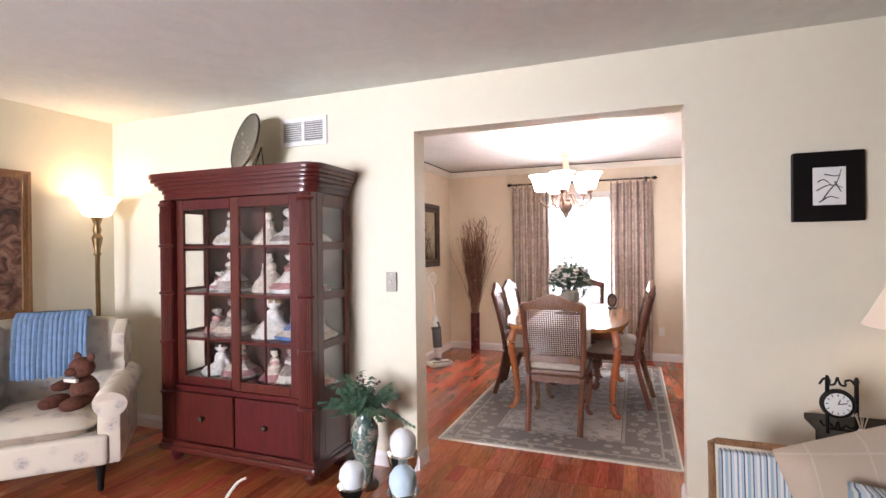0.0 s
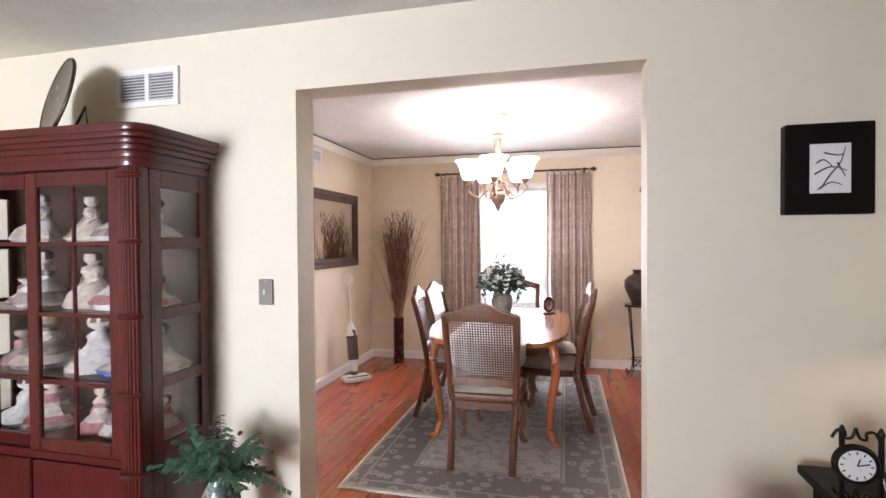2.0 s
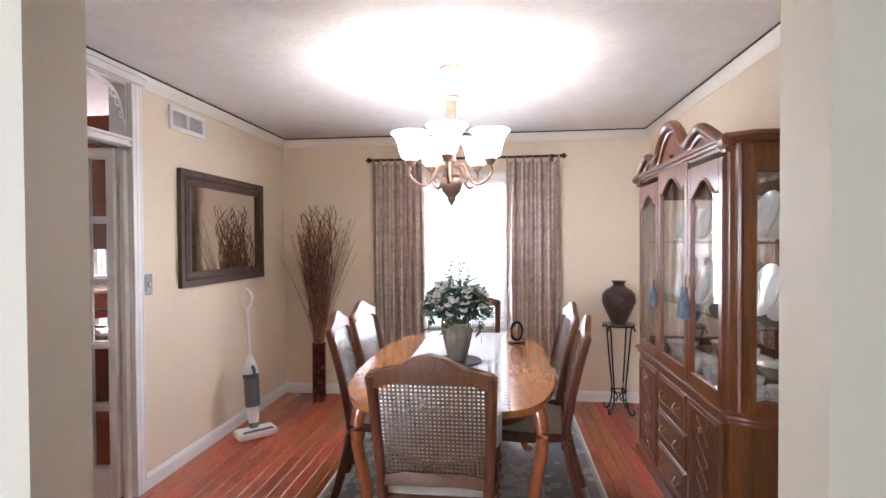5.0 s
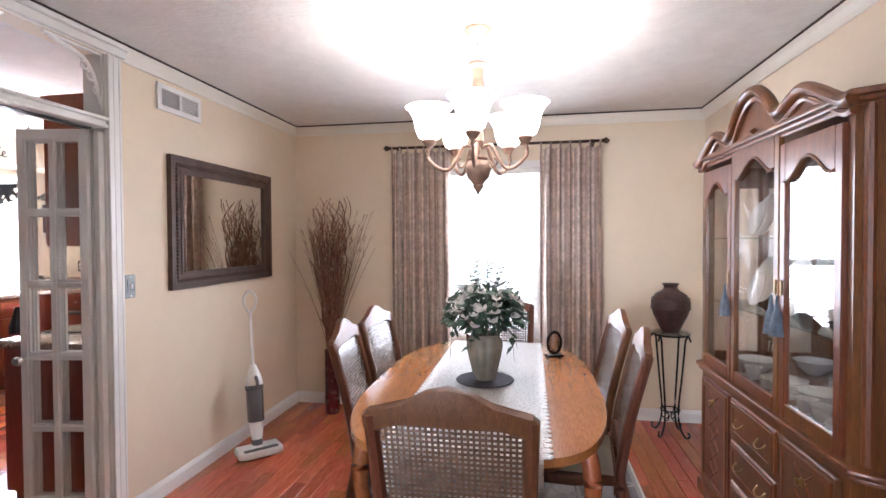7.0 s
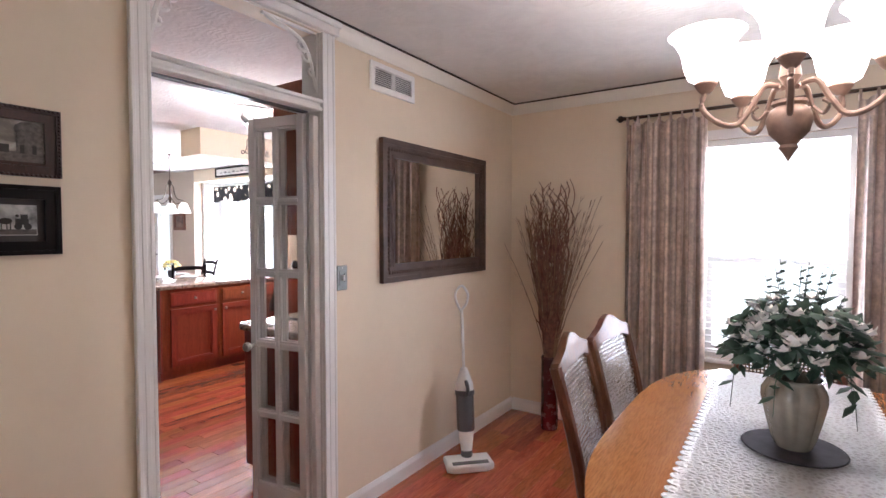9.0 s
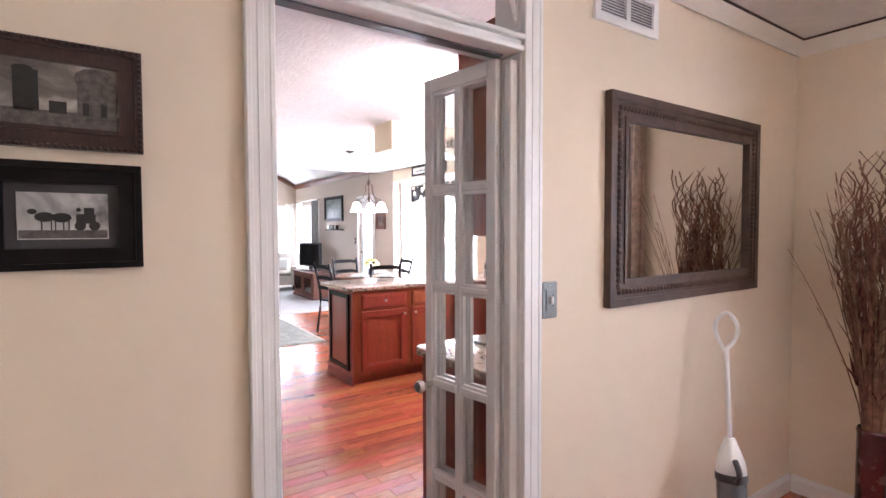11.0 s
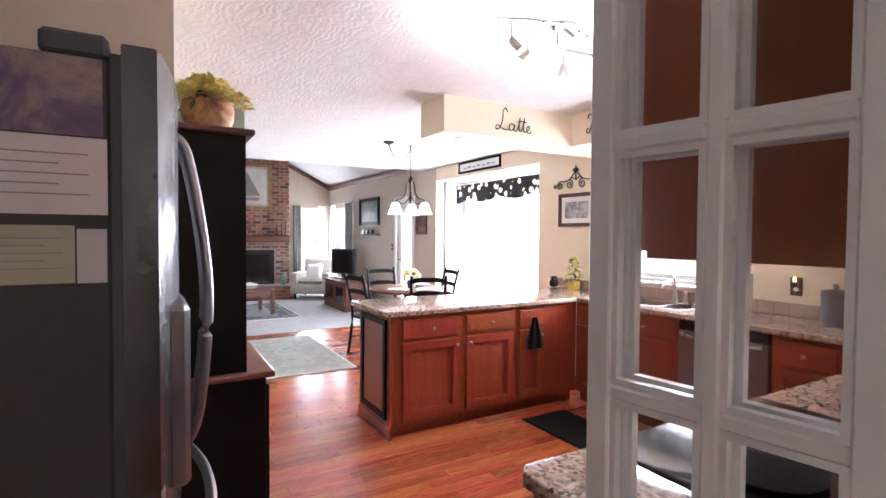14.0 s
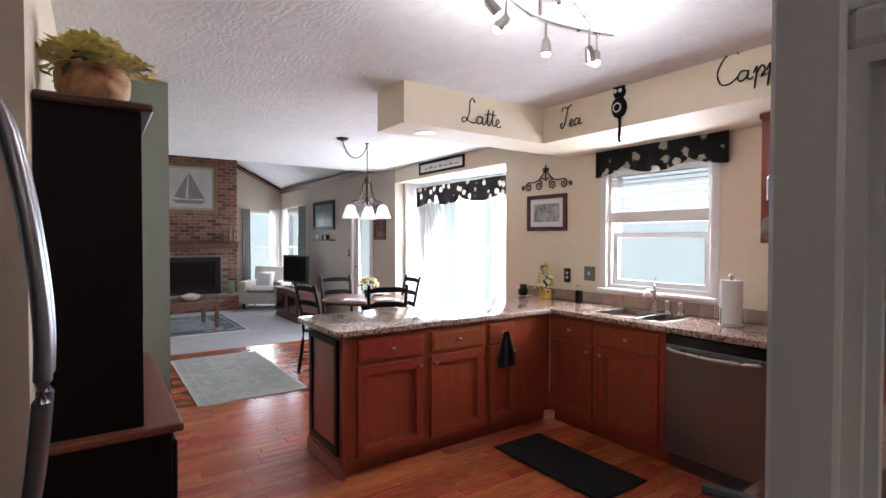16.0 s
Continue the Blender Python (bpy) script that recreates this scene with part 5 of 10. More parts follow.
def stripes(sock, period, stops):
    m1, m2 = n_.new("ShaderNodeMath"), n_.new("ShaderNodeMath")
    m1.operation, m1.inputs[1].default_value, m2.operation = "MULTIPLY", 1 / period, "FRACT"
    l_.new(sock, m1.inputs[0])
    l_.new(m1.outputs[0], m2.inputs[0])
    return ramp(n_, l_, m2.outputs[0], stops)


cv = stripes(sp.outputs[0], 0.115, [(0.0, (0.29, 0.19, 0.15)), (0.22, (0.76, 0.63, 0.53)), (0.32, (0.36, 0.265, 0.22)), (0.55, (0.70, 0.61, 0.55)), (0.68, (0.30, 0.205, 0.165)), (0.9, (0.54, 0.41, 0.34))])
ch = stripes(sp.outputs[2], 0.31, [(0.0, (0.88, 0.88, 0.88)), (0.2, (1, 1, 1)), (0.45, (0.92, 0.92, 0.92)), (0.7, (1.05, 1.05, 1.05)), (0.95, (0.88, 0.88, 0.88))])
c_ = mixc(n_, l_, 0.9, cv, ch, "MULTIPLY")
c_ = mixc(n_, l_, 0.38, c_, ramp(n_, l_, noise_tex(n_, l_, v_, 28, 5, 0.7), [(0.38, (0.35, 0.32, 0.30)), (0.62, (1.5, 1.45, 1.4))]), "MULTIPLY")
l_.new(c_, p_.inputs["Base Color"])
p_.inputs["Roughness"].default_value, p_.inputs["Sheen Weight"].default_value = 0.48, 0.3
p_.inputs["Transmission Weight"].default_value = 0.05
bump(n_, l_, p_, noise_tex(n_, l_, v_, 220, 2), 0.2, 0.002)


def curtain_panel(x0, x1, y, z0, z1, folds, material, label, rings=True, amp=0.05, axis="x", group="curtains"):
    w = x1 - x0
    c = thing("curtain", (x0 + w / 2, y, z0), label, "curtain", group)
    if axis == "y":
        c.matrix_world = pose(x0, y, z0, 0, 0, 90)
    b = bmesh.new()
    kx, kz = folds * 10, 14
    g = []
    for i in range(kx + 1):
        t = i / kx
        row = []
        for j in range(kz + 1):
            s = j / kz
            a = 2 * math.pi * folds * t
            am = amp * (0.55 + 0.45 * (1 - s)) * (1 + 0.25 * math.sin(7 * t + 2 * s))
            x = (t - 0.5) * w * (1 + 0.03 * math.sin(math.pi * (1 - s))) + 0.006 * math.sin(a * 2 + s * 3)
            row.append(b.verts.new((x, am * math.sin(a + 0.5 * math.sin(3.1 * s + t * 5)), s * (z1 - z0) + (0.012 * math.cos(a) if j == kz else 0))))
        g.append(row)
    for i in range(kx):
        for j in range(kz):
            b.faces.new((g[i][j], g[i + 1][j], g[i + 1][j + 1], g[i][j + 1]))
    part("cloth", b, material, c, smooth=True)
    if rings:
        for i in range(folds + 1):
            x = (i / folds - 0.5) * w * 0.97
            part("tab", box(x - 0.007, -0.012, z1 - z0 - 0.02, x + 0.007, 0.012, z1 - z0 + 0.045, 0.003), material, c)
    return c


curtain_panel(-1.775, -1.285, 7.735, 0.02, 2.165, 7, M_CURT, "bronze and cream plaid satin curtain panel hanging to the floor")
curtain_panel(-0.55, -0.085, 7.735, 0.02, 2.165, 6, M_CURT, "bronze and cream plaid satin curtain panel hanging to the floor")
rod = thing("curtain_rod", (-0.93, 7.735, 2.205), "dark bronze curtain rod with ball finials", "curtain rod")
part("pole", tube([(-0.85, 0, 0), (0.84, 0, 0)], 0.011, 10), M_BRONZE, rod, smooth=True)
for s in (-1, 1):
    part("finial", moved(lathe([(0.011, 0), (0.018, 0.006), (0.011, 0.014), (0.024, 0.03), (0.022, 0.045), (0.008, 0.055), (0.003, 0.065)], 12), pose(s * 0.85, 0, 0, 0, 90 * s)), M_BRONZE, rod, smooth=True)
    part("bracket", box(s * 0.79 - 0.008, -0.004, -0.02, s * 0.79 + 0.008, 0.084, -0.006), M_BRONZE, rod)
    part("bracket_plate", box(s * 0.79 - 0.012, 0.079, -0.05, s * 0.79 + 0.012, 0.0845, 0.03), M_BRONZE, rod)

# mirror
mirror = thing("wall_mirror", (-2.68, 6.782, 1.548), "large wall mirror in a dark carved bronze frame", "mirror", rz=90)
MW, MH = 1.12, 0.785
M_MIRFR = mat_plain("carved_bronze_frame", (0.072, 0.038, 0.024), 0.52, 0.0, var=0.35, scale=16, bumps=0.3, bscale=70)
fr = part("frame", ring_panel(rect(-MW / 2, -MH / 2, MW / 2, MH / 2), rect(-MW / 2 + 0.03, -MH / 2 + 0.03, MW / 2 - 0.03, MH / 2 - 0.03), -0.03, 0), M_MIRFR, mirror)
part("moulding", ring_panel(rect(-MW / 2 + 0.03, -MH / 2 + 0.03, MW / 2 - 0.03, MH / 2 - 0.03), rect(-MW / 2 + 0.085, -MH / 2 + 0.085, MW / 2 - 0.085, MH / 2 - 0.085), -0.022, 0), M_MIRFR, fr)
part("inner_lip", ring_panel(rect(-MW / 2 + 0.085, -MH / 2 + 0.085, MW / 2 - 0.085, MH / 2 - 0.085), rect(-MW / 2 + 0.10, -MH / 2 + 0.10, MW / 2 - 0.10, MH / 2 - 0.10), -0.028, 0), M_MIRFR, fr)
b = bmesh.new()
for i in range(46):
    x = -MW / 2 + 0.06 + (MW - 0.12) * i / 45
    for z in (-MH / 2 + 0.055, MH / 2 - 0.055):
        merge(b, moved(lathe([(0.0125, 0), (0.010, 0.007), (0.003, 0.011)], 7), pose(x, -0.021, z, 90)))
for i in range(1, 31):
    z = -MH / 2 + 0.055 + (MH - 0.11) * i / 31
    for x in (-MW / 2 + 0.055, MW / 2 - 0.055):
        merge(b, moved(lathe([(0.0125, 0), (0.010, 0.007), (0.003, 0.011)], 7), pose(x, -0.021, z, 90)))
part("beading", b, M_MIRFR, fr, "carved bead border")
m_, n_, l_, p_ = nodes_of("mirror_silver")
p_.inputs["Base Color"].default_value, p_.inputs["Metallic"].default_value, p_.inputs["Roughness"].default_value = (0.86, 0.86, 0.86, 1), 1.0, 0.012
part("mirror_glass", box(-MW / 2 + 0.09, -0.012, -MH / 2 + 0.09, MW / 2 - 0.09, -0.004, MH / 2 - 0.09), m_, mirror, "silvered mirror glass")

# upright vacuum cleaner leaning on the wall
vac = thing("vacuum_cleaner", (-2.43, 6.74, 0), "white and grey cordless stick vacuum standing against the wall", "vacuum cleaner", rz=-45)
b = slab([(-0.075, -0.14), (0.06, -0.145), (0.085, -0.10), (0.085, 0.10), (0.06, 0.145), (-0.075, 0.14)], 0.006, 0.06, None, 0.018, 3)
part("floor_head", b, M_WHITE, vac, smooth=True)
part("brush_strip", box(0.04, -0.11, 0.058, 0.075, 0.11, 0.064, 0.002), M_DARKGREY, vac, "dark window strip")
part("bumper", box(-0.10, -0.06, 0.004, -0.07, 0.06, 0.05, 0.01), M_DARKGREY, vac)
la = Matrix.Translation((-0.04, 0, 0.05)) @ Euler((0, radians(-9), 0)).to_matrix().to_4x4()
part("neck", moved(lathe([(0.03, 0), (0.035, 0.05), (0.045, 0.12), (0.048, 0.16)], 16), la), M_WHITE, vac, smooth=True)
m_, n_, l_, p_ = nodes_of("smoky_bin_plastic")
p_.inputs["Base Color"].default_value, p_.inputs["Roughness"].default_value = (0.34, 0.34, 0.37, 1), 0.1
p_.inputs["Transmission Weight"].default_value = 0.6
part("dust_bin", moved(lathe([(0.05, 0.16), (0.055, 0.17), (0.056, 0.36), (0.05, 0.375)], 18), la), m_, vac, "smoky clear dust bin", smooth=True)
part("motor_body", moved(lathe([(0.05, 0.375), (0.058, 0.39), (0.055, 0.44), (0.035, 0.50), (0.02, 0.54)], 18), la), M_WHITE, vac, smooth=True)
part("collar", moved(lathe([(0.0585, 0.372), (0.0605, 0.378), (0.0605, 0.398), (0.0585, 0.404)], 18, cap=False), la), M_DARKGREY, vac, "dark collar between bin and motor", smooth=True)
part("filter_core", moved(lathe([(0.02, 0.165), (0.022, 0.18), (0.022, 0.33), (0.03, 0.36)], 12), la), M_DARKGREY, vac, smooth=True)
part("rear_swivel", moved(lathe([(0.034, 0.0), (0.036, 0.02), (0.034, 0.05)], 14), la), M_DARKGREY, vac, smooth=True)
part("carry_grip", moved(tube(smooth_path([(0.03, 0, 0.37), (0.075, 0, 0.39), (0.085, 0, 0.43), (0.05, 0, 0.46)], 4), 0.012, 8), la), M_DARKGREY, vac, smooth=True)
part("tube", moved(tube([(0, 0, 0.53), (0, 0, 0.90)], 0.0095, 10), la), M_WHITE, vac, smooth=True)
part("loop_handle", moved(tube(smooth_path([(0.0, 0, 0.88), (-0.012, -0.03, 0.95), (-0.005, -0.035, 1.01), (0.02, 0.0, 1.05), (0.03, 0.035, 1.00), (0.012, 0.03, 0.94), (0.0, 0.0, 0.90)], 6), 0.0085, 8), la), M_WHITE, vac, smooth=True)

# tall vase of dried branches
branch_vase = thing("tall_vase", (-2.26, 7.60, 0), "tall dark red floor vase of dried curly branches", "vase")
part("body", lathe([(0.058, 0), (0.062, 0.02), (0.060, 0.50), (0.064, 0.52), (0.058, 0.53), (0.05, 0.50)], 20), mat_plain("oxblood_lacquer", (0.075, 0.010, 0.012), 0.25, var=0.2, coat=0.4), branch_vase, smooth=True)
rnd = random.Random(11)
M_DRY = mat_plain("dried_brown_branch", (0.21, 0.095, 0.062), 0.8, var=0.5, scale=30, bumps=0.2)
M_DRY2 = mat_plain("dried_tan_stem", (0.26, 0.15, 0.09), 0.8, var=0.4, scale=30, bumps=0.2)
b, b2, b3 = bmesh.new(), bmesh.new(), bmesh.new()
for i in range(64):
    a = rnd.uniform(0, 2 * math.pi)
    top = rnd.uniform(1.45, 1.80)
    sp_ = rnd.uniform(0.02, 0.13)
    ph, fq, wob = rnd.uniform(0, 6.28), rnd.uniform(14, 24), rnd.uniform(0.035, 0.075)
    pts = []
    for j in range(26):
        t = j / 25
        r = 0.025 + sp_ * min(1, t * 1.5)
        wv = wob * max(0, t - 0.40) * 1.6
        pts.append((math.cos(a) * r + wv * math.sin(fq * t + ph), math.sin(a) * r * 0.8 + wv * math.cos(fq * t + ph), 0.45 + (top - 0.45) * t))
    part("curly_branch", tube(pts, 0.008, 5, None, 0.004, 0.35), M_DRY, branch_vase, smooth=True)
for i in range(46):
    a = rnd.uniform(0, 2 * math.pi)
    sp_ = rnd.uniform(0.10, 0.36)
    top = rnd.uniform(1.30, 1.72)
    pts = [(math.cos(a) * (0.03 + sp_ * t ** 1.5), math.sin(a) * (0.03 + sp_ * t ** 1.5) * 0.5, 0.45 + (top - 0.45) * t) for t in (0, 0.2, 0.4, 0.6, 0.8, 1)]
    pts = [(x, min(y, 0.19), z) for x, y, z in pts]
    tube(pts, 0.004, 4, b2, 0.0012)
    for j in range(6):
        t = 0.56 + 0.08 * j
        q = Vector(pts[2]).lerp(Vector(pts[5]), (t - 0.4) / 0.6)
        leaf_mesh(b2, Matrix.Translation(q) @ Euler((rnd.uniform(0.9, 1.45), 0, a - 1.57 + rnd.uniform(-0.5, 0.5))).to_matrix().to_4x4(), 0.07, 0.007, 0.1, 2)
for i in range(220):
    a = rnd.uniform(0, 6.28)
    z = rnd.uniform(0.6, 1.35)
    r = rnd.uniform(0.02, 0.05 + 0.13 * (z - 0.55))
    leaf_mesh(b3, Matrix.Translation((math.cos(a) * r, math.sin(a) * r * 0.8, z)) @ Euler((rnd.uniform(0.9, 1.6), 0, rnd.uniform(0, 6.28))).to_matrix().to_4x4(), rnd.uniform(0.09, 0.2), 0.014, 0.15, 2)
b.free()
part("reed_spray", b2, M_DRY2, branch_vase, "thin splayed dried reeds")["kind"] = "stuff"
part("dry_leaves", b3, mat_plain("dried_red_leaf", (0.15, 0.05, 0.035), 0.8, var=0.5, scale=20, bumps=0), branch_vase, "reddish dried leaves")

# urn on a wrought-iron stand
stand = thing("plant_stand", (0.385, 7.56, 0), "black wrought-iron plant stand with glass top", "plant stand")
part("glass_top", lathe([(0.0, 0), (0.135, 0), (0.138, 0.004), (0.135, 0.008), (0, 0.008)], 28, (0, 0, 0.745)), mat_glass("smoky_glass_top", (0.75, 0.82, 0.80)), stand, "round glass top")
part("top_ring", tube([(0.125 * math.cos(a * math.pi / 14), 0.125 * math.sin(a * math.pi / 14), 0.737) for a in range(28)], 0.007, 7, closed=True), M_BLACKMETAL, stand, smooth=True)
for k in range(4):
    a = math.pi / 4 + k * math.pi / 2
    ca, sa = math.cos(a), math.sin(a)
    pts = smooth_path([(r * ca, r * sa, z) for r, z in ((0.155, 0.70), (0.135, 0.735), (0.115, 0.70), (0.105, 0.60), (0.085, 0.40), (0.065, 0.20), (0.075, 0.08), (0.11, 0.012), (0.14, 0.010), (0.15, 0.035), (0.135, 0.045))], 4)
    part("leg", tube(pts, 0.0068, 7), M_BLACKMETAL, stand, smooth=True)
    part("scroll", tube(smooth_path([(0.07 * ca, 0.07 * sa, 0.22), (0.04 * ca, 0.04 * sa, 0.16), (0.01 * ca, 0.01 * sa, 0.14), (0.03 * ca, 0.03 * sa, 0.10), (0.07 * ca, 0.07 * sa, 0.12)], 4), 0.004, 6), M_BLACKMETAL, stand, smooth=True)
part("lower_ring", tube([(0.066 * math.cos(a * math.pi / 10), 0.066 * math.sin(a * math.pi / 10), 0.18) for a in range(20)], 0.005, 6, closed=True), M_BLACKMETAL, stand, smooth=True)
urn = thing("urn", (0.385, 7.56, 0.753), "dark brown pottery urn with a banded shoulder", "urn")
M_URN = mat_plain("dark_pottery", (0.060, 0.032, 0.028), 0.4, 0.1, var=0.45, scale=22, bumps=0.5, bscale=60)
part("body", lathe([(0.055, 0), (0.062, 0.01), (0.085, 0.06), (0.118, 0.13), (0.135, 0.19), (0.132, 0.235), (0.105, 0.28), (0.062, 0.305), (0.045, 0.325), (0.05, 0.345), (0.062, 0.357), (0.05, 0.354), (0.035, 0.33)], 30), M_URN, urn, smooth=True)
b = bmesh.new()
for i in range(20):
    a = i * math.pi / 10
    merge(b, moved(lathe([(0.011, 0), (0.008, 0.006), (0.002, 0.008)], 6), pose(0.128 * math.cos(a), 0.128 * math.sin(a), 0.215, 0, 78, math.degrees(a))))
for z, r in ((0.175, 0.136), (0.25, 0.128)):
    tube([(r * math.cos(i * math.pi / 15), r * math.sin(i * math.pi / 15), z) for i in range(30)], 0.004, 5, b, closed=True)
part("relief_band", b, M_URN, urn, "raised dotted band", smooth=True)

# rug
def rug(name, x0, y0, x1, y1, at, label, border, field, motif, edge, scale):
    r = thing(name, at, label, "rug")
    m, n, l, p = nodes_of(name + "_pile")
    v = coords(n, l)
    sx = n.new("ShaderNodeSeparateXYZ")
    l.new(v, sx.inputs[0])
    hw, hl = (x1 - x0) / 2, (y1 - y0) / 2

    def inset(sock, half):
        a, s = n.new("ShaderNodeMath"), n.new("ShaderNodeMath")
        a.operation, s.operation, s.inputs[0].default_value = "ABSOLUTE", "SUBTRACT", half
        l.new(sock, a.inputs[0])
        l.new(a.outputs[0], s.inputs[1])
        return s.outputs[0]
    mn = n.new("ShaderNodeMath")
    mn.operation = "MINIMUM"
    l.new(inset(sx.outputs[0], hw), mn.inputs[0])
    l.new(inset(sx.outputs[1], hl), mn.inputs[1])
    d = mn.outputs[0]
    vo = n.new("ShaderNodeTexVoronoi")
    vo.inputs["Scale"].default_value = scale
    l.new(v, vo.inputs["Vector"])
    vo2 = n.new("ShaderNodeTexVoronoi")
    vo2.feature, vo2.inputs["Scale"].default_value = "DISTANCE_TO_EDGE", scale * 0.55
    nz = n.new("ShaderNodeTexNoise")
    nz.inputs["Scale"].default_value = 6
    l.new(v, nz.inputs["Vector"])
    mxv = n.new("ShaderNodeMix")
    mxv.data_type = "VECTOR"
    mxv.inputs[0].default_value = 0.08
    l.new(v, mxv.inputs[4])
    l.new(nz.outputs["Color"], mxv.inputs[5])
    l.new(mxv.outputs[1], vo2.inputs["Vector"])
    flowers = ramp(n, l, vo.outputs["Distance"], [(0.10, (0, 0, 0)), (0.20, (1, 1, 1)), (0.34, (1, 1, 1)), (0.42, (0, 0, 0))])
    vines = ramp(n, l, vo2.outputs["Distance"], [(0.02, (1, 1, 1)), (0.06, (0, 0, 0))])
    fld = mixc(n, l, flowers, field, motif)
    fld = mixc(n, l, vines, fld, edge)
    brd = mixc(n, l, flowers, border, edge)
    r1 = n.new("ShaderNodeValToRGB")
    r1.color_ramp.interpolation = "CONSTANT"
    e = r1.color_ramp.elements
    e[0].position, e[0].color = 0, (0, 0, 0, 1)
    e[1].position, e[1].color = 0.36, (1, 1, 1, 1)
    l.new(d, r1.inputs[0])
    c = mixc(n, l, r1.outputs[0], brd, fld)
    lines = n.new("ShaderNodeValToRGB")
    lines.color_ramp.interpolation = "CONSTANT"
    e = lines.color_ramp.elements
    for p0 in (0.05, 0.09, 0.10, 0.33, 0.34, 0.36):
        e.new(p0)
    for el, p0, k in zip(e, (0, 0.022, 0.085, 0.10, 0.335, 0.355, 0.9, 1.0), (1, 0, 1, 0, 1, 0, 0, 0)):
        el.position, el.color = p0, (k, k, k, 1)
    l.new(d, lines.inputs[0])
    c = mixc(n, l, lines.outputs[0], c, edge)
    c = mixc(n, l, 0.35, c, ramp(n, l, noise_tex(n, l, v, 120, 3), [(0.3, (0.55, 0.55, 0.55)), (0.7, (1.1, 1.1, 1.1))]), "MULTIPLY")
    l.new(c, p.inputs["Base Color"])
    p.inputs["Roughness"].default_value = 0.95
    p.inputs["Specular IOR Level"].default_value = 0.1
    bump(n, l, p, noise_tex(n, l, v, 400, 2), 0.5, 0.004)
    part("carpet_face", box(-hw, -hl, 0.0, hw, hl, 0.011, 0.004), m, r)
    part("binding", moved(ring_panel(rect(-hw - 0.014, -hl - 0.014, hw + 0.014, hl + 0.014), rect(-hw + 0.0005, -hl + 0.0005, hw - 0.0005, hl - 0.0005), 0, 0.009), Matrix(((1, 0, 0, 0), (0, 0, 1, 0), (0, 1, 0, 0), (0, 0, 0, 1)))), M_CREAM_LACE, r, "cream bound edge")
    return r


rug("area_rug", -1.63, 4.69, -0.03, 7.46, (-0.818, 6.055, 0.001), "grey and cream oriental rug under the dining table", (0.25, 0.235, 0.23), (0.54, 0.53, 0.52), (0.37, 0.36, 0.365), (0.44, 0.41, 0.37), 12)
RUGZ = 0.012


# dining table
def boat(hw, hl, k=40, wave=0.0):
    """A boat-shaped top with softly scalloped ends."""
    pts = []
    for i in range(k):
        a = 2 * math.pi * i / k
        c, s = math.cos(a), math.sin(a)
        x = hw * math.copysign(abs(c) ** 0.62, c)
        y = hl * math.copysign(abs(s) ** 0.55, s)
        w = wave * math.cos(a * 6)
        pts.append((x * (1 + w), y * (1 + w * 0.6)))
    return pts


TX, TY = -0.845, 6.08
table = thing("dining_table", (TX, TY, RUGZ), "honey-coloured oval wooden dining table with cabriole legs", "dining table")
b = slab(boat(0.515, 0.875, 72, 0.010), 0.722, 0.752, None, 0.010, 3)
part("tabletop", b, M_TABLE, table, smooth=True)
part("apron", slab(boat(0.44, 0.76, 48), 0.645, 0.722), M_CHAIR, table, smooth=True)
for sx_ in (-1, 1):
    for sy_ in (-1, 1):
        pts = smooth_path([(sx_ * 0.40, sy_ * 0.56, 0.70), (sx_ * 0.425, sy_ * 0.585, 0.62), (sx_ * 0.43, sy_ * 0.59, 0.50), (sx_ * 0.40, sy_ * 0.565, 0.30), (sx_ * 0.39, sy_ * 0.555, 0.12), (sx_ * 0.41, sy_ * 0.57, 0.03), (sx_ * 0.43, sy_ * 0.585, 0.012)], 5)
        lg = part("leg", tube(pts, 0.036, 10, r1=0.020), M_TABLE, table, "carved cabriole leg", smooth=True)
        part("foot", lathe([(0.022, 0), (0.032, 0.008), (0.03, 0.022), (0.016, 0.034)], 10, (sx_ * 0.43, sy_ * 0.585, 0)), M_TABLE, lg, smooth=True)

# lace runner
M_LACE, n_, l_, p_ = nodes_of("white_lace")
v_ = coords(n_, l_)
vo_ = n_.new("ShaderNodeTexVoronoi")
vo_.feature, vo_.inputs["Scale"].default_value = "DISTANCE_TO_EDGE", 55
l_.new(v_, vo_.inputs["Vector"])
l_.new(ramp(n_, l_, vo_.outputs["Distance"], [(0.05, (0.84, 0.84, 0.83)), (0.35, (0.62, 0.60, 0.58))]), p_.inputs["Base Color"])
p_.inputs["Roughness"].default_value = 0.32
bump(n_, l_, p_, vo_.outputs["Distance"], 1.0, 0.008)
b = bmesh.new()
ky = 120
rows = []
zt = 0.752 + 0.004


def runner_z(s):
    over = max(0, abs(s) - 0.862)
    return math.copysign(min(abs(s), 0.862) + min(over, 0.025), s), zt - max(0, over - 0.012), over


for i in range(ky + 1):
    s = -1.08 + 2.16 * i / ky
    y, z, over = runner_z(s)
    end = 1 - max(0, abs(s) - 0.96) / 0.12
    hw = 0.252 * math.sqrt(max(0.02, end * (2 - end)))
    rows.append([b.verts.new((hw * (2 * j / 16 - 1), y + math.copysign(0.006 * math.sin(j * 1.3), s) * (over > 0.03), z + 0.0012 * math.sin(j * 2.1 + i * 0.7))) for j in range(17)])
for a, c in zip(rows, rows[1:]):
    for j in range(16):
        b.faces.new((a[j], a[j + 1], c[j + 1], c[j]))
bmesh.ops.solidify(b, geom=b.faces[:], thickness=0.002)
runner = thing("table_runner", (TX, TY, RUGZ), "white lace runner with scalloped edges along the dining table", "table runner")
part("lace_cloth", b, M_LACE, runner, smooth=True)
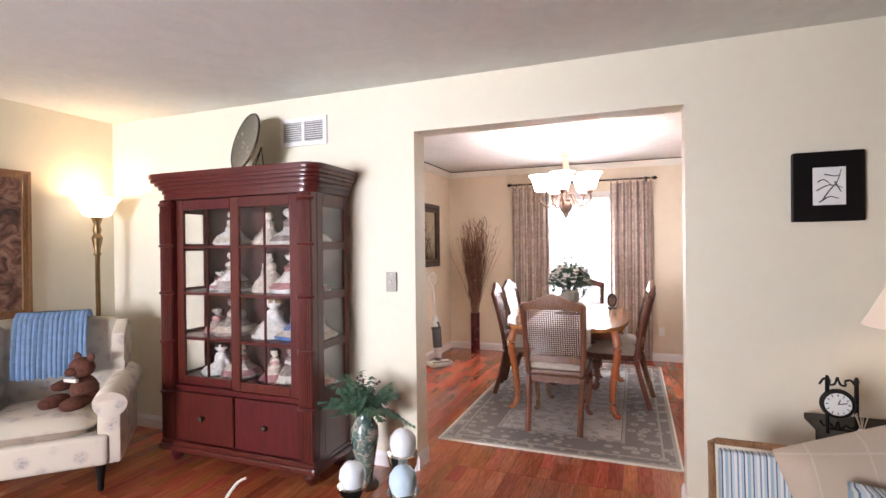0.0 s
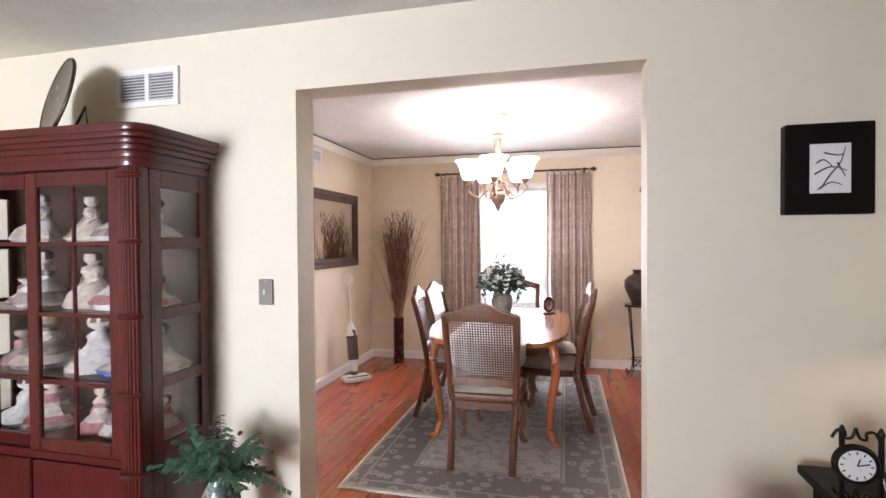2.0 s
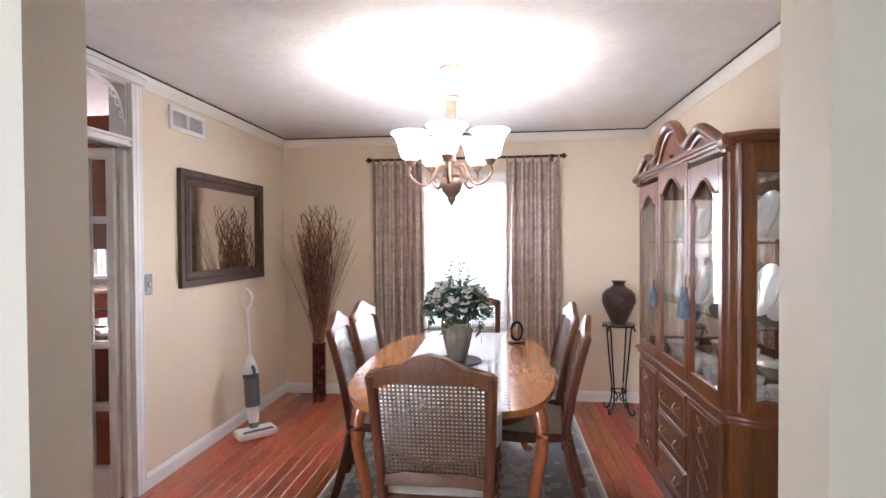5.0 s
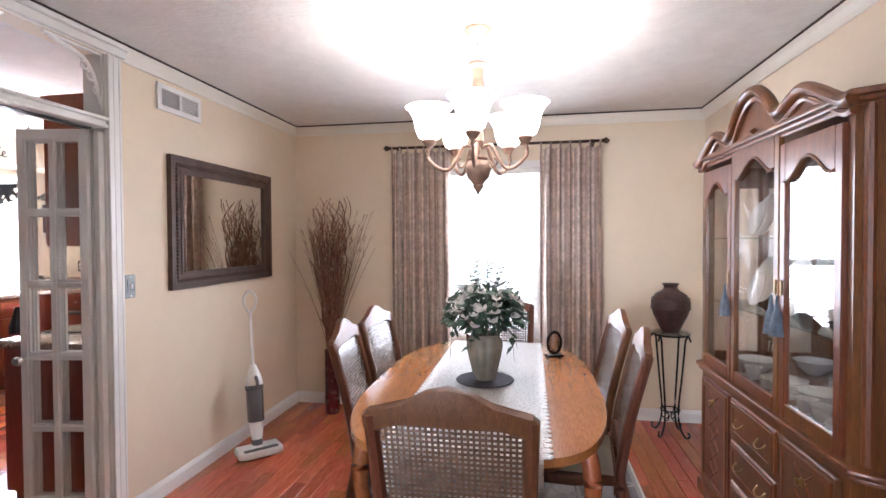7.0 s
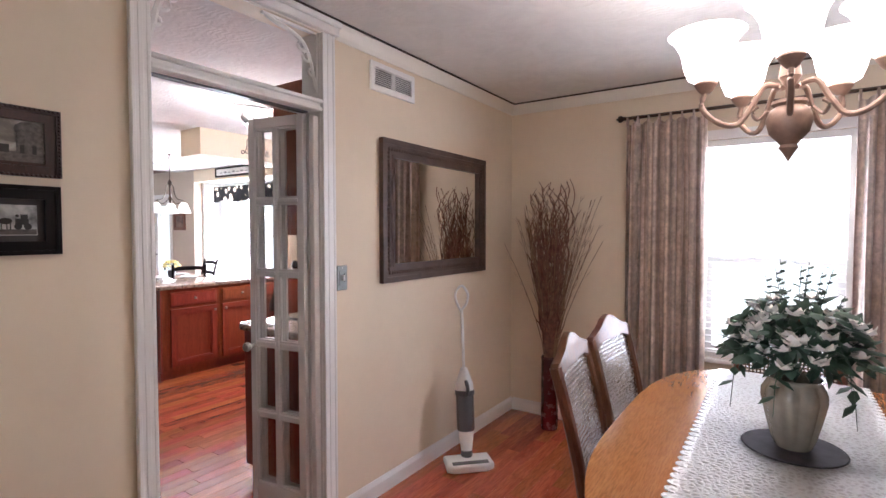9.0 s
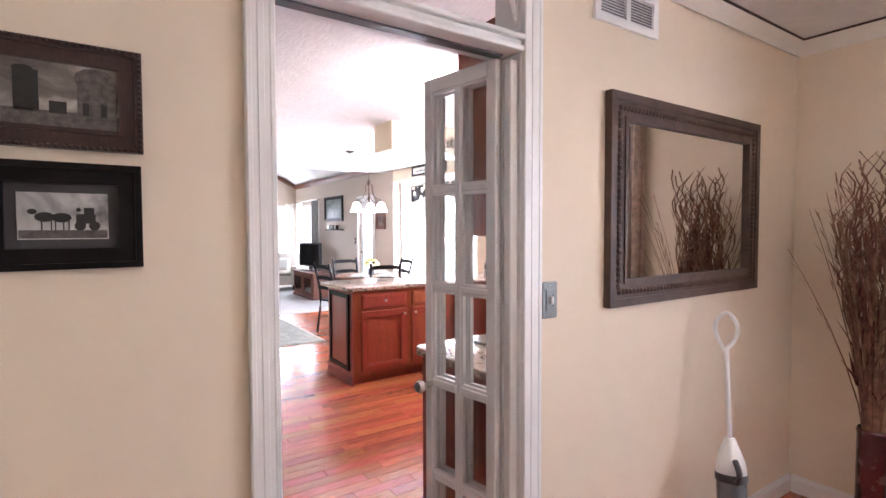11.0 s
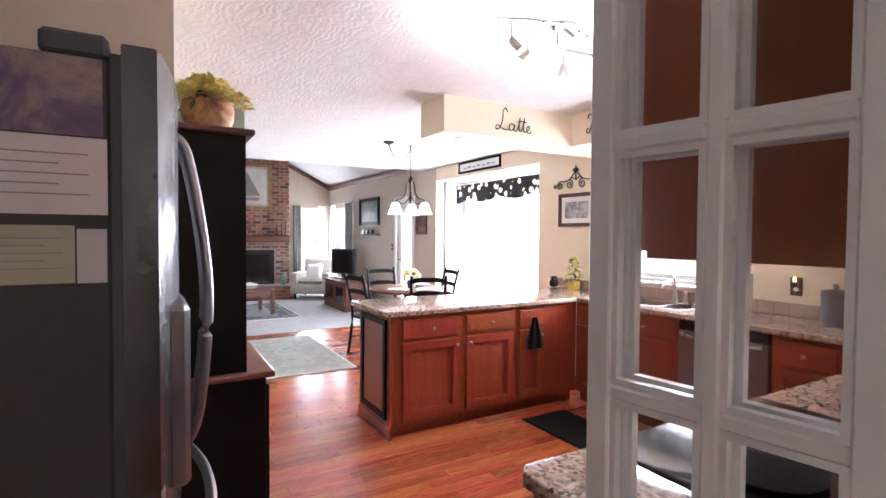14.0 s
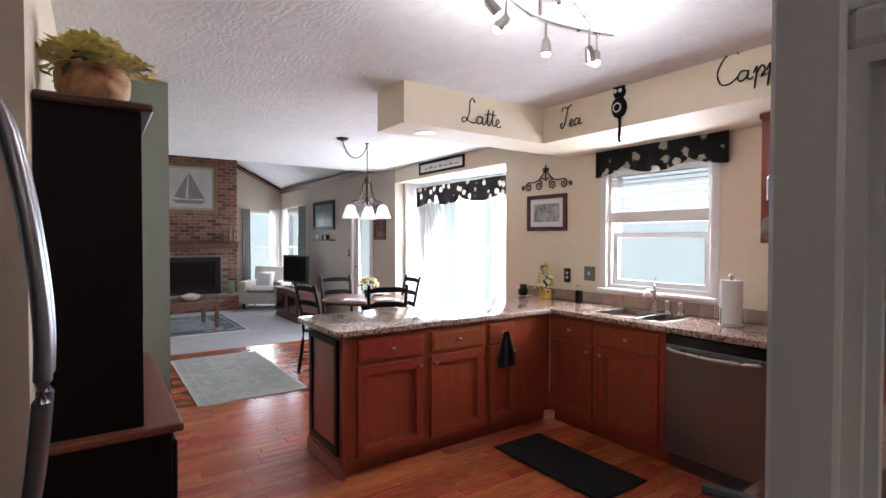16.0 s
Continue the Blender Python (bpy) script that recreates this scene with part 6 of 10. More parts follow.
for side in (-1, 1):
    b = bmesh.new()
    for i in range(41):
        y = -0.84 + 1.68 * i / 40
        fan = [(side * (0.251 + 0.034 * math.sin(k * math.pi / 6)), y - side * 0.021 * math.cos(k * math.pi / 6)) for k in range(7)]
        slab(fan, zt - 0.002, zt + 0.0012, b)
    part("scalloped_edge", b, M_LACE, runner, "scalloped lace border")
TT = RUGZ + 0.752

placemat = solid("round_mat", lathe([(0.0, 0), (0.135, 0), (0.138, 0.003), (0.135, 0.006), (0, 0.006)], 36), mat_plain("pewter_mat", (0.075, 0.07, 0.078), 0.8, 0.0, var=0.2, scale=20, spec=0.15), "round grey mat under the flower vase", "placemat", at=(TX, 6.04, TT + 0.0075))
vase = thing("flower_vase", (TX, 6.04, TT + 0.0138), "ribbed cream vase filled with white and green flowers", "vase")
b = bmesh.new()
seg = 64
rings = []
for r, z in ((0.045, 0), (0.05, 0.006), (0.06, 0.03), (0.075, 0.09), (0.088, 0.15), (0.087, 0.175), (0.074, 0.198), (0.07, 0.206), (0.08, 0.217), (0.072, 0.215), (0.06, 0.19)):
    amp = 0.10 if 0.02 < z < 0.2 else 0.01
    rings.append([b.verts.new((r * (1 + amp * abs(math.sin(9 * math.pi * i / seg)) - amp) * math.cos(2 * math.pi * i / seg), r * (1 + amp * abs(math.sin(9 * math.pi * i / seg)) - amp) * math.sin(2 * math.pi * i / seg), z)) for i in range(seg)])
for a, c in zip(rings, rings[1:]):
    for i in range(seg):
        b.faces.new((a[i], a[(i + 1) % seg], c[(i + 1) % seg], c[i]))
b.faces.new(rings[0][::-1])
part("body", b, mat_plain("cream_glaze", (0.25, 0.225, 0.175), 0.22, var=0.18, scale=14, coat=0.3), vase, smooth=True)
rnd = random.Random(21)
b, bw, bs = bmesh.new(), bmesh.new(), bmesh.new()
for i in range(430):
    a = rnd.uniform(0, 6.283)
    el = math.asin(rnd.uniform(-0.28, 1.0))
    r = rnd.uniform(0.09, 0.178)
    q = Vector((math.cos(a) * math.cos(el) * r, math.sin(a) * math.cos(el) * r, 0.305 + math.sin(el) * r * 0.95))
    m = Matrix.Translation(q) @ Euler((rnd.uniform(-1.0, 1.0), rnd.uniform(-0.6, 0.6), a + rnd.uniform(-1.2, 1.2) - 1.57)).to_matrix().to_4x4()
    leaf_mesh(b, m, rnd.uniform(0.045, 0.075), rnd.uniform(0.022, 0.036), 0.3, 3)
for i in range(85):
    a = rnd.uniform(0, 6.283)
    el = math.asin(rnd.uniform(-0.2, 0.85))
    r = rnd.uniform(0.13, 0.185)
    q = Vector((math.cos(a) * math.cos(el) * r, math.sin(a) * math.cos(el) * r, 0.305 + math.sin(el) * r * 0.95))
    for k in range(5):
        leaf_mesh(bw, Matrix.Translation(q) @ Euler((rnd.uniform(0.1, 0.7), 0, k * 1.257 + a)).to_matrix().to_4x4(), 0.036, 0.030, -0.3, 2)
for i in range(14):
    a = rnd.uniform(0, 6.283)
    sp_ = rnd.uniform(0.02, 0.12)
    hh = rnd.uniform(0.47, 0.58)
    pts = [(math.cos(a) * sp_ * t, math.sin(a) * sp_ * t, 0.2 + (hh - 0.2) * t) for t in (0, 0.5, 1)]
    tube(pts, 0.002, 4, bs, 0.001)
    for k in range(7):
        t = 0.62 + 0.38 * k / 6
        leaf_mesh(bs, Matrix.Translation((math.cos(a) * sp_ * t, math.sin(a) * sp_ * t, 0.2 + (hh - 0.2) * t)) @ Euler((0.5, 0, k * 2.4)).to_matrix().to_4x4(), 0.028, 0.018, 0.1, 2)
for i in range(5):
    a = 0.5 + i * 1.3
    pts = [Vector((math.cos(a) * r, math.sin(a) * r, z)) for r, z in ((0.05, 0.25), (0.12, 0.28), (0.16, 0.22), (0.17, 0.13 - 0.02 * (i % 3)))]
    tube(pts, 0.002, 4, b, 0.001)
    for k in range(8):
        q = pts[min(2, k // 3)].lerp(pts[min(3, k // 3 + 1)], (k % 3) / 3)
        leaf_mesh(b, Matrix.Translation(q) @ Euler((rnd.uniform(-0.9, 0), 0, k * 2.1)).to_matrix().to_4x4(), 0.05, 0.03, 0.3, 2)
part("leaves", b, M_FERN2, vase, "dark green silk leaves")
part("blossoms", bw, mat_plain("white_petal", (0.76, 0.72, 0.66), 0.7, var=0.15, scale=30, bumps=0), vase, "cream white blossoms")
part("upright_sprig", bs, M_FERN2, vase, "thin upright sprigs")
om = thing("table_mirror", (-0.495, 6.60, TT + 0.001), "small round tabletop mirror on a dark stand", "mirror", rz=25)
part("base", box(-0.05, -0.03, 0, 0.05, 0.03, 0.012, 0.004), M_BLACKWOOD, om)
ring = [(0.042 * math.cos(a * math.pi / 14), 0, 0.08 + 0.06 * math.sin(a * math.pi / 14)) for a in range(28)]
part("rim", tube(ring, 0.009, 8, closed=True), M_BLACKWOOD, om, smooth=True)
part("mirror_glass", upright([(x, z) for x, _, z in ring], -0.003, 0.003), bpy.data.materials["mirror_silver"], om)
part("prop", tube([(0, 0.03, 0.01), (0, 0.008, 0.08)], 0.004, 6), M_BLACKWOOD, om)

# cane-backed chair
M_CANE = mat_plain("woven_cane", (0.12, 0.072, 0.043), 0.26, var=0.25, scale=30, coat=0.9)
M_SEAT = mat_plain("cream_seat_fabric", (0.52, 0.47, 0.40), 0.85, var=0.1, scale=20, bumps=0.3, bscale=200)


def dining_chair(at, rz, label, arms=False):
    c = thing("dining_chair", at, label, "chair", "chairs round the dining table", rz=rz)
    # the chair faces +y; its back stands near y = 0
    lean = pose(0, 0.0, 0.44, 9)
    bm_seat = slab([(-0.20, 0.02), (0.20, 0.02), (0.235, 0.20), (0.245, 0.40), (0.20, 0.45), (-0.20, 0.45), (-0.245, 0.40), (-0.235, 0.20)], 0.40, 0.445, None, 0.012, 2)
    part("seat_frame", bm_seat, M_CHAIR, c, smooth=True)
    part("seat", moved(pillow(0.44, 0.40, 0.07), pose(0, 0.235, 0.455)), M_SEAT, c, "cream padded seat", smooth=True)
    part("seat_apron", upright([(-0.21, 0.40), (-0.19, 0.36), (-0.08, 0.345), (0, 0.36), (0.08, 0.345), (0.19, 0.36), (0.21, 0.40)], 0.015, 0.035), M_CHAIR, c)
    part("seat_apron", upright([(-0.21, 0.40), (-0.19, 0.36), (-0.08, 0.34), (0, 0.355), (0.08, 0.34), (0.19, 0.36), (0.21, 0.40)], 0.415, 0.435), M_CHAIR, c)
    # back posts run down into raked rear legs
    for s in (-1, 1):
        pts = smooth_path([(s * 0.19, -0.09, 0.0), (s * 0.192, -0.045, 0.15), (s * 0.20, 0.0, 0.34), (s * 0.205, 0.01, 0.46), (s * 0.215, -0.03, 0.70), (s * 0.222, -0.095, 0.955)], 4)
        part("back_leg", tube(pts, 0.023, 8, r1=0.021), M_CHAIR, c, smooth=True)
        pts = smooth_path([(s * 0.205, 0.405, 0.40), (s * 0.222, 0.425, 0.33), (s * 0.215, 0.42, 0.20), (s * 0.20, 0.405, 0.08), (s * 0.21, 0.42, 0.022), (s * 0.22, 0.435, 0.01)], 4)
        lg = part("front_leg", tube(pts, 0.027, 8, r1=0.015), M_CHAIR, c, smooth=True)
        part("foot", lathe([(0.016, 0), (0.024, 0.006), (0.022, 0.018), (0.012, 0.026)], 8, (s * 0.222, 0.437, 0)), M_CHAIR, lg, smooth=True)
    y_at = lambda z: 0.012 - 0.107 * max(0, (z - 0.46) / 0.5) ** 1.25
    top_out = [(-0.24, 0.915), (-0.243, 0.95), (-0.225, 0.968), (-0.17, 0.972), (-0.12, 0.992), (-0.06, 1.026), (0, 1.04), (0.06, 1.026), (0.12, 0.992), (0.17, 0.972), (0.225, 0.968), (0.243, 0.95), (0.24, 0.915), (0.20, 0.905), (0.14, 0.935), (0.08, 0.93), (0, 0.925), (-0.08, 0.93), (-0.14, 0.935), (-0.20, 0.905)]
    part("crest_rail", moved(upright(top_out, -0.016, 0.016, None, 0.006), pose(0, y_at(0.96), 0.0, 0) @ Matrix.Translation((0, 0, 0.96)) @ pose(0, 0, 0, 12) @ Matrix.Translation((0, 0, -0.96))), M_CHAIR, c, "carved arched crest rail", smooth=True)
    low = [(-0.20, 0.545), (-0.10, 0.565), (0, 0.555), (0.10, 0.565), (0.20, 0.545), (0.20, 0.50), (0.10, 0.515), (0, 0.505), (-0.10, 0.515), (-0.20, 0.50)]
    part("lower_rail", upright(low, -0.014 + y_at(0.53), 0.014 + y_at(0.53), None, 0.005), M_CHAIR, c, smooth=True)
    # woven cane: crossing strands over an open grid
    cane = bmesh.new()
    z0, z1, hw = 0.555, 0.935, 0.198
    verts, faces = [], []

    def strand(p, q, w):
        p, q = Vector(p), Vector(q)
        side = (q - p).cross(Vector((0, 1, 0))).normalized() * w
        n0 = len(verts)
        for o in (p - side, p + side, q + side, q - side):
            verts.append((o.x, o.y - 0.0012, o.z))
        for o in (p - side, p + side, q + side, q - side):
            verts.append((o.x, o.y + 0.0012, o.z))
        for f in ((0, 1, 2, 3), (7, 6, 5, 4), (0, 4, 5, 1), (2, 6, 7, 3), (1, 5, 6, 2), (3, 7, 4, 0)):
            faces.append([n0 + k for k in f])
    nx, nz = 24, 24
    for i in range(nx + 1):
        x = -hw + 2 * hw * i / nx
        zs = [z0 + (z1 - z0) * j / 4 for j in range(5)]
        for za, zb in zip(zs, zs[1:]):
            strand((x, y_at(za), za), (x, y_at(zb), zb), 0.0036)
    for j in range(nz + 1):
        z = z0 + (z1 - z0) * j / nz
        strand((-hw, y_at(z) + 0.001, z), (hw, y_at(z) + 0.001, z), 0.0036)
    me = bpy.data.meshes.new("cane_panel")
    me.from_pydata(verts, [], faces)
    me.materials.append(M_CANE)
    ob = new("cane_panel", me)
    ob.parent = c
    ob["label"] = "open woven cane back"
    return c


CH1 = dining_chair((TX - 0.005, 5.085, RUGZ), 0, "brown wooden dining chair with woven cane back at the table's end")
near_side = dining_chair((-1.455, 6.05, RUGZ), -84, "brown wooden dining chair with woven cane back beside the table")
for x, y, r in ((-1.45, 6.53, -94), (-0.235, 6.01, 84), (-0.235, 6.58, 92)):
    copy_thing(near_side, pose(x, y, RUGZ, 0, 0, r))
far_chair = copy_thing(CH1, pose(TX, 7.18, RUGZ, 0, 0, 180))
tagged(far_chair, "brown wooden cane-backed dining chair by the window")

# chandelier
chand = thing("chandelier", (-0.875, 6.05, CEIL - 0.012), "five-light chandelier with lit frosted glass bell shades", "chandelier")
M_CHAND = mat_plain("weathered_champagne_metal", (0.22, 0.138, 0.098), 0.5, 0.3, var=0.3, scale=20)
M_SHADE = mat_emit("lit_frosted_shade", (1.0, 0.90, 0.78), 11.0)
part("canopy", lathe([(0.0, 0.014), (0.065, 0.014), (0.066, 0.0), (0.05, -0.02), (0.02, -0.032), (0.008, -0.04)], 24), M_CHAND, chand, smooth=True)
for k in range(5):
    z = -0.05 - k * 0.021
    ring = [(0.006 * math.cos(a), 0, z + 0.014 * math.sin(a)) for a in (i * math.pi / 5 for i in range(10))]
    part("chain_link", moved(tube(ring, 0.0022, 5, closed=True), pose(0, 0, 0, 0, 0, 90 * (k % 2))), M_CHAND, chand)
part("column", lathe([(0.01, -0.145), (0.045, -0.15), (0.05, -0.165), (0.03, -0.18), (0.026, -0.22), (0.03, -0.30), (0.036, -0.36), (0.02, -0.38), (0.022, -0.46), (0.03, -0.52), (0.012, -0.55), (0.012, -0.585)], 18), M_CHAND, chand, smooth=True)
part("urn_body", lathe([(0.012, -0.585), (0.046, -0.592), (0.048, -0.602), (0.04, -0.61), (0.054, -0.625), (0.062, -0.65), (0.052, -0.69), (0.03, -0.715), (0.022, -0.725), (0.026, -0.735), (0.012, -0.755), (0.002, -0.775)], 22), M_CHAND, chand, "ribbed urn with pointed finial", smooth=True)
for k in range(5):
    a = radians(-90 + 72 * k)
    ca, sa = math.cos(a), math.sin(a)
    R = 0.232
    arm = part("arm", tube(smooth_path([(r * ca, r * sa, z) for r, z in ((0.03, -0.545), (0.07, -0.545), (0.10, -0.60), (0.14, -0.655), (0.19, -0.65), (R + 0.01, -0.60), (R, -0.545))], 5), 0.0085, 8), M_CHAND, chand, smooth=True)
    part("scroll", tube(smooth_path([(r * ca, r * sa, z) for r, z in ((0.06, -0.62), (0.085, -0.645), (0.10, -0.62), (0.085, -0.605))], 4), 0.006, 6), M_CHAND, arm, smooth=True)
    part("cup", lathe([(0.012, -0.555), (0.022, -0.545), (0.034, -0.525), (0.03, -0.515)], 14, (R * ca, R * sa, 0)), M_CHAND, arm, smooth=True)
    part("shade", lathe([(0.03, -0.518), (0.052, -0.505), (0.065, -0.47), (0.075, -0.42), (0.094, -0.385), (0.112, -0.368), (0.108, -0.365), (0.089, -0.383), (0.070, -0.42), (0.060, -0.47), (0.03, -0.505)], 26, (R * ca, R * sa, 0), cap=False), M_SHADE, arm, "frosted glass bell shade, lit", smooth=True)
    bulb("lamp_bulb_chandelier", (-0.875 + R * ca, 6.05 + R * sa, CEIL - 0.012 - 0.445), 4.0, (1.0, 0.88, 0.74), 0.035)

# oak china hutch
HY0, HY1 = 5.318, 6.762
hutch = thing("china_hutch", (0.69, (HY0 + HY1) / 2, 0), "golden oak china hutch with scrolled pediment and glass doors", "hutch", rz=-90)
# local frame: x runs from the far end (-) to the near end (+)... facing -y; depth grows towards +y = 0 at the wall
hl, HD = (HY1 - HY0) / 2, 0.355


def build_hutch():
    c = hutch
    cb = 0.058
    def plan(ext, y0):
        return [(-hl - ext, 0), (-hl - ext, y0 + cb), (-hl + cb - ext, y0 - ext), (hl - cb + ext, y0 - ext), (hl + ext, y0 + cb), (hl + ext, 0)]
    b = slab(plan(0.02, -HD), 0.0, 0.075, None, 0.008)
    part("plinth", b, M_OAK, c)
    part("base_body", slab(plan(0.0, -HD), 0.075, 0.70), M_OAK, c)
    b = slab(plan(0.015, -HD), 0.70, 0.722, None, 0.006)
    slab(plan(0.028, -HD), 0.720, 0.745, b, 0.009)
    part("waist_moulding", b, M_OAK, c, smooth=True)
    f = -HD - 0.001
    # lower doors and drawers
    for x0, x1 in ((-hl + 0.10, -0.245), (0.245, hl - 0.10)):
        d = part("cabinet_door", box(x0, f - 0.016, 0.10, x1, f, 0.68, 0.005), M_CHAIR, c)
        part("raised_panel", ring_panel(rect(x0 + 0.02, 0.12, x1 - 0.02, 0.66), rect(x0 + 0.045, 0.145, x1 - 0.045, 0.635), f - 0.023, f - 0.014), M_OAK, d)
        b = bmesh.new()
        xm = (x0 + x1) / 2
        for k in range(5):
            z = 0.20 + k * 0.095
            tube([(xm - 0.06, f - 0.018, z - 0.045), (xm + 0.06, f - 0.018, z + 0.045)], 0.005, 5, b)
            tube([(xm + 0.06, f - 0.018, z - 0.045), (xm - 0.06, f - 0.018, z + 0.045)], 0.005, 5, b)
        part("lattice", b, M_OAK, d, "carved lattice overlay")
        part("pull", moved(lathe([(0.012, 0), (0.018, 0.006), (0.008, 0.012), (0.016, 0.024), (0.004, 0.03)], 10), pose(xm, f - 0.016, 0.58, 90)), M_BRASS, d, "antique brass pull", smooth=True)
    for z0, z1 in ((0.49, 0.68), (0.295, 0.475), (0.10, 0.28)):
        d = part("drawer", box(-0.225, f - 0.016, z0, 0.225, f, z1, 0.008), M_OAK, c)
        part("raised_panel", ring_panel(rect(-0.205, z0 + 0.018, 0.205, z1 - 0.018), rect(-0.18, z0 + 0.04, 0.18, z1 - 0.04), f - 0.022, f - 0.014), M_OAK, d)
        for x in (-0.11, 0.11):
            part("bail_pull", tube(smooth_path([(x - 0.035, f - 0.016, (z0 + z1) / 2 + 0.008), (x - 0.03, f - 0.034, (z0 + z1) / 2 - 0.012), (x, f - 0.04, (z0 + z1) / 2 - 0.02), (x + 0.03, f - 0.034, (z0 + z1) / 2 - 0.012), (x + 0.035, f - 0.016, (z0 + z1) / 2 + 0.008)], 4), 0.004, 6), M_BRASS, d, "antique brass bail pull", smooth=True)
    # upper part
    part("back_panel", box(-hl + 0.01, -0.02, 0.745, hl - 0.01, -0.006, 1.86), mat_wood("hutch_back", (0.10, 0.04, 0.015), (0.2, 0.09, 0.035), 0.4, 0.1), c)
    part("mirror_back", box(-hl + 0.03, -0.026, 0.76, hl - 0.03, -0.021, 1.80), bpy.data.materials["mirror_silver"], c, "mirrored back")
    for s in (-1, 1):
        cor = [(s * hl, -HD + cb), (s * (hl - cb), -HD), (s * (hl - cb - 0.028), -HD), (s * (hl - cb - 0.028), -HD + 0.02), (s * (hl - 0.02), -HD + cb + 0.012), (s * hl, -HD + cb + 0.02)]
        part("corner_post", slab(cor if s > 0 else cor[::-1], 0.745, 1.86), M_OAK, c)
        part("corner_reeds", tube([(s * (hl - cb / 2), -HD + cb / 2 - 0.004, 0.76), (s * (hl - cb / 2), -HD + cb / 2 - 0.004, 1.84)], 0.016, 8), M_OAK, c, smooth=True)
        x0, x1 = (hl - 0.02, hl) if s > 0 else (-hl, -hl + 0.02)
        sd = part("side_frame", box(x0, -0.05, 0.745, x1, 0, 1.86, 0.002), M_OAK, c)
        part("rail", box(x0, -HD + cb + 0.02, 0.745, x1, -0.05, 0.80, 0.002), M_OAK, sd)
        part("rail", box(x0, -HD + cb + 0.02, 1.72, x1, -0.05, 1.86, 0.002), M_OAK, sd)
        part("pane", box(s * (hl - 0.011) - 0.0015, -HD + cb + 0.02, 0.80, s * (hl - 0.011) + 0.0015, -0.05, 1.72), M_GLASS, sd)
    for z in (1.09, 1.44):
        part("glass_shelf", box(-hl + 0.025, -HD + 0.06, z - 0.004, hl - 0.025, -0.03, z + 0.004), mat_glass("shelf_glass", (0.8, 0.9, 0.87)), c)
    # glazed doors with shaped heads
    xs = (-hl + 0.087, -0.235, 0.235, hl - 0.087)
    for k in range(3):
        x0, x1 = xs[k] + 0.003, xs[k + 1] - 0.003
        w = x1 - x0
        st = 0.042
        topz = 1.80 if k in (0, 2) else 1.86
        gz = topz - 0.065
        d = part("glass_door", box(x0, f - 0.014, 0.75, x0 + st, f + 0.008, topz, 0.004), M_OAK, c)
        part("stile", box(x1 - st, f - 0.014, 0.75, x1, f + 0.008, topz, 0.004), M_OAK, d)
        part("rail", box(x0 + st, f - 0.014, 0.75, x1 - st, f + 0.008, 0.81, 0.004), M_OAK, d)
        a0, a1 = x0 + st, x1 - st
        n = 12
        arch = [(a0 + (a1 - a0) * i / n, gz - 0.075 + 0.075 * (0.5 - 0.5 * math.cos(2 * math.pi * min(1, max(0, (i / n - 0.08) / 0.84)))) ** 0.8) for i in range(n + 1)]
        part("head_rail", upright([(a0, topz)] + arch + [(a1, topz)], f - 0.014, f + 0.008), M_OAK, d)
        part("head_moulding", tube([(x, f - 0.015, z - 0.004) for x, z in arch], 0.007, 6), M_CHAIR, d, smooth=True)
        part("pane", box(a0, f - 0.004, 0.81, a1, f - 0.001, gz), M_GLASS, d)
        if k in (0, 1, 2):
            xk = x1 - st / 2 if k < 2 else x0 + st / 2
            kn = part("key_plate", box(xk - 0.008, f - 0.019, 1.22, xk + 0.008, f - 0.014, 1.28, 0.002), M_BRASS, d, "brass key plate")
            tas = lathe([(0.004, 0.0), (0.006, -0.03), (0.010, -0.045), (0.009, -0.055), (0.018, -0.075), (0.027, -0.155)], 10, (xk, f - 0.03, 1.22))
            part("tassel", tas, mat_plain("grey_blue_tassel", (0.12, 0.15, 0.19), 0.8, var=0.3, scale=40, bumps=0.6, bscale=300), kn, "grey-blue silk key tassel", smooth=True)
    # cornice: flat over the ends, waved over the middle
    half = [(0.0, 2.085), (0.07, 2.07), (0.15, 2.015), (0.215, 1.945), (0.275, 1.935), (0.35, 1.962), (0.42, 1.977), (0.51, 1.942), (0.60, 1.895), (0.66, 1.868), (0.70, 1.868)]
    half = [(u, z - 0.028) for u, z in smooth_path(half, 4)]
    top = [(-u, z) for u, z in half[:0:-1]] + half
    part("pediment", upright([(-0.66, 1.83), (0.66, 1.83)] + [(x * 0.955, z) for x, z in top[::-1]], -HD - 0.006, -HD + 0.02), M_OAK, c)
    b = tube([(x, -HD - 0.022, z + 0.018) for x, z in top], 0.026, 10, flat=0.85)
    part("cornice_moulding", b, M_OAK, c, "waved scroll cornice moulding", smooth=True)
    part("cornice_moulding", tube([(x * 0.975, -HD - 0.012, z - 0.016) for x, z in top], 0.014, 8), M_OAK, c, smooth=True)
    b = slab(plan(0.010, -HD), 1.832, 1.848, None, 0.005)
    slab(plan(0.026, -HD), 1.846, 1.866, b, 0.007)
    slab(plan(0.036, -HD), 1.864, 1.884, b, 0.005)
    part("top_board", b, M_OAK, c, "stepped flat cornice")
    orn = bmesh.new()
    for s in (-1, 1):
        for k in range(5):
            leaf_mesh(orn, pose(s * 0.01, -HD - 0.01, 1.90, 80, 0, 0) @ pose(0, 0, 0, 0, 0, s * (20 + k * 28)), 0.09 - 0.008 * k, 0.03, 0.1, 3)
    lathe([(0.004, -0.012), (0.018, 0), (0.004, 0.012)], 10, (0, -HD - 0.012, 1.905), orn)
    bmesh.ops.solidify(orn, geom=orn.faces[:], thickness=0.004)
    part("carving", orn, M_OAK, c, "carved leaf ornament")


build_hutch()


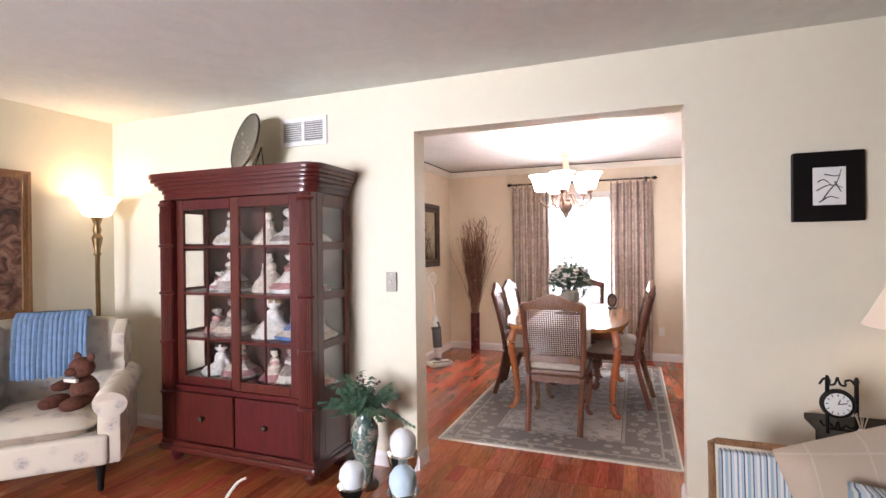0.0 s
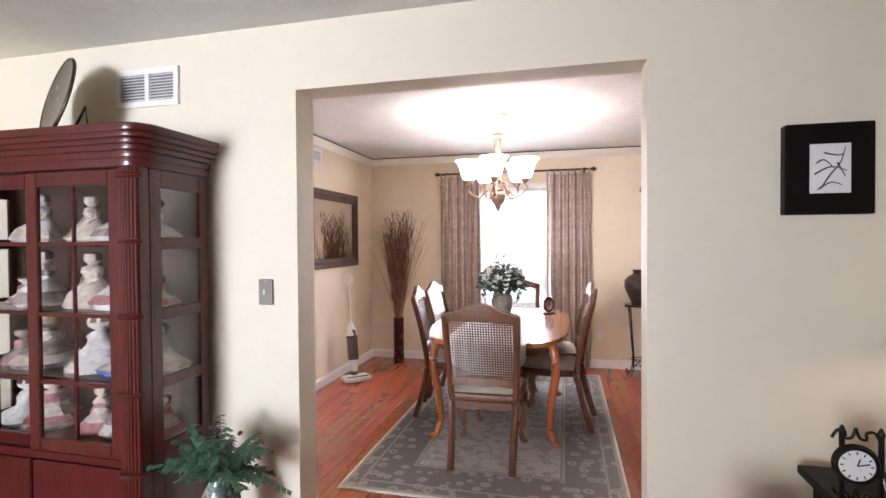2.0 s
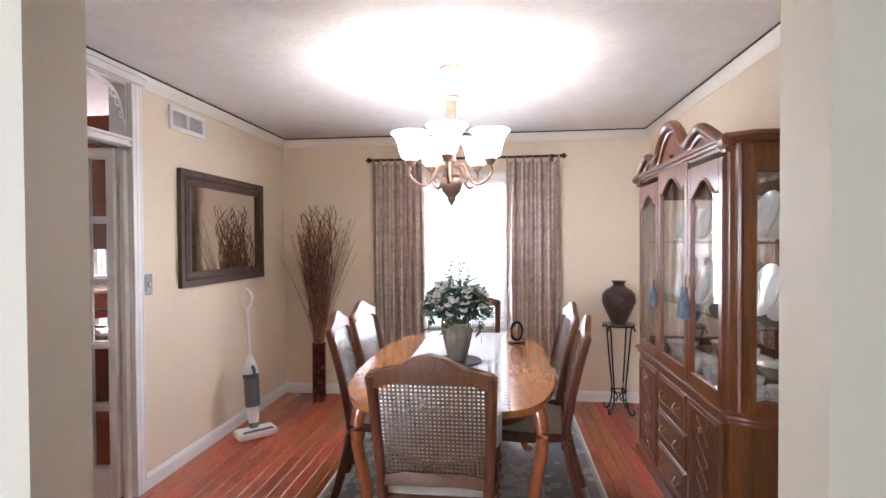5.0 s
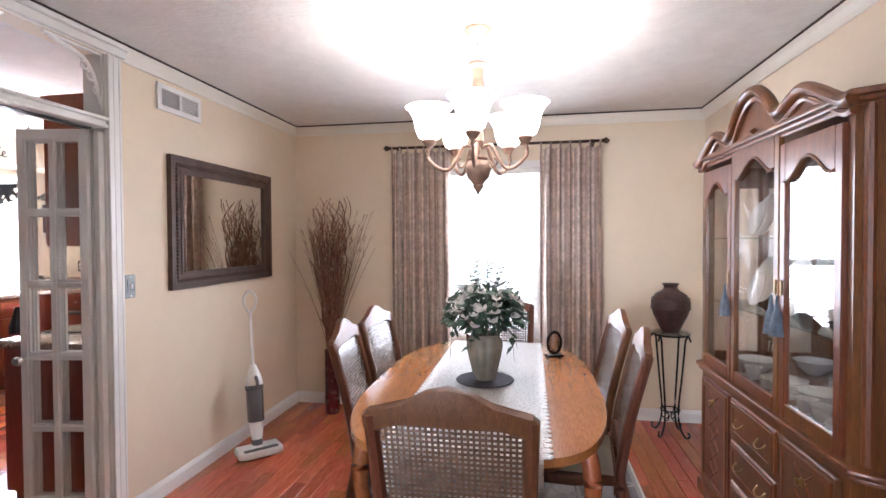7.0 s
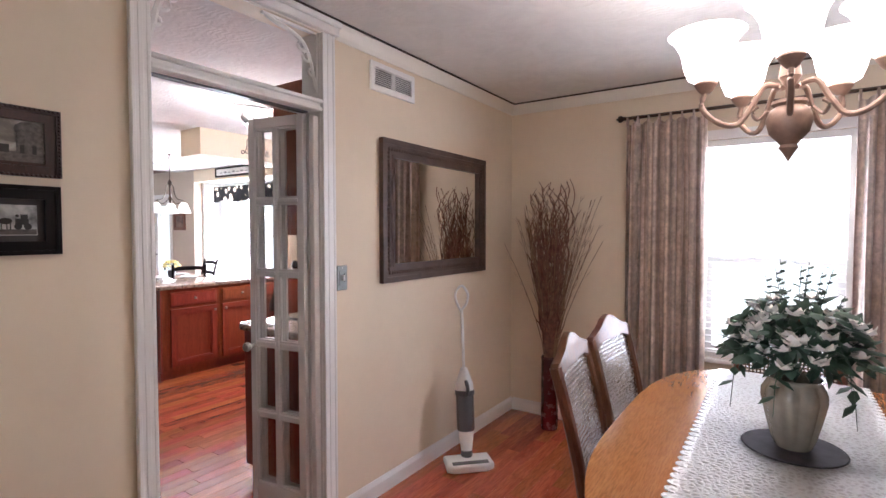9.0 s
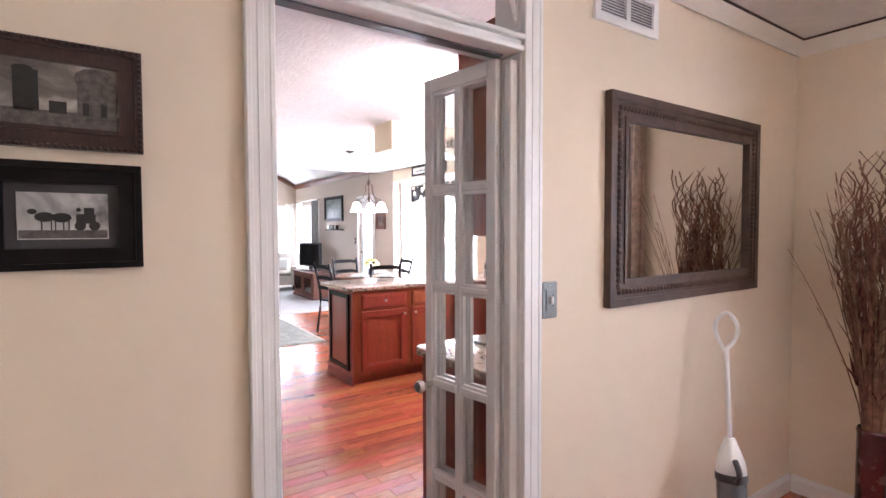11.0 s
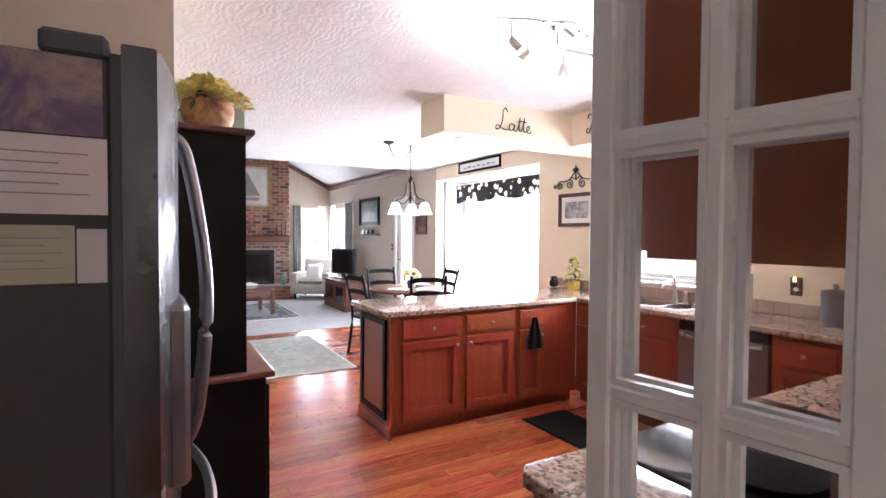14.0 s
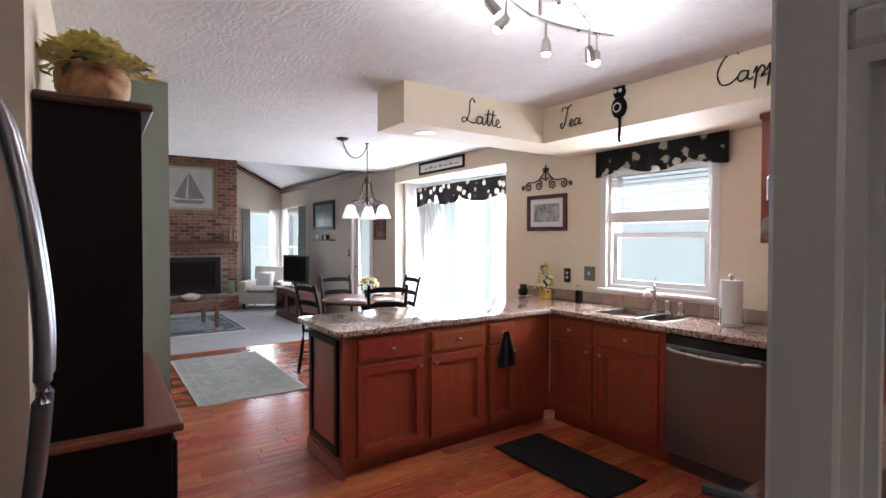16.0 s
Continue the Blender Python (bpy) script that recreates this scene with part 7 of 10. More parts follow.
def china(kind, x, y, z, r, rz=0):
    """x along the hutch, y out from the wall."""
    at = (0.69 - y, (HY0 + HY1) / 2 - x, z)
    if kind == "plate":
        ob = solid("china_plate", moved(lathe([(0.0, 0), (r * 0.6, 0.002), (r, 0.016), (r * 0.98, 0.02), (r * 0.6, 0.007), (0, 0.005)], 28), pose(0, 0, r + 0.003, 0, -74)), M_PORC, "white china plate standing on edge in the hutch", "plate", "china in the hutch", smooth=True, at=at, rz=rz)
    elif kind == "cup":
        ob = thing("teacup", at, "white teacup on a saucer in the hutch", "cup", "china in the hutch", rz=rz)
        part("saucer", lathe([(0.0, 0), (r * 0.6, 0.002), (r * 1.5, 0.012), (r * 1.45, 0.015), (r * 0.6, 0.006), (0, 0.005)], 20), M_PORC, ob, smooth=True)
        part("cup", lathe([(r * 0.5, 0.006), (r * 0.8, 0.03), (r, 0.065), (r * 0.95, 0.065), (r * 0.75, 0.03), (0.004, 0.014)], 20), M_PORC, ob, smooth=True)
        part("cup_handle", tube(smooth_path([(r * 0.9, 0, 0.055), (r * 1.4, 0, 0.05), (r * 1.35, 0, 0.03), (r * 0.8, 0, 0.025)], 4), 0.003, 6), M_PORC, ob, smooth=True)
    elif kind == "bowl":
        ob = solid("china_bowl", lathe([(r * 0.4, 0), (r * 0.75, 0.03), (r, 0.07), (r * 0.96, 0.07), (r * 0.7, 0.034), (0.003, 0.012)], 24), M_PORC, "white china bowl in the hutch", "bowl", "china in the hutch", smooth=True, at=at)
    else:
        ob = solid("china_stack", lathe([(r * 0.6, 0)] + [(r * (1 if i % 2 else 0.97), 0.006 + 0.006 * i) for i in range(8)] + [(r * 0.7, 0.052), (0.003, 0.05)], 24), M_PORC, "stack of white china plates in the hutch", "plates", "china in the hutch", smooth=True, at=at)
    return ob


for z in (1.094, 1.444):
    for i, x in enumerate((-0.5, -0.2, 0.12, 0.42, 0.56)):
        china("plate", x, 0.085, z, 0.125 if z < 1.3 else 0.115)
    for x in (-0.35, 0.0, 0.50):
        china("plate", x, 0.19, z, 0.088)
for x, y, k in ((-0.45, 0.16, "bowl"), (-0.15, 0.17, "stack"), (0.12, 0.15, "bowl"), (0.45, 0.21, "stack")):
    china(k, x, y, 0.746, 0.095)
for x, y in ((-0.3, 0.24), (0.0, 0.25), (0.28, 0.24), (0.50, 0.09), (0.34, 0.10), (0.20, 0.25)):
    china("cup", x, y, 0.746, 0.04, x * 300)

# two dark photographs by the doorway
M_RFRAME = mat_wood("dark_beaded_frame", (0.02, 0.008, 0.006), (0.055, 0.02, 0.016), 0.35, 0.3)
f1 = framed("photograph", (-2.68, 4.660, 1.692), 90, 0.252, 0.195, 0.034, 0.02, M_RFRAME, "sepia street photograph in a dark beaded frame", mat_art("sepia_street", [(0.3, (0.03, 0.025, 0.02)), (0.5, (0.16, 0.14, 0.12)), (0.7, (0.55, 0.52, 0.47))], 5, 0.6, 0.3, (1, 1, 2.5)))
b = bmesh.new()
for i in range(23):
    for z in (-0.094, 0.094):
        merge(b, moved(lathe([(0.0045, 0), (0.002, 0.004)], 6), pose(-0.12 + 0.24 * i / 22, -0.02, z, 90)))
for i in range(1, 18):
    for x in (-0.122, 0.122):
        merge(b, moved(lathe([(0.0045, 0), (0.002, 0.004)], 6), pose(x, -0.02, -0.094 + 0.188 * i / 18, 90)))
part("beading", b, M_RFRAME, f1)
f2 = framed("photograph", (-2.68, 4.657, 1.470), 90, 0.248, 0.198, 0.034, 0.022, M_BLACKWOOD, "black and white carriage photograph in a black frame", mat_art("mono_carriage", [(0.3, (0.03, 0.03, 0.03)), (0.45, (0.3, 0.3, 0.29)), (0.62, (0.62, 0.61, 0.58))], 7, 0.8, 0.3), 0.022, mat_plain("grey_mat", (0.05, 0.045, 0.045), 0.8))

# dark figures in the two photographs
M_INK = mat_plain("photo_ink", (0.018, 0.017, 0.016), 0.35, var=0.3, scale=60, bumps=0)
M_HALF = mat_plain("photo_halftone", (0.09, 0.08, 0.07), 0.35, var=0.5, scale=90, bumps=0)


def disc(cx, cz, r, sx=1.0, k=12):
    return [(cx + sx * r * math.cos(a * 2 * math.pi / k), cz + r * math.sin(a * 2 * math.pi / k)) for a in range(k)]


def inked(parent, shapes, material):
    for n, o in enumerate(shapes):
        part("printed_shape", upright(o, -0.0124 - 0.00008 * n, -0.0111), material, parent)


inked(f2, [rect(-0.066, -0.041, 0.066, -0.026)], M_HALF)
inked(f2, [disc(-0.028, -0.002, 0.009, 1.7), disc(-0.004, -0.003, 0.009, 1.7), rect(0.018, -0.014, 0.048, 0.004), rect(0.03, 0.004, 0.046, 0.016), disc(0.024, -0.018, 0.009), disc(0.046, -0.018, 0.009), disc(0.022, 0.012, 0.004), disc(-0.046, 0.008, 0.005, 1.4)]
      + [rect(x, -0.026, x + 0.002, -0.006) for x in (-0.034, -0.034, -0.020, -0.014, -0.002, 0.006)], M_INK)
inked(f1, [rect(-0.088, -0.060, 0.088, -0.030), rect(0.022, -0.030, 0.084, 0.030), disc(0.05, 0.034, 0.022, 1.5)], M_HALF)
inked(f1, [rect(-0.070, -0.034, -0.034, 0.040), rect(-0.048, -0.034, -0.042, 0.034), disc(-0.056, 0.040, 0.007, 2.2), rect(-0.020, -0.034, 0.006, -0.012), rect(0.03, -0.034, 0.04, -0.010), rect(0.058, -0.034, 0.068, -0.010)], M_INK)


# ---- kitchen ----
PX, PY0, SY = -5.73, 6.58, 8.36
M_GRANITE, n_, l_, p_ = nodes_of("speckled_granite")
v_ = coords(n_, l_)
vo_ = n_.new("ShaderNodeTexVoronoi")
vo_.inputs["Scale"].default_value = 95
l_.new(v_, vo_.inputs["Vector"])
hs = n_.new("ShaderNodeSeparateColor")
l_.new(vo_.outputs["Color"], hs.inputs[0])
c_ = ramp(n_, l_, hs.outputs[0], [(0.0, (0.10, 0.06, 0.045)), (0.25, (0.36, 0.24, 0.18)), (0.55, (0.50, 0.37, 0.29)), (0.85, (0.58, 0.48, 0.40)), (0.96, (0.05, 0.035, 0.03))])
c_ = mixc(n_, l_, 0.55, c_, ramp(n_, l_, noise_tex(n_, l_, v_, 7, 5, 0.6, 0.8), [(0.35, (0.55, 0.45, 0.40)), (0.65, (1.1, 1.02, 0.95))]), "MULTIPLY")
l_.new(c_, p_.inputs["Base Color"])
p_.inputs["Roughness"].default_value, p_.inputs["Coat Weight"].default_value, p_.inputs["Coat Roughness"].default_value = 0.14, 0.3, 0.05

# soffit over the counters
b = box(-6.04, 6.972, 2.205, -5.68, KY, KCEIL)
box(-5.68, 8.22, 2.205, -2.80, KY, KCEIL, bm=b)
structure("soffit", b, M_WALL_KIT, "cream painted soffit above the counters", "soffit")
for x, y in ((-5.87, 7.25), (-5.17, 8.52)):
    dl = thing("recessed_light", (x, y, 2.205), "white round recessed ceiling light in the soffit", "ceiling light")
    part("trim_ring", lathe([(0.045, -0.001), (0.075, -0.001), (0.078, -0.006), (0.05, -0.010), (0.045, -0.006)], 24, cap=False), M_TRIM, dl)
    part("lens", lathe([(0, -0.002), (0.046, -0.002), (0.046, -0.004), (0, -0.004)], 24), mat_emit("lit_lens", (1.0, 0.9, 0.75), 5.0), dl, "lit lens")


def panel_door(parent, name, x0, z0, x1, z1, y, knob=None, flat=False, m=None):
    """Framed cabinet front in local x, z, standing out towards -y from y."""
    m = m or M_KITCAB
    fw = 0.052 if not flat else 0.0
    if flat:
        d = part(name, box(x0, y - 0.019, z0, x1, y, z1, 0.006), m, parent)
        part("raised_field", box(x0 + 0.022, y - 0.022, z0 + 0.02, x1 - 0.022, y - 0.018, z1 - 0.02, 0.002), m, d)
    else:
        d = part(name, ring_panel(rect(x0, z0, x1, z1), rect(x0 + fw, z0 + fw, x1 - fw, z1 - fw), y - 0.022, y), m, parent)
        part("bead", ring_panel(rect(x0 + fw, z0 + fw, x1 - fw, z1 - fw), rect(x0 + fw + 0.012, z0 + fw + 0.012, x1 - fw - 0.012, z1 - fw - 0.012), y - 0.015, y), m, d)
        part("door_panel", box(x0 + fw + 0.012, y - 0.003, z0 + fw + 0.012, x1 - fw - 0.012, y, z1 - fw - 0.012), m, d)
    if knob:
        part("knob", moved(lathe([(0.007, 0), (0.008, 0.004), (0.005, 0.008), (0.005, 0.016), (0.013, 0.020), (0.012, 0.028), (0.004, 0.031)], 12), pose(knob[0], y - 0.019, knob[1], 90)), M_NICKEL, d, "brushed nickel knob", smooth=True)
    return d


def base_unit(name, at, rz, w, label, cols, depth=0.58, panel_end=False, drawers=True):
    """A base cabinet: toe kick, carcass, face frame, drawer and door in each column. Local x from 0 to w, front at y = 0."""
    u = thing(name, at, label, "kitchen cabinet", "kitchen base cabinets", rz=rz)
    part("toe_kick", box(0, 0.06, 0, w, depth, 0.095), M_KITCAB, u)
    part("carcass", box(0, 0.02, 0.095, w, depth, 0.875), M_KITCAB, u)
    part("face_frame", box(0, 0, 0.095, w, 0.02, 0.875), M_KITCAB, u)
    for x0, x1, side in cols:
        xm = (x0 + x1) / 2
        if drawers:
            panel_door(u, "drawer", x0, 0.705, x1, 0.845, 0.0, (xm, 0.775), True)
        kx = x1 - 0.028 if side > 0 else x0 + 0.028
        panel_door(u, "door", x0, 0.125, x1, 0.68, 0.0, (kx, 0.635))
    return u


# peninsula, facing +x: local x runs along +y
u1 = base_unit("base_cabinet", (PX, PY0 + 0.012, 0), 90, 0.58, "reddish maple base cabinet with drawer and panelled door", [(0.075, 0.545, 1)])
u2 = base_unit("base_cabinet", (PX, PY0 + 0.593, 0), 90, 0.51, "reddish maple base cabinet with drawer and panelled door", [(0.03, 0.475, -1)])
u3 = base_unit("base_cabinet", (PX, PY0 + 1.104, 0), 90, 0.67, "narrow reddish maple base cabinet in the corner", [(0.03, 0.275, 1)])
# panelled end of the peninsula, facing -y
endp = thing("peninsula_end", (-6.32, PY0 + 0.010, 0), "dark panelled end of the kitchen peninsula", "cabinet panel")
part("board", box(0, -0.012, 0, 0.59, 0, 0.875), M_KITCAB, endp)
part("raised_frame", ring_panel(rect(0.06, 0.13, 0.53, 0.845), rect(0.10, 0.17, 0.49, 0.805), -0.03, -0.012), M_BLACKWOOD, endp, "dark moulding")
part("panel_field", box(0.10, -0.018, 0.17, 0.49, -0.012, 0.805), M_KITCAB, endp)
part("skirting", box(-0.008, -0.024, 0, 0.602, -0.012, 0.09, 0.003), M_KITCAB, endp)
# sink run, facing -y
s1_ = base_unit("base_cabinet", (PX, SY, 0), 0, 0.455, "reddish maple sink base cabinet with panelled door", [(0.03, 0.425, 1)])
s2_ = base_unit("base_cabinet", (PX + 0.456, SY, 0), 0, 0.53, "reddish maple sink base cabinet with panelled door", [(0.03, 0.495, -1)])
s3_ = base_unit("base_cabinet", (-4.13, SY, 0), 0, 0.70, "reddish maple base cabinet beside the dishwasher", [(0.03, 0.34, 1), (0.36, 0.67, -1)])
dw = thing("dishwasher", (-4.735, SY, 0), "stainless steel dishwasher with black control strip", "dishwasher")
part("body", box(0.003, 0.02, 0.10, 0.597, 0.56, 0.872), M_DARKGREY, dw)
part("door", box(0.004, -0.02, 0.115, 0.596, 0.02, 0.80, 0.006, seg=2), M_STEEL, dw)
part("control_strip", box(0.004, -0.018, 0.802, 0.596, 0.02, 0.868, 0.004), mat_plain("gloss_black", (0.012, 0.012, 0.013), 0.15, var=0.1), dw, "glossy black control strip")
part("handle", tube(smooth_path([(0.03, -0.02, 0.785), (0.06, -0.045, 0.772), (0.3, -0.06, 0.762), (0.54, -0.045, 0.772), (0.57, -0.02, 0.785)], 6), 0.012, 10), M_NICKEL, dw, "curved steel bar", smooth=True)
part("kick_plate", box(0.004, 0.05, 0, 0.596, 0.07, 0.10), M_DARKGREY, dw)
# worktop, one L with a third arm along the dining wall
ct = thing("worktop", (-5.0, 8.0, 0.876), "speckled brown granite worktop round the kitchen", "worktop")
o = Matrix.Translation((5.0, -8.0, -0.876))
SINK = (-5.36, -4.80, 8.43, 8.80)
part("slab_peninsula", moved(slab([(-6.44, 6.56), (-6.41, 6.53), (-5.72, 6.53), (-5.69, 6.56), (-5.69, 8.32), (-6.44, 8.32)], 0.876, 0.914, None, 0.008, 3), o), M_GRANITE, ct, smooth=True)
b = box(-6.44, 8.3205, 0.876, SINK[0], KY, 0.914, 0.004)
part("slab_corner", moved(b, o), M_GRANITE, ct)
part("slab_sink_front", moved(box(SINK[0] + 0.0005, 8.32, 0.876, SINK[1] - 0.0005, SINK[2], 0.914, 0.004), o), M_GRANITE, ct)
part("slab_sink_back", moved(box(SINK[0] + 0.0005, SINK[3], 0.876, SINK[1] - 0.0005, KY, 0.914, 0.004), o), M_GRANITE, ct)
part("slab_right", moved(box(SINK[1], 8.32, 0.876, -2.80, KY, 0.914, 0.004), o), M_GRANITE, ct)
part("slab_wall_arm", moved(slab([(-3.46, 5.90), (-3.43, 5.875), (-2.80, 5.875), (-2.80, 6.14), (-3.46, 6.14)], 0.876, 0.914, None, 0.008, 3), o), M_GRANITE, ct, smooth=True)
part("slab_wall_arm", moved(box(-3.46, 6.92, 0.876, -2.80, 8.319, 0.914, 0.004), o), M_GRANITE, ct)
M_SPLASH = mat_plain("tan_splash_tile", (0.42, 0.31, 0.24), 0.35, var=0.15, scale=8, coat=0.2)
sp_ = thing("backsplash", (-5.0, KY, 0.914), "row of tan backsplash tiles behind the sink", "backsplash")
for i in range(36):
    x0 = -6.60 + i * 0.105
    part("tile", moved(box(x0, KY - 0.010, 0.915, x0 + 0.102, KY, 1.005, 0.003), Matrix.Translation((5.0, -KY, -0.914))), M_SPLASH, sp_)
# sink with two bowls and tap
sink = thing("sink", (-5.08, 8.615, 0.914), "double-bowl stainless steel sink set in the worktop", "sink")
for x0, x1, nm in ((-0.275, 0.055, "bowl"), (0.075, 0.275, "bowl")):
    b = bmesh.new()
    y0, y1, zb = -0.18, 0.18, -0.17
    q = 0.03
    v8 = [b.verts.new(v) for v in ((x0, y0, 0.003), (x1, y0, 0.003), (x1, y1, 0.003), (x0, y1, 0.003), (x0 + q, y0 + q, zb), (x1 - q, y0 + q, zb), (x1 - q, y1 - q, zb), (x0 + q, y1 - q, zb))]
    for f in ((4, 5, 6, 7), (0, 1, 5, 4), (1, 2, 6, 5), (2, 3, 7, 6), (3, 0, 4, 7)):
        b.faces.new([v8[i] for i in f])
    bmesh.ops.solidify(b, geom=b.faces[:], thickness=0.002)
    part(nm, b, M_NICKEL, sink)
part("rim", moved(ring_panel(rect(-0.295, -0.20, 0.295, 0.20), rect(-0.27, -0.178, 0.27, 0.178), 0, 0.005), Matrix(((1, 0, 0, 0), (0, 0, 1, 0), (0, 1, 0, 0), (0, 0, 0, 1)))), M_NICKEL, sink)
part("divider", box(0.055, -0.18, -0.02, 0.075, 0.18, 0.005), M_NICKEL, sink)
tap = thing("faucet", (-5.12, 8.845, 0.914), "brushed nickel kitchen faucet with side sprayers", "faucet")
part("base", lathe([(0.03, 0), (0.028, 0.015), (0.018, 0.04), (0.018, 0.09)], 16), M_NICKEL, tap, smooth=True)
part("spout", tube(smooth_path([(0, 0, 0.08), (0, -0.01, 0.14), (0, -0.07, 0.17), (0, -0.15, 0.15), (0, -0.17, 0.12)], 5), 0.013, 10), M_NICKEL, tap, smooth=True)
part("lever", tube([(0, 0, 0.10), (0.01, -0.01, 0.13), (0.02, -0.04, 0.21)], 0.008, 8), M_NICKEL, tap, smooth=True)
for x in (0.10, 0.20):
    part("sprayer", lathe([(0.022, 0), (0.02, 0.01), (0.013, 0.02), (0.016, 0.06), (0.02, 0.085), (0.008, 0.10)], 14, (x, 0, 0)), M_NICKEL, tap, smooth=True)
part("ornament", tube(smooth_path([(0, 0, 0.19), (-0.01, 0, 0.23), (0.01, 0, 0.27)], 4), 0.003, 5), M_FERN, tap, "green glass sprig")

# things on the worktop
def spool(name, prof, m, at, label, cat, seg=20):
    return solid(name, lathe(prof, seg), m, label, cat, smooth=True, at=at)


spool("oil_jar", [(0.03, 0), (0.045, 0.015), (0.05, 0.05), (0.038, 0.085), (0.03, 0.095), (0.04, 0.105), (0.03, 0.11)], mat_plain("dark_glaze", (0.02, 0.018, 0.018), 0.2, var=0.3), (-6.50, 8.80, 0.914), "small dark glazed jar on the worktop", "jar")
pot = thing("potted_flowers", (-6.21, 8.80, 0.914), "yellow flower topiary in a small yellow pot", "plant")
part("pot", box(-0.045, -0.045, 0, 0.045, 0.045, 0.085, 0.006), mat_plain("yellow_ceramic", (0.62, 0.42, 0.08), 0.4, var=0.1), pot)
rnd = random.Random(5)
b, b2 = bmesh.new(), bmesh.new()
for i in range(55):
    z = rnd.uniform(0.10, 0.33)
    r = 0.085 * (1.15 - (z - 0.10) / 0.26)
    a = rnd.uniform(0, 6.28)
    q = Vector((math.cos(a) * r, math.sin(a) * r, z))
    s = bmesh.new()
    bmesh.ops.create_icosphere(s, subdivisions=1, radius=rnd.uniform(0.010, 0.017))
    bmesh.ops.translate(s, vec=q, verts=s.verts)
    merge(b, s)
for i in range(110):
    z = rnd.uniform(0.07, 0.32)
    r = 0.09 * (1.2 - (z - 0.07) / 0.28)
    a = rnd.uniform(0, 6.28)
    leaf_mesh(b2, Matrix.Translation((math.cos(a) * r * 0.7, math.sin(a) * r * 0.7, z)) @ Euler((rnd.uniform(-0.6, 0.4), 0, a - 1.57)).to_matrix().to_4x4(), 0.04, 0.018, 0.3, 2)
M_YEL = mat_plain("yellow_petal", (0.84, 0.70, 0.28), 0.6, var=0.25, scale=30, bumps=0)
part("blossoms", b, M_YEL, pot, "yellow blossoms")
part("leaves", b2, M_FERN2, pot)
soap = thing("soap_dispenser", (-5.80, 8.79, 0.914), "black soap dispenser with pump", "soap dispenser")
part("bottle", box(-0.024, -0.024, 0, 0.024, 0.024, 0.11, 0.005), M_BLACKWOOD, soap)
part("pump", tube([(0, 0, 0.10), (0, 0, 0.15), (-0.003, -0.03, 0.15)], 0.005, 6), M_NICKEL, soap)
tow = thing("paper_towel_holder", (-4.50, 8.70, 0.914), "white paper towel roll on a metal holder", "paper towels")
part("base", lathe([(0.075, 0), (0.077, 0.01), (0.06, 0.016)], 24), M_NICKEL, tow, smooth=True)
part("roll", lathe([(0.02, 0.018), (0.064, 0.018), (0.065, 0.29), (0.02, 0.29)], 28), mat_plain("paper_white", (0.80, 0.79, 0.77), 0.9, var=0.03, bumps=0.3, bscale=160), tow, smooth=True)
part("knob", lathe([(0.008, 0.28), (0.008, 0.30), (0.016, 0.31), (0.014, 0.328), (0.003, 0.334)], 12), M_NICKEL, tow, smooth=True)
part("tension_bar", tube([(-0.03, -0.07, 0.01), (-0.03, -0.072, 0.12)], 0.004, 6), M_BLACKMETAL, tow)
for i, (x, y, h) in enumerate(((-3.96, 8.73, 0.19), (-3.80, 8.73, 0.175), (-3.65, 8.73, 0.155))):
    cn = thing("canister", (x, y, 0.914), "brushed steel canister with knobbed lid", "canister", "canisters on the worktop")
    part("body", lathe([(0.07, 0), (0.072, 0.005), (0.072, h), (0.068, h)], 26), M_STEEL, cn, smooth=True)
    part("lid", lathe([(0.074, h), (0.074, h + 0.02), (0.05, h + 0.03), (0.015, h + 0.035), (0.012, h + 0.05), (0.02, h + 0.06), (0.005, h + 0.07)], 26), M_STEEL, cn, smooth=True)
# towel hanging from the corner drawer
b = bmesh.new()
g = [[b.verts.new((0.045 * (i / 6 - 0.5) * (0.5 + 1.5 * min(1, (1 - j / 10) * 1.4)) * 2, -0.012 + 0.012 * math.sin(i * 2.1), -0.26 * (1 - j / 10))) for j in range(11)] for i in range(7)]
for i in range(6):
    for j in range(10):
        b.faces.new((g[i][j], g[i + 1][j], g[i + 1][j + 1], g[i][j + 1]))
bmesh.ops.solidify(b, geom=b.faces[:], thickness=0.006)
kt = solid("dish_towel", b, mat_plain("black_cotton", (0.012, 0.012, 0.014), 0.95, var=0.3, scale=30, bumps=0.5, bscale=200), "black dish towel hanging from the corner drawer knob", "towel", smooth=True)
kt.matrix_world = pose(PX + 0.045, PY0 + 1.104 + 0.155, 0.785, 0, 0, 90)
b = slab([(-0.45, -0.22), (0.45, -0.22), (0.45, 0.22), (-0.45, 0.22)], 0.0, 0.018, None, 0.012, 2)
solid("kitchen_mat", b, mat_plain("black_rubber", (0.007, 0.007, 0.007), 0.85, var=0.3, scale=30, bumps=0.6, bscale=90, spec=0.2), "black cushioned floor mat before the sink", "mat", at=(-5.13, 7.86, 0.001))

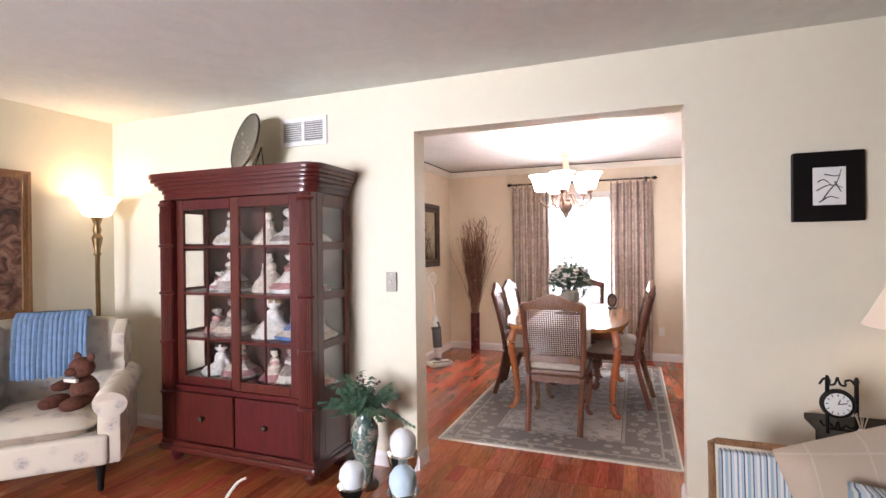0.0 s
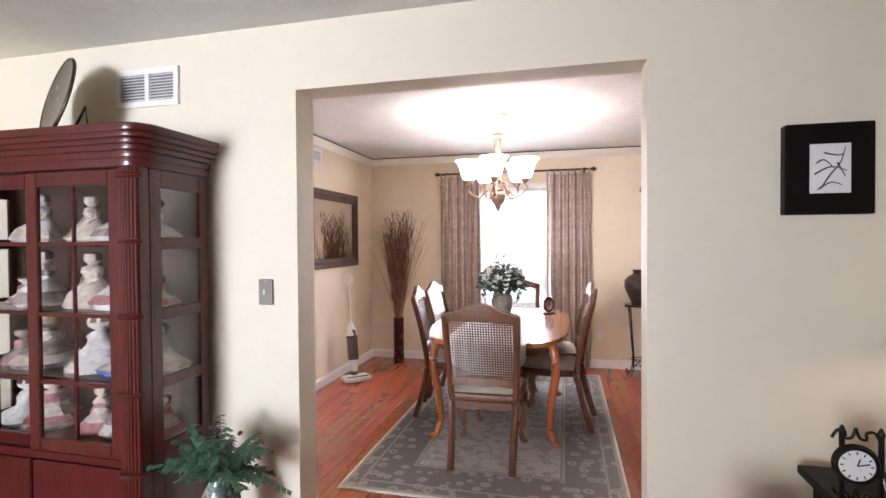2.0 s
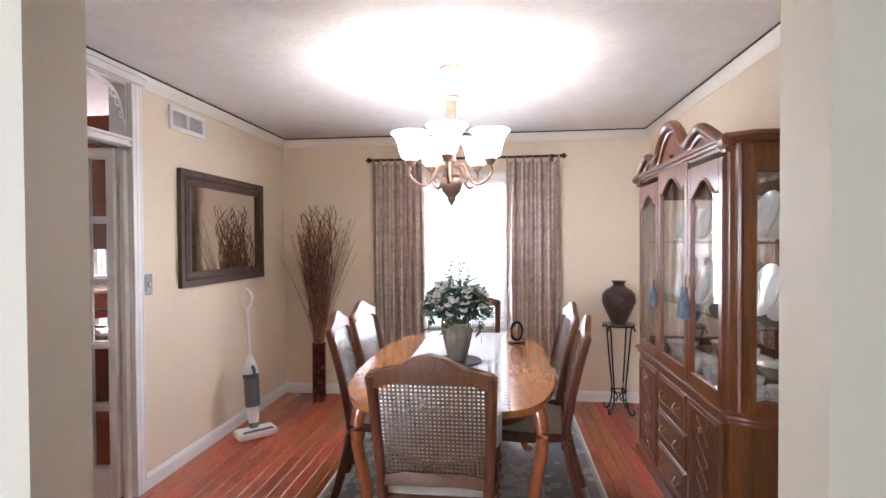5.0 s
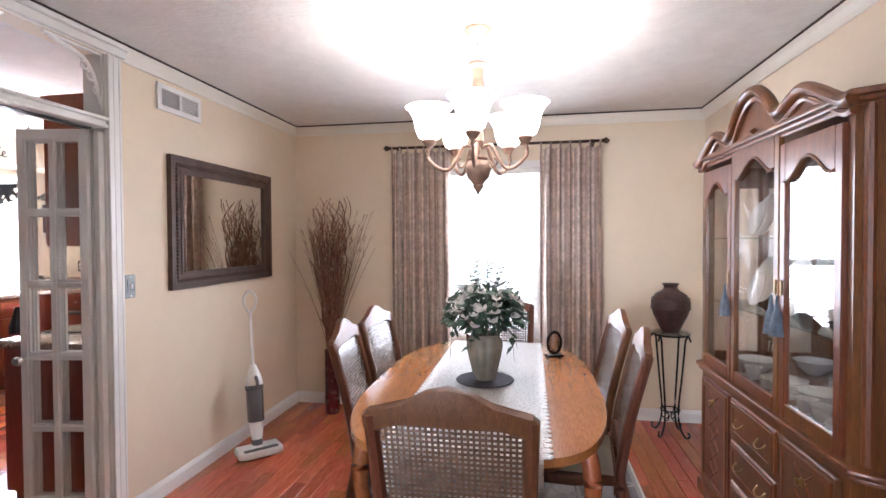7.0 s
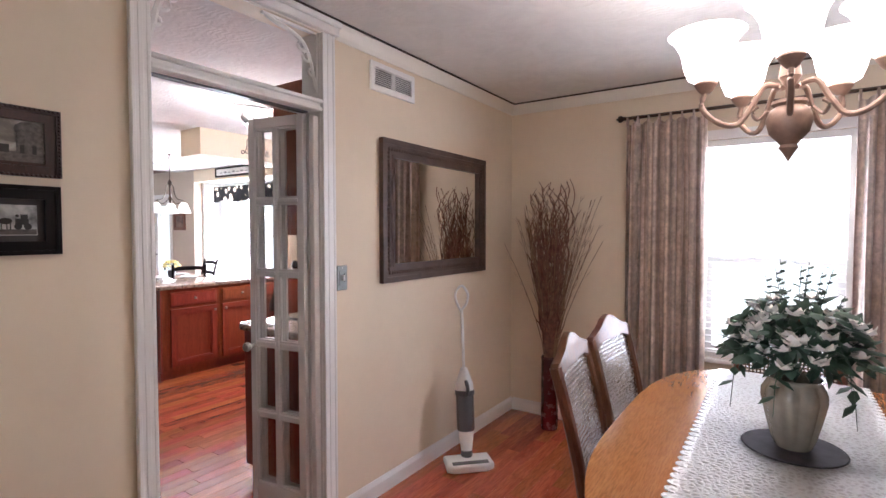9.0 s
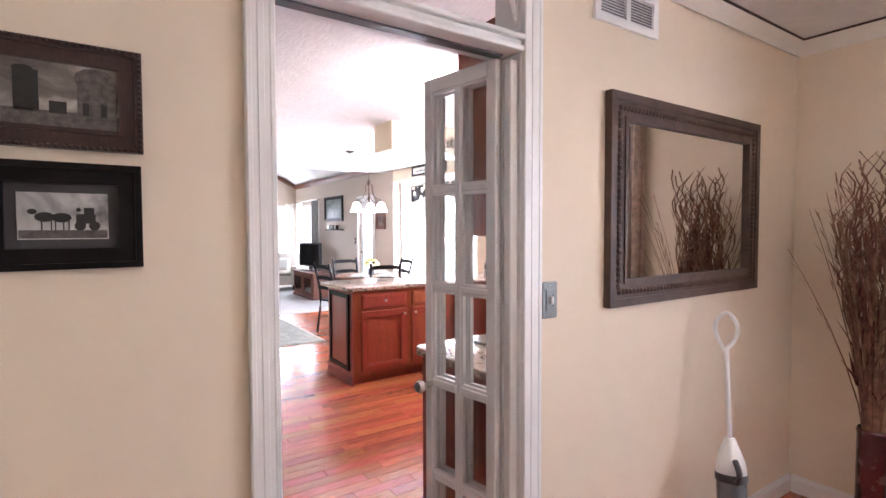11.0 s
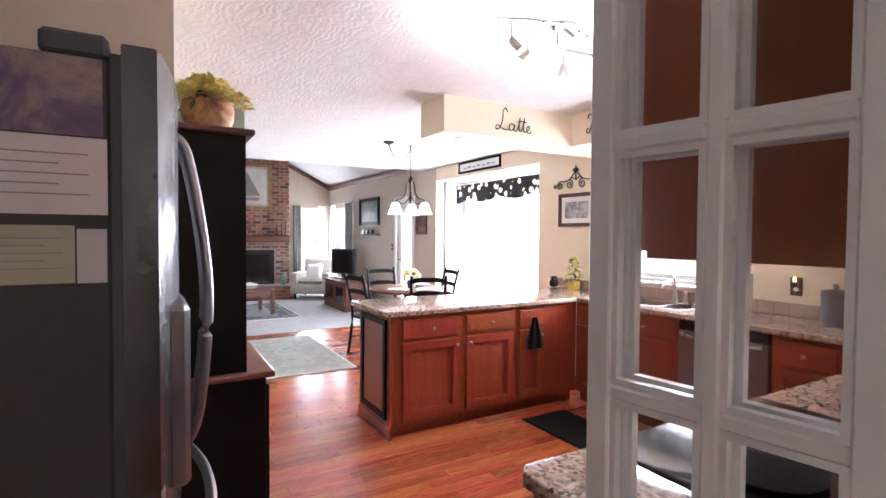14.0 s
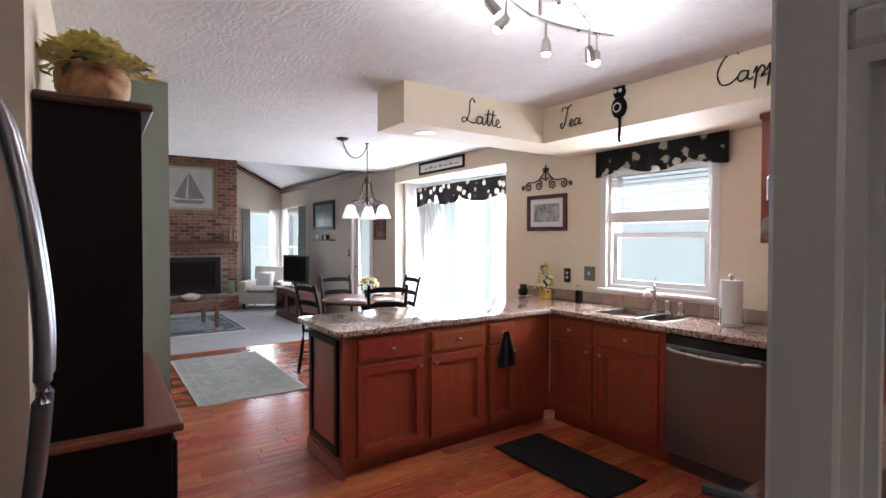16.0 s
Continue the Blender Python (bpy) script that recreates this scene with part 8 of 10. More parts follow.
# stove and wall cabinets along the dining wall
stove = thing("stove", (-2.80, 6.53, 0), "stainless steel range with black glass top", "stove", rz=-90)
part("body", box(-0.38, -0.64, 0.03, 0.38, -0.02, 0.895), M_STEEL, stove)
part("cooktop", box(-0.38, -0.655, 0.895, 0.38, -0.02, 0.917, 0.004), mat_plain("black_glass_top", (0.008, 0.008, 0.009), 0.06, var=0.1, coat=0.5), stove, "glossy black glass cooktop")
part("oven_door", box(-0.37, -0.665, 0.20, 0.37, -0.64, 0.80, 0.006), M_STEEL, stove)
part("oven_window", box(-0.25, -0.668, 0.36, 0.25, -0.664, 0.62, 0.002), mat_plain("oven_glass", (0.01, 0.01, 0.01), 0.08), stove)
part("handle", tube([(-0.33, -0.70, 0.745), (0.33, -0.70, 0.745)], 0.012, 10), M_NICKEL, stove, smooth=True)
part("backguard", box(-0.38, -0.06, 0.917, 0.38, -0.02, 1.03, 0.006), M_STEEL, stove)
part("drawer", box(-0.37, -0.66, 0.04, 0.37, -0.64, 0.19, 0.005), M_STEEL, stove)
pan = thing("saucepan", (-3.15, 6.36, 0.917), "dark saucepan with lid on the cooktop", "pan")
part("body", lathe([(0.10, 0), (0.115, 0.01), (0.12, 0.085), (0.115, 0.085)], 26), M_DARKGREY, pan, smooth=True)
part("lid", lathe([(0.122, 0.086), (0.11, 0.10), (0.06, 0.115), (0.02, 0.12), (0.018, 0.135), (0.022, 0.145), (0.004, 0.15)], 26), M_DARKGREY, pan, smooth=True)
part("pan_handle", tube([(-0.115, 0, 0.07), (-0.22, -0.05, 0.085), (-0.27, -0.07, 0.085)], 0.011, 8), M_DARKGREY, pan, smooth=True)
w1 = base_unit("base_cabinet", (-3.43, 5.905 + 0.235, 0), -90, 0.232, "narrow reddish maple cabinet beside the stove", [(0.02, 0.212, 1)])
w2 = base_unit("base_cabinet", (-3.43, 8.30, 0), -90, 1.37, "reddish maple base cabinet along the dining wall", [(0.03, 0.44, 1), (0.47, 0.88, -1), (0.91, 1.34, 1)])


def wall_unit(at, rz, w, label, cols, z1=2.203, z0=1.445, depth=0.32):
    u = thing("wall_cabinet", at, label, "kitchen cabinet", "kitchen wall cabinets", rz=rz)
    part("carcass", box(0, 0.02, z0, w, depth, z1), M_KITCAB, u)
    part("face_frame", box(0, 0, z0, w, 0.02, z1), M_KITCAB, u)
    part("top_moulding", box(-0.004, -0.03, z1 - 0.035, w + 0.004, 0, z1, 0.006), M_KITCAB, u)
    for x0, x1, side in cols:
        panel_door(u, "door", x0, z0 + 0.012, x1, z1 - 0.045, 0.0, (x1 - 0.025 if side > 0 else x0 + 0.025, z0 + 0.06))
    return u


wall_unit((-4.29, 8.595, 0), 0, 0.72, "reddish maple wall cabinet beside the sink window", [(0.015, 0.35, 1), (0.37, 0.705, -1)])
wall_unit((-3.125, 8.59, 0), -90, 1.55, "reddish maple wall cabinets along the dining wall", [(0.015, 0.37, 1), (0.385, 0.76, -1), (0.775, 1.15, 1), (1.165, 1.535, -1)])
wall_unit((-3.125, 6.93, 0), -90, 0.76, "reddish maple wall cabinet over the stove", [(0.015, 0.37, 1), (0.385, 0.745, -1)], z0=1.66)
wall_unit((-3.125, 6.13, 0), -90, 0.235, "narrow dark maple wall cabinet beside the doorway", [(0.012, 0.222, 1)], z0=1.418)
hood = thing("range_hood", (-2.80, 6.53, 1.52), "dark under-cabinet range hood", "range hood", rz=-90)
part("shell", box(-0.375, -0.45, 0, 0.375, 0, 0.135, 0.012), M_DARKGREY, hood)
part("lip", box(-0.375, -0.465, 0, 0.375, -0.45, 0.04, 0.004), M_STEEL, hood)

# sink window, shade, valance
kw = window("window_2", -5.615, -4.745, 1.06, 2.06, KY, 0.15, 1.50, "white double-hung window above the sink")
part("window_sill", box(-0.50, -0.05, -0.035, 0.50, 0.02, -0.004, 0.006), M_TRIM, kw)
part("casing", box(-0.50, -0.012, 0.0, -0.436, 0, 1.0, 0.003), M_TRIM, kw)
part("casing", box(0.436, -0.012, 0.0, 0.50, 0, 1.0, 0.003), M_TRIM, kw)
M_SHADECLOTH, n_, l_, p_ = nodes_of("white_pleated_shade")
p_.inputs["Base Color"].default_value, p_.inputs["Roughness"].default_value = (0.85, 0.85, 0.85, 1), 0.8
p_.inputs["Transmission Weight"].default_value = 0.35
bs_ = thing("pleated_blind", (-5.18, KY + 0.012, 1.66), "white pleated blind half lowered over the sink window", "blind")
for i in range(11):
    b = box(-0.41, -0.006, 0, 0.41, 0.006, 0.002)
    part("pleat", moved(b, pose(0, 0.012, 0.045 + i * 0.035, 60 if i % 2 else -60)), M_SHADECLOTH, bs_)
part("bottom_rail", box(-0.415, -0.004, -0.06, 0.415, 0.028, 0.03, 0.004), M_SASH, bs_)
M_VAL, n_, l_, p_ = nodes_of("black_floral_fabric")
v_ = coords(n_, l_)
vo_ = n_.new("ShaderNodeTexVoronoi")
vo_.inputs["Scale"].default_value = 9.5
l_.new(v_, vo_.inputs["Vector"])
nz = noise_tex(n_, l_, v_, 24, 4, 0.6, 1.0)
ad = n_.new("ShaderNodeMath")
ad.operation = "MULTIPLY_ADD"
ad.inputs[1].default_value = 0.55
l_.new(nz, ad.inputs[0])
l_.new(vo_.outputs["Distance"], ad.inputs[2])
l_.new(ramp(n_, l_, ad.outputs[0], [(0.56, (0.55, 0.50, 0.42)), (0.60, (0.26, 0.22, 0.17)), (0.64, (0.010, 0.010, 0.012))]), p_.inputs["Base Color"])
p_.inputs["Roughness"].default_value = 0.8


def valance(x0, x1, y, z0, z1, swags, label):
    b = bmesh.new()
    k = 60
    g = []
    for i in range(k + 1):
        t = i / k
        drop = 0.07 * abs(math.cos(math.pi * swags * t)) ** 0.7
        rows = []
        for j in range(6):
            s = j / 5
            z = z1 - (z1 - z0 - 0.07 + drop) * s
            rows.append(b.verts.new((x0 + (x1 - x0) * t, y + 0.014 * math.sin(t * 47) * s + 0.006 * math.sin(t * 23), z)))
        g.append(rows)
    for a, c in zip(g, g[1:]):
        for j in range(5):
            b.faces.new((a[j], a[j + 1], c[j + 1], c[j]))
    bmesh.ops.solidify(b, geom=b.faces[:], thickness=0.006)
    return solid("valance", b, M_VAL, label, "valance", "black floral valances", smooth=True)


valance(-5.69, -4.60, KY - 0.06, 1.985, 2.20, 2, "black floral valance above the sink window")
# bay window
BX0, BX1, BD = -9.25, -6.885, 0.62
bay = thing("window_3", (-8.07, KY, 0.0), "white bay window filled with daylight", "window", kind="structure")
bo = Matrix.Translation((8.07, -KY, 0))
part("seat_wall", moved(box(BX0, KY + 0.0, 0.0, BX1, KY + BD, 0.42), bo), M_WALL_KIT, bay)
part("bay_head", moved(box(BX0, KY + 0.151, 2.27, BX1, KY + BD, 2.40), bo), M_TRIM, bay)
part("window_sill", moved(box(BX0 + 0.01, KY - 0.03, 0.421, BX1 - 0.01, KY + BD, 0.45, 0.006), bo), M_TRIM, bay)
part("reveal", moved(box(BX0 - 0.02, KY + 0.151, 0.451, BX0 + 0.06, KY + BD, 2.27), bo), M_TRIM, bay)
part("reveal", moved(box(BX1 - 0.06, KY + 0.151, 0.451, BX1 + 0.02, KY + BD, 2.27), bo), M_TRIM, bay)
nb = 3
for i in range(nb):
    x0 = BX0 + 0.06 + (BX1 - BX0 - 0.12) * i / nb
    x1 = BX0 + 0.06 + (BX1 - BX0 - 0.12) * (i + 1) / nb
    s = part("sash", moved(ring_panel(rect(x0, 0.451, x1, 2.268), rect(x0 + 0.055, 0.52, x1 - 0.055, 2.2), KY + BD - 0.09, KY + BD - 0.04), bo), M_SASH, bay)
    part("check_rail", moved(box(x0 + 0.055, KY + BD - 0.085, 1.34, x1 - 0.055, KY + BD - 0.05, 1.38), bo), M_SASH, s)
    pn = part("pane", moved(box(x0 + 0.055, KY + BD - 0.062, 0.52, x1 - 0.055, KY + BD - 0.058, 2.2), bo), M_GLASS, s)
    pn.visible_shadow = False
valance(BX0 + 0.10, BX1 - 0.08, KY + 0.30, 1.93, 2.20, 3, "black floral valance across the bay window")
M_SHEER, n_, l_, p_ = nodes_of("white_sheer")
t_, d_, tr_, mx = n_.new("ShaderNodeBsdfTransparent"), n_.new("ShaderNodeBsdfDiffuse"), n_.new("ShaderNodeBsdfTranslucent"), n_.new("ShaderNodeMixShader")
mx2 = n_.new("ShaderNodeMixShader")
d_.inputs[0].default_value = tr_.inputs[0].default_value = (0.9, 0.9, 0.88, 1)
mx.inputs[0].default_value, mx2.inputs[0].default_value = 0.6, 0.45
l_.new(d_.outputs[0], mx.inputs[1])
l_.new(tr_.outputs[0], mx.inputs[2])
l_.new(mx.outputs[0], mx2.inputs[1])
l_.new(t_.outputs[0], mx2.inputs[2])
l_.new(mx2.outputs[0], n_["Material Output"].inputs[0])
for x0, x1 in ((BX0 + 0.12, BX0 + 0.62), (-8.35, -7.75), (BX1 - 0.62, BX1 - 0.12)):
    curtain_panel(x0, x1, KY + 0.42, 0.452, 2.12, 6, M_SHEER, "white sheer curtain in the bay window", False, 0.02, group="bay sheers")

# things on the kitchen walls
M_WHITEART = mat_plain("white_paper", (0.78, 0.77, 0.75), 0.7, var=0.03)
kp = framed("duck_print", (-6.30, KY, 1.717), 0, 0.50, 0.345, 0.032, 0.022, M_CHERRY, "small print in a red-brown frame with white mat", mat_art("grey_sketch", [(0.4, (0.20, 0.20, 0.22)), (0.55, (0.42, 0.42, 0.44)), (0.7, (0.5, 0.5, 0.52))], 12, 0.5), 0.055, M_WHITEART)
lf = framed("long_sign", (-8.09, KY, 2.385), 0, 0.98, 0.155, 0.022, 0.02, M_BLACKWOOD, "long narrow black framed sign above the bay", M_WHITEART)
for i in range(7):
    part("script_mark", box(-0.36 + i * 0.11, -0.0135, -0.018, -0.29 + i * 0.11, -0.0118, -0.004 + 0.012 * (i % 2)), mat_plain("grey_ink", (0.25, 0.25, 0.26), 0.8), lf)
b = bmesh.new()


def spiral(bm, cx, cz, r, turns, s, start=0.0, rad=0.006):
    pts = []
    n = int(turns * 14)
    for i in range(n + 1):
        t = i / n
        a = start + s * t * turns * 2 * math.pi
        rr = r * (1 - 0.82 * t)
        pts.append((cx + rr * math.cos(a), 0, cz + rr * math.sin(a)))
    tube(pts, rad, 6, bm)


for s in (-1, 1):
    spiral(b, s * 0.09, 0.055, 0.05, 1.5, s, math.pi / 2)
    spiral(b, s * 0.225, 0.05, 0.045, 1.5, -s, math.pi / 2)
    spiral(b, s * 0.30, 0.05, 0.022, 1.2, s, -math.pi / 2)
    tube(smooth_path([(0, 0, 0.10), (s * 0.06, 0, 0.125), (s * 0.09, 0, 0.105)], 4), 0.006, 6, b)
    tube(smooth_path([(s * 0.09, 0, 0.105), (s * 0.16, 0, 0.09), (s * 0.225, 0, 0.095)], 4), 0.006, 6, b)
    tube([(0, 0, 0.19), (s * 0.10, 0, 0.10)], 0.005, 6, b)
    spiral(b, s * 0.022, 0.195, 0.022, 1.2, -s, 0 if s < 0 else math.pi)
tube([(0, 0, 0.10), (0, 0, 0.245)], 0.006, 6, b)
solid("scroll_ornament", b, M_BLACKMETAL, "black wrought-iron scroll ornament on the kitchen wall", "wall ornament", smooth=True, at=(-6.31, KY - 0.012, 1.93))
wall_plate("wall_outlet", (-6.04, KY, 1.135), 0, 0.075, 0.13, "dark bronze outlet plate above the worktop", "outlet", M_BRONZE)
wall_plate("wall_outlet", (-4.26, KY, 1.12), 0, 0.075, 0.125, "dark bronze outlet plate holding a night light", "outlet", M_BRONZE)
night = thing("night_light", (-4.26, KY - 0.013, 1.14), "small lit night light plugged into the outlet", "night light")
part("plug_base", box(-0.014, -0.03, -0.02, 0.014, 0.0, 0.012, 0.004), M_BRONZE, night)
part("bulb", lathe([(0.008, 0.012), (0.012, 0.022), (0.011, 0.034), (0.003, 0.048)], 12, (0, -0.016, 0)), mat_emit("warm_night_bulb", (1.0, 0.62, 0.28), 3.0), night, "warm lit bulb", smooth=True)
wall_plate("light_switch", (-5.79, KY, 1.165), 0, 0.115, 0.125, "pewter double switch plate beside the sink window", mat=MATS["pewter"])


def wire_script(strokes, at, rz, scale, label):
    b = bmesh.new()
    for s in strokes:
        tube(smooth_path([(x * scale, 0, z * scale) for x, z in s], 5), 0.0045, 6, b)
    ob = solid("wire_word", b, M_BLACKMETAL, label, "wall lettering", "black wire words on the soffit", smooth=True)
    ob.matrix_world = pose(*at, 0, 0, rz)
    return ob


def letter_a(x):
    return [(x + 0.30, 0.26), (x + 0.12, 0.30), (x + 0.02, 0.14), (x + 0.10, 0.01), (x + 0.26, 0.10), (x + 0.31, 0.28), (x + 0.29, 0.08), (x + 0.36, 0.01), (x + 0.44, 0.06)]


def letter_t(x):
    return [[(x, 0.06), (x + 0.10, 0.30), (x + 0.16, 0.62), (x + 0.11, 0.20), (x + 0.16, 0.02), (x + 0.26, 0.06)]]


def letter_e(x):
    return [(x - 0.02, 0.06), (x + 0.14, 0.16), (x + 0.18, 0.27), (x + 0.10, 0.30), (x + 0.03, 0.15), (x + 0.08, 0.02), (x + 0.20, 0.01), (x + 0.27, 0.07)]


L_ = [(0.62, 0.78), (0.50, 0.92), (0.38, 0.78), (0.36, 0.45), (0.24, 0.12), (0.08, 0.0), (0.0, 0.10), (0.12, 0.18), (0.34, 0.06), (0.60, 0.02), (0.72, 0.10)]
latte = [L_, letter_a(0.68)] + letter_t(1.12) + letter_t(1.36) + [[(1.14, 0.42), (1.40, 0.46), (1.62, 0.44)], letter_e(1.62)]
wire_script(latte, (-5.68 + 0.012, 7.42, 2.265), 90, 0.185, "black wire word reading Latte on the soffit")
T_ = [(0.0, 0.10), (0.10, 0.0), (0.24, 0.12), (0.34, 0.45), (0.46, 0.88)]
tea = [T_, [(0.10, 0.72), (0.16, 0.90), (0.40, 0.86), (0.66, 0.96)], letter_e(0.52), letter_a(0.78), [(0.0, 0.10), (0.06, 0.22), (0.16, 0.2)]]
wire_script(tea, (-5.50, 8.22 - 0.012, 2.285), 0, 0.165, "black wire word reading Tea on the soffit")
C_ = [(0.66, 0.82), (0.52, 0.94), (0.26, 0.80), (0.06, 0.42), (0.16, 0.06), (0.42, 0.02), (0.66, 0.18)]
def letter_p(x):
    return [(x, 0.16), (x + 0.10, 0.32), (x + 0.03, -0.28), (x + 0.08, 0.10), (x + 0.22, 0.32), (x + 0.30, 0.18), (x + 0.20, 0.02), (x + 0.34, 0.06)]
capp = [C_, letter_a(0.62), letter_p(1.06), letter_p(1.40)]
wire_script(capp, (-4.37, 8.22 - 0.012, 2.31), 0, 0.185, "black wire word beginning Capp on the soffit")
# black cat-shaped wall clock reduced to plain forms
cc = thing("wall_clock", (-4.99, 8.22, 2.275), "black novelty wall clock with hanging pendulum", "clock")
part("body", moved(lathe([(0.0, 0), (0.052, 0.002), (0.058, 0.02), (0.045, 0.036), (0, 0.04)], 20), pose(0, 0, 0.06, 90) @ Matrix.Diagonal((1, 1.25, 1, 1))), M_BLACKWOOD, cc, smooth=True)
part("head", moved(lathe([(0.0, 0), (0.042, 0.002), (0.046, 0.016), (0.035, 0.03), (0, 0.034)], 18), pose(0, 0, 0.158, 90)), M_BLACKWOOD, cc, smooth=True)
for s in (-1, 1):
    part("ear", moved(lathe([(0.018, 0), (0.002, 0.032)], 8), pose(s * 0.03, -0.015, 0.188)), M_BLACKWOOD, cc)
    part("eye", moved(lathe([(0, 0), (0.014, 0.001), (0.012, 0.006), (0, 0.008)], 12), pose(s * 0.018, -0.03, 0.165, 90)), M_PORC, cc, "white eye")
part("dial", moved(lathe([(0.024, 0), (0.032, 0.001), (0.032, 0.003), (0.024, 0.003)], 20, cap=False), pose(0, -0.039, 0.055, 90)), M_PORC, cc, "white dial ring")
part("pendulum", tube(smooth_path([(0, -0.012, 0.0), (0.004, -0.012, -0.07), (-0.002, -0.012, -0.14), (0.008, -0.012, -0.165)], 4), 0.010, 8), M_BLACKWOOD, cc, smooth=True)

# track light: two crossing curved bars
TLX, TLY = -4.37, 6.87
tl = thing("track_light", (TLX, TLY, KCEIL), "brushed nickel track light with two curved bars and lit spots", "ceiling light")
part("canopy", lathe([(0.0, 0), (0.065, 0), (0.065, -0.018), (0.045, -0.03), (0, -0.03)], 24), M_NICKEL, tl, smooth=True)
for dx_ in (-0.035, 0.035):
    part("strut", tube([(dx_ * 0.5, -0.02, -0.02), (dx_ * 1.6, 0.02, -0.07)], 0.009, 8), M_NICKEL, tl, smooth=True)
curve_1 = smooth_path([(0.03, -0.42, -0.07), (0.095, -0.28, -0.07), (0.13, -0.12, -0.07), (0.10, 0.05, -0.07), (0.06, 0.14, -0.07), (0.0, 0.28, -0.07)], 6)
curve_2 = smooth_path([(0.03, -0.28, -0.08), (-0.03, -0.17, -0.08), (-0.075, 0.0, -0.08), (-0.075, 0.12, -0.08), (-0.055, 0.26, -0.08), (-0.01, 0.44, -0.08)], 6)
part("bar", tube(curve_1, 0.010, 8, flat=0.6), M_NICKEL, tl, "curved nickel bar", smooth=True)
part("bar", tube(curve_2, 0.010, 8, flat=0.6), M_NICKEL, tl, "curved nickel bar", smooth=True)
M_SPOT = mat_emit("lit_spot", (1.0, 0.95, 0.88), 9.0)
for x, y, rx_, ry_ in ((0.05, -0.35, 215, -20), (-0.015, -0.205, 150, 25), (-0.08, 0.08, 180, 0), (-0.03, 0.30, 205, 12), (-0.045, 0.37, 160, -10)):
    st = part("stem", tube([(x, y, -0.07), (x, y, -0.16)], 0.0045, 6), M_NICKEL, tl, smooth=True)
    tm = pose(x, y, -0.16, rx_, ry_)
    part("spot_head", moved(lathe([(0.010, -0.012), (0.017, 0.0), (0.021, 0.03), (0.024, 0.055), (0.021, 0.055), (0.015, 0.01)], 14), tm), M_NICKEL, st, smooth=True)
    part("spot_bulb", moved(lathe([(0.012, 0.025), (0.018, 0.04), (0.020, 0.054), (0.014, 0.064), (0.003, 0.068)], 14), tm), M_SPOT, st, "lit bulb", smooth=True)
for y in (-0.35, 0.0, 0.35):
    bulb("lamp_bulb_track", (TLX, TLY + y, KCEIL - 0.27), 13, (1.0, 0.93, 0.84), 0.05)

# refrigerator
fr_ = thing("refrigerator", (-4.088, 4.435, 0), "stainless side-by-side refrigerator with curved handles and dispenser", "refrigerator")
FXW, FD = 0.455, 0.71
M_FRIDGE = mat_plain("brushed_fridge_steel", (0.115, 0.115, 0.122), 0.24, 1.0, var=0.06, scale=2, bumps=0)
part("cabinet_body", box(-FXW, 0.0, 0.02, FXW, FD - 0.062, 1.765, 0.006), mat_plain("dark_fridge_side", (0.030, 0.026, 0.024), 0.5, var=0.15), fr_, "dark grey sides")


def fridge_front(x):
    return FD + 0.012 + 0.05 * (1 - (x / FXW) ** 2)


def bowed_panel(x0, x1, z0, z1):
    xs = [x0 + (x1 - x0) * i / 12 for i in range(13)]
    return slab([(x0, FD - 0.045), (x1, FD - 0.045)] + [(x, fridge_front(x)) for x in xs[::-1]], z0, z1, None, 0.006)


for x0, x1 in ((-FXW, -0.085), (-0.078, FXW)):
    part("door", bowed_panel(x0, x1, 0.815, 1.80), M_FRIDGE, fr_, smooth=True)
drawer_front = part("freezer_drawer", bowed_panel(-FXW, FXW, 0.06, 0.805), M_FRIDGE, fr_, smooth=True)
part("drawer_handle", tube(smooth_path([(-0.36, fridge_front(0.36) - 0.01, 0.755), (-0.32, FD + 0.085, 0.755), (-0.15, FD + 0.125, 0.755), (0.0, FD + 0.135, 0.755), (0.15, FD + 0.125, 0.755), (0.32, FD + 0.085, 0.755), (0.36, fridge_front(0.36) - 0.01, 0.755)], 6), 0.0145, 10), M_STEEL, drawer_front, "bowed steel bar handle", smooth=True)
part("gasket", box(-FXW + 0.01, FD - 0.063, 0.06, FXW - 0.01, FD - 0.044, 1.78), M_DARKGREY, fr_)
for x in (-0.125, -0.038):
    part("handle", tube(smooth_path([(x, FD + 0.05, 1.725), (x, FD + 0.085, 1.68), (x, FD + 0.118, 1.50), (x, FD + 0.138, 1.28), (x, FD + 0.125, 1.05), (x, FD + 0.10, 0.90), (x, FD + 0.05, 0.832)], 6), 0.0155, 10), M_STEEL, fr_, "arched steel door handle", smooth=True)
disp = part("dispenser", box(0.07, FD + 0.02, 0.90, 0.33, FD + 0.072, 1.30, 0.012), M_STEEL, fr_)
part("dispenser_niche", box(0.095, FD + 0.071, 0.94, 0.305, FD + 0.074, 1.17), mat_plain("gloss_black", (0.012, 0.012, 0.013), 0.15), disp)
part("control_panel", box(0.095, FD + 0.071, 1.19, 0.305, FD + 0.075, 1.28, 0.003), mat_plain("gloss_black", (0.012, 0.012, 0.013), 0.15), disp)
for x in (-FXW + 0.06, FXW - 0.05):
    part("hinge_cap", box(x - 0.045, FD - 0.165, 1.766, x + 0.045, FD - 0.064, 1.81, 0.008), M_DARKGREY, fr_)
SIDE = -4.088 + FXW
M_PENCIL = mat_plain("pencil_grey", (0.25, 0.24, 0.25), 0.7)
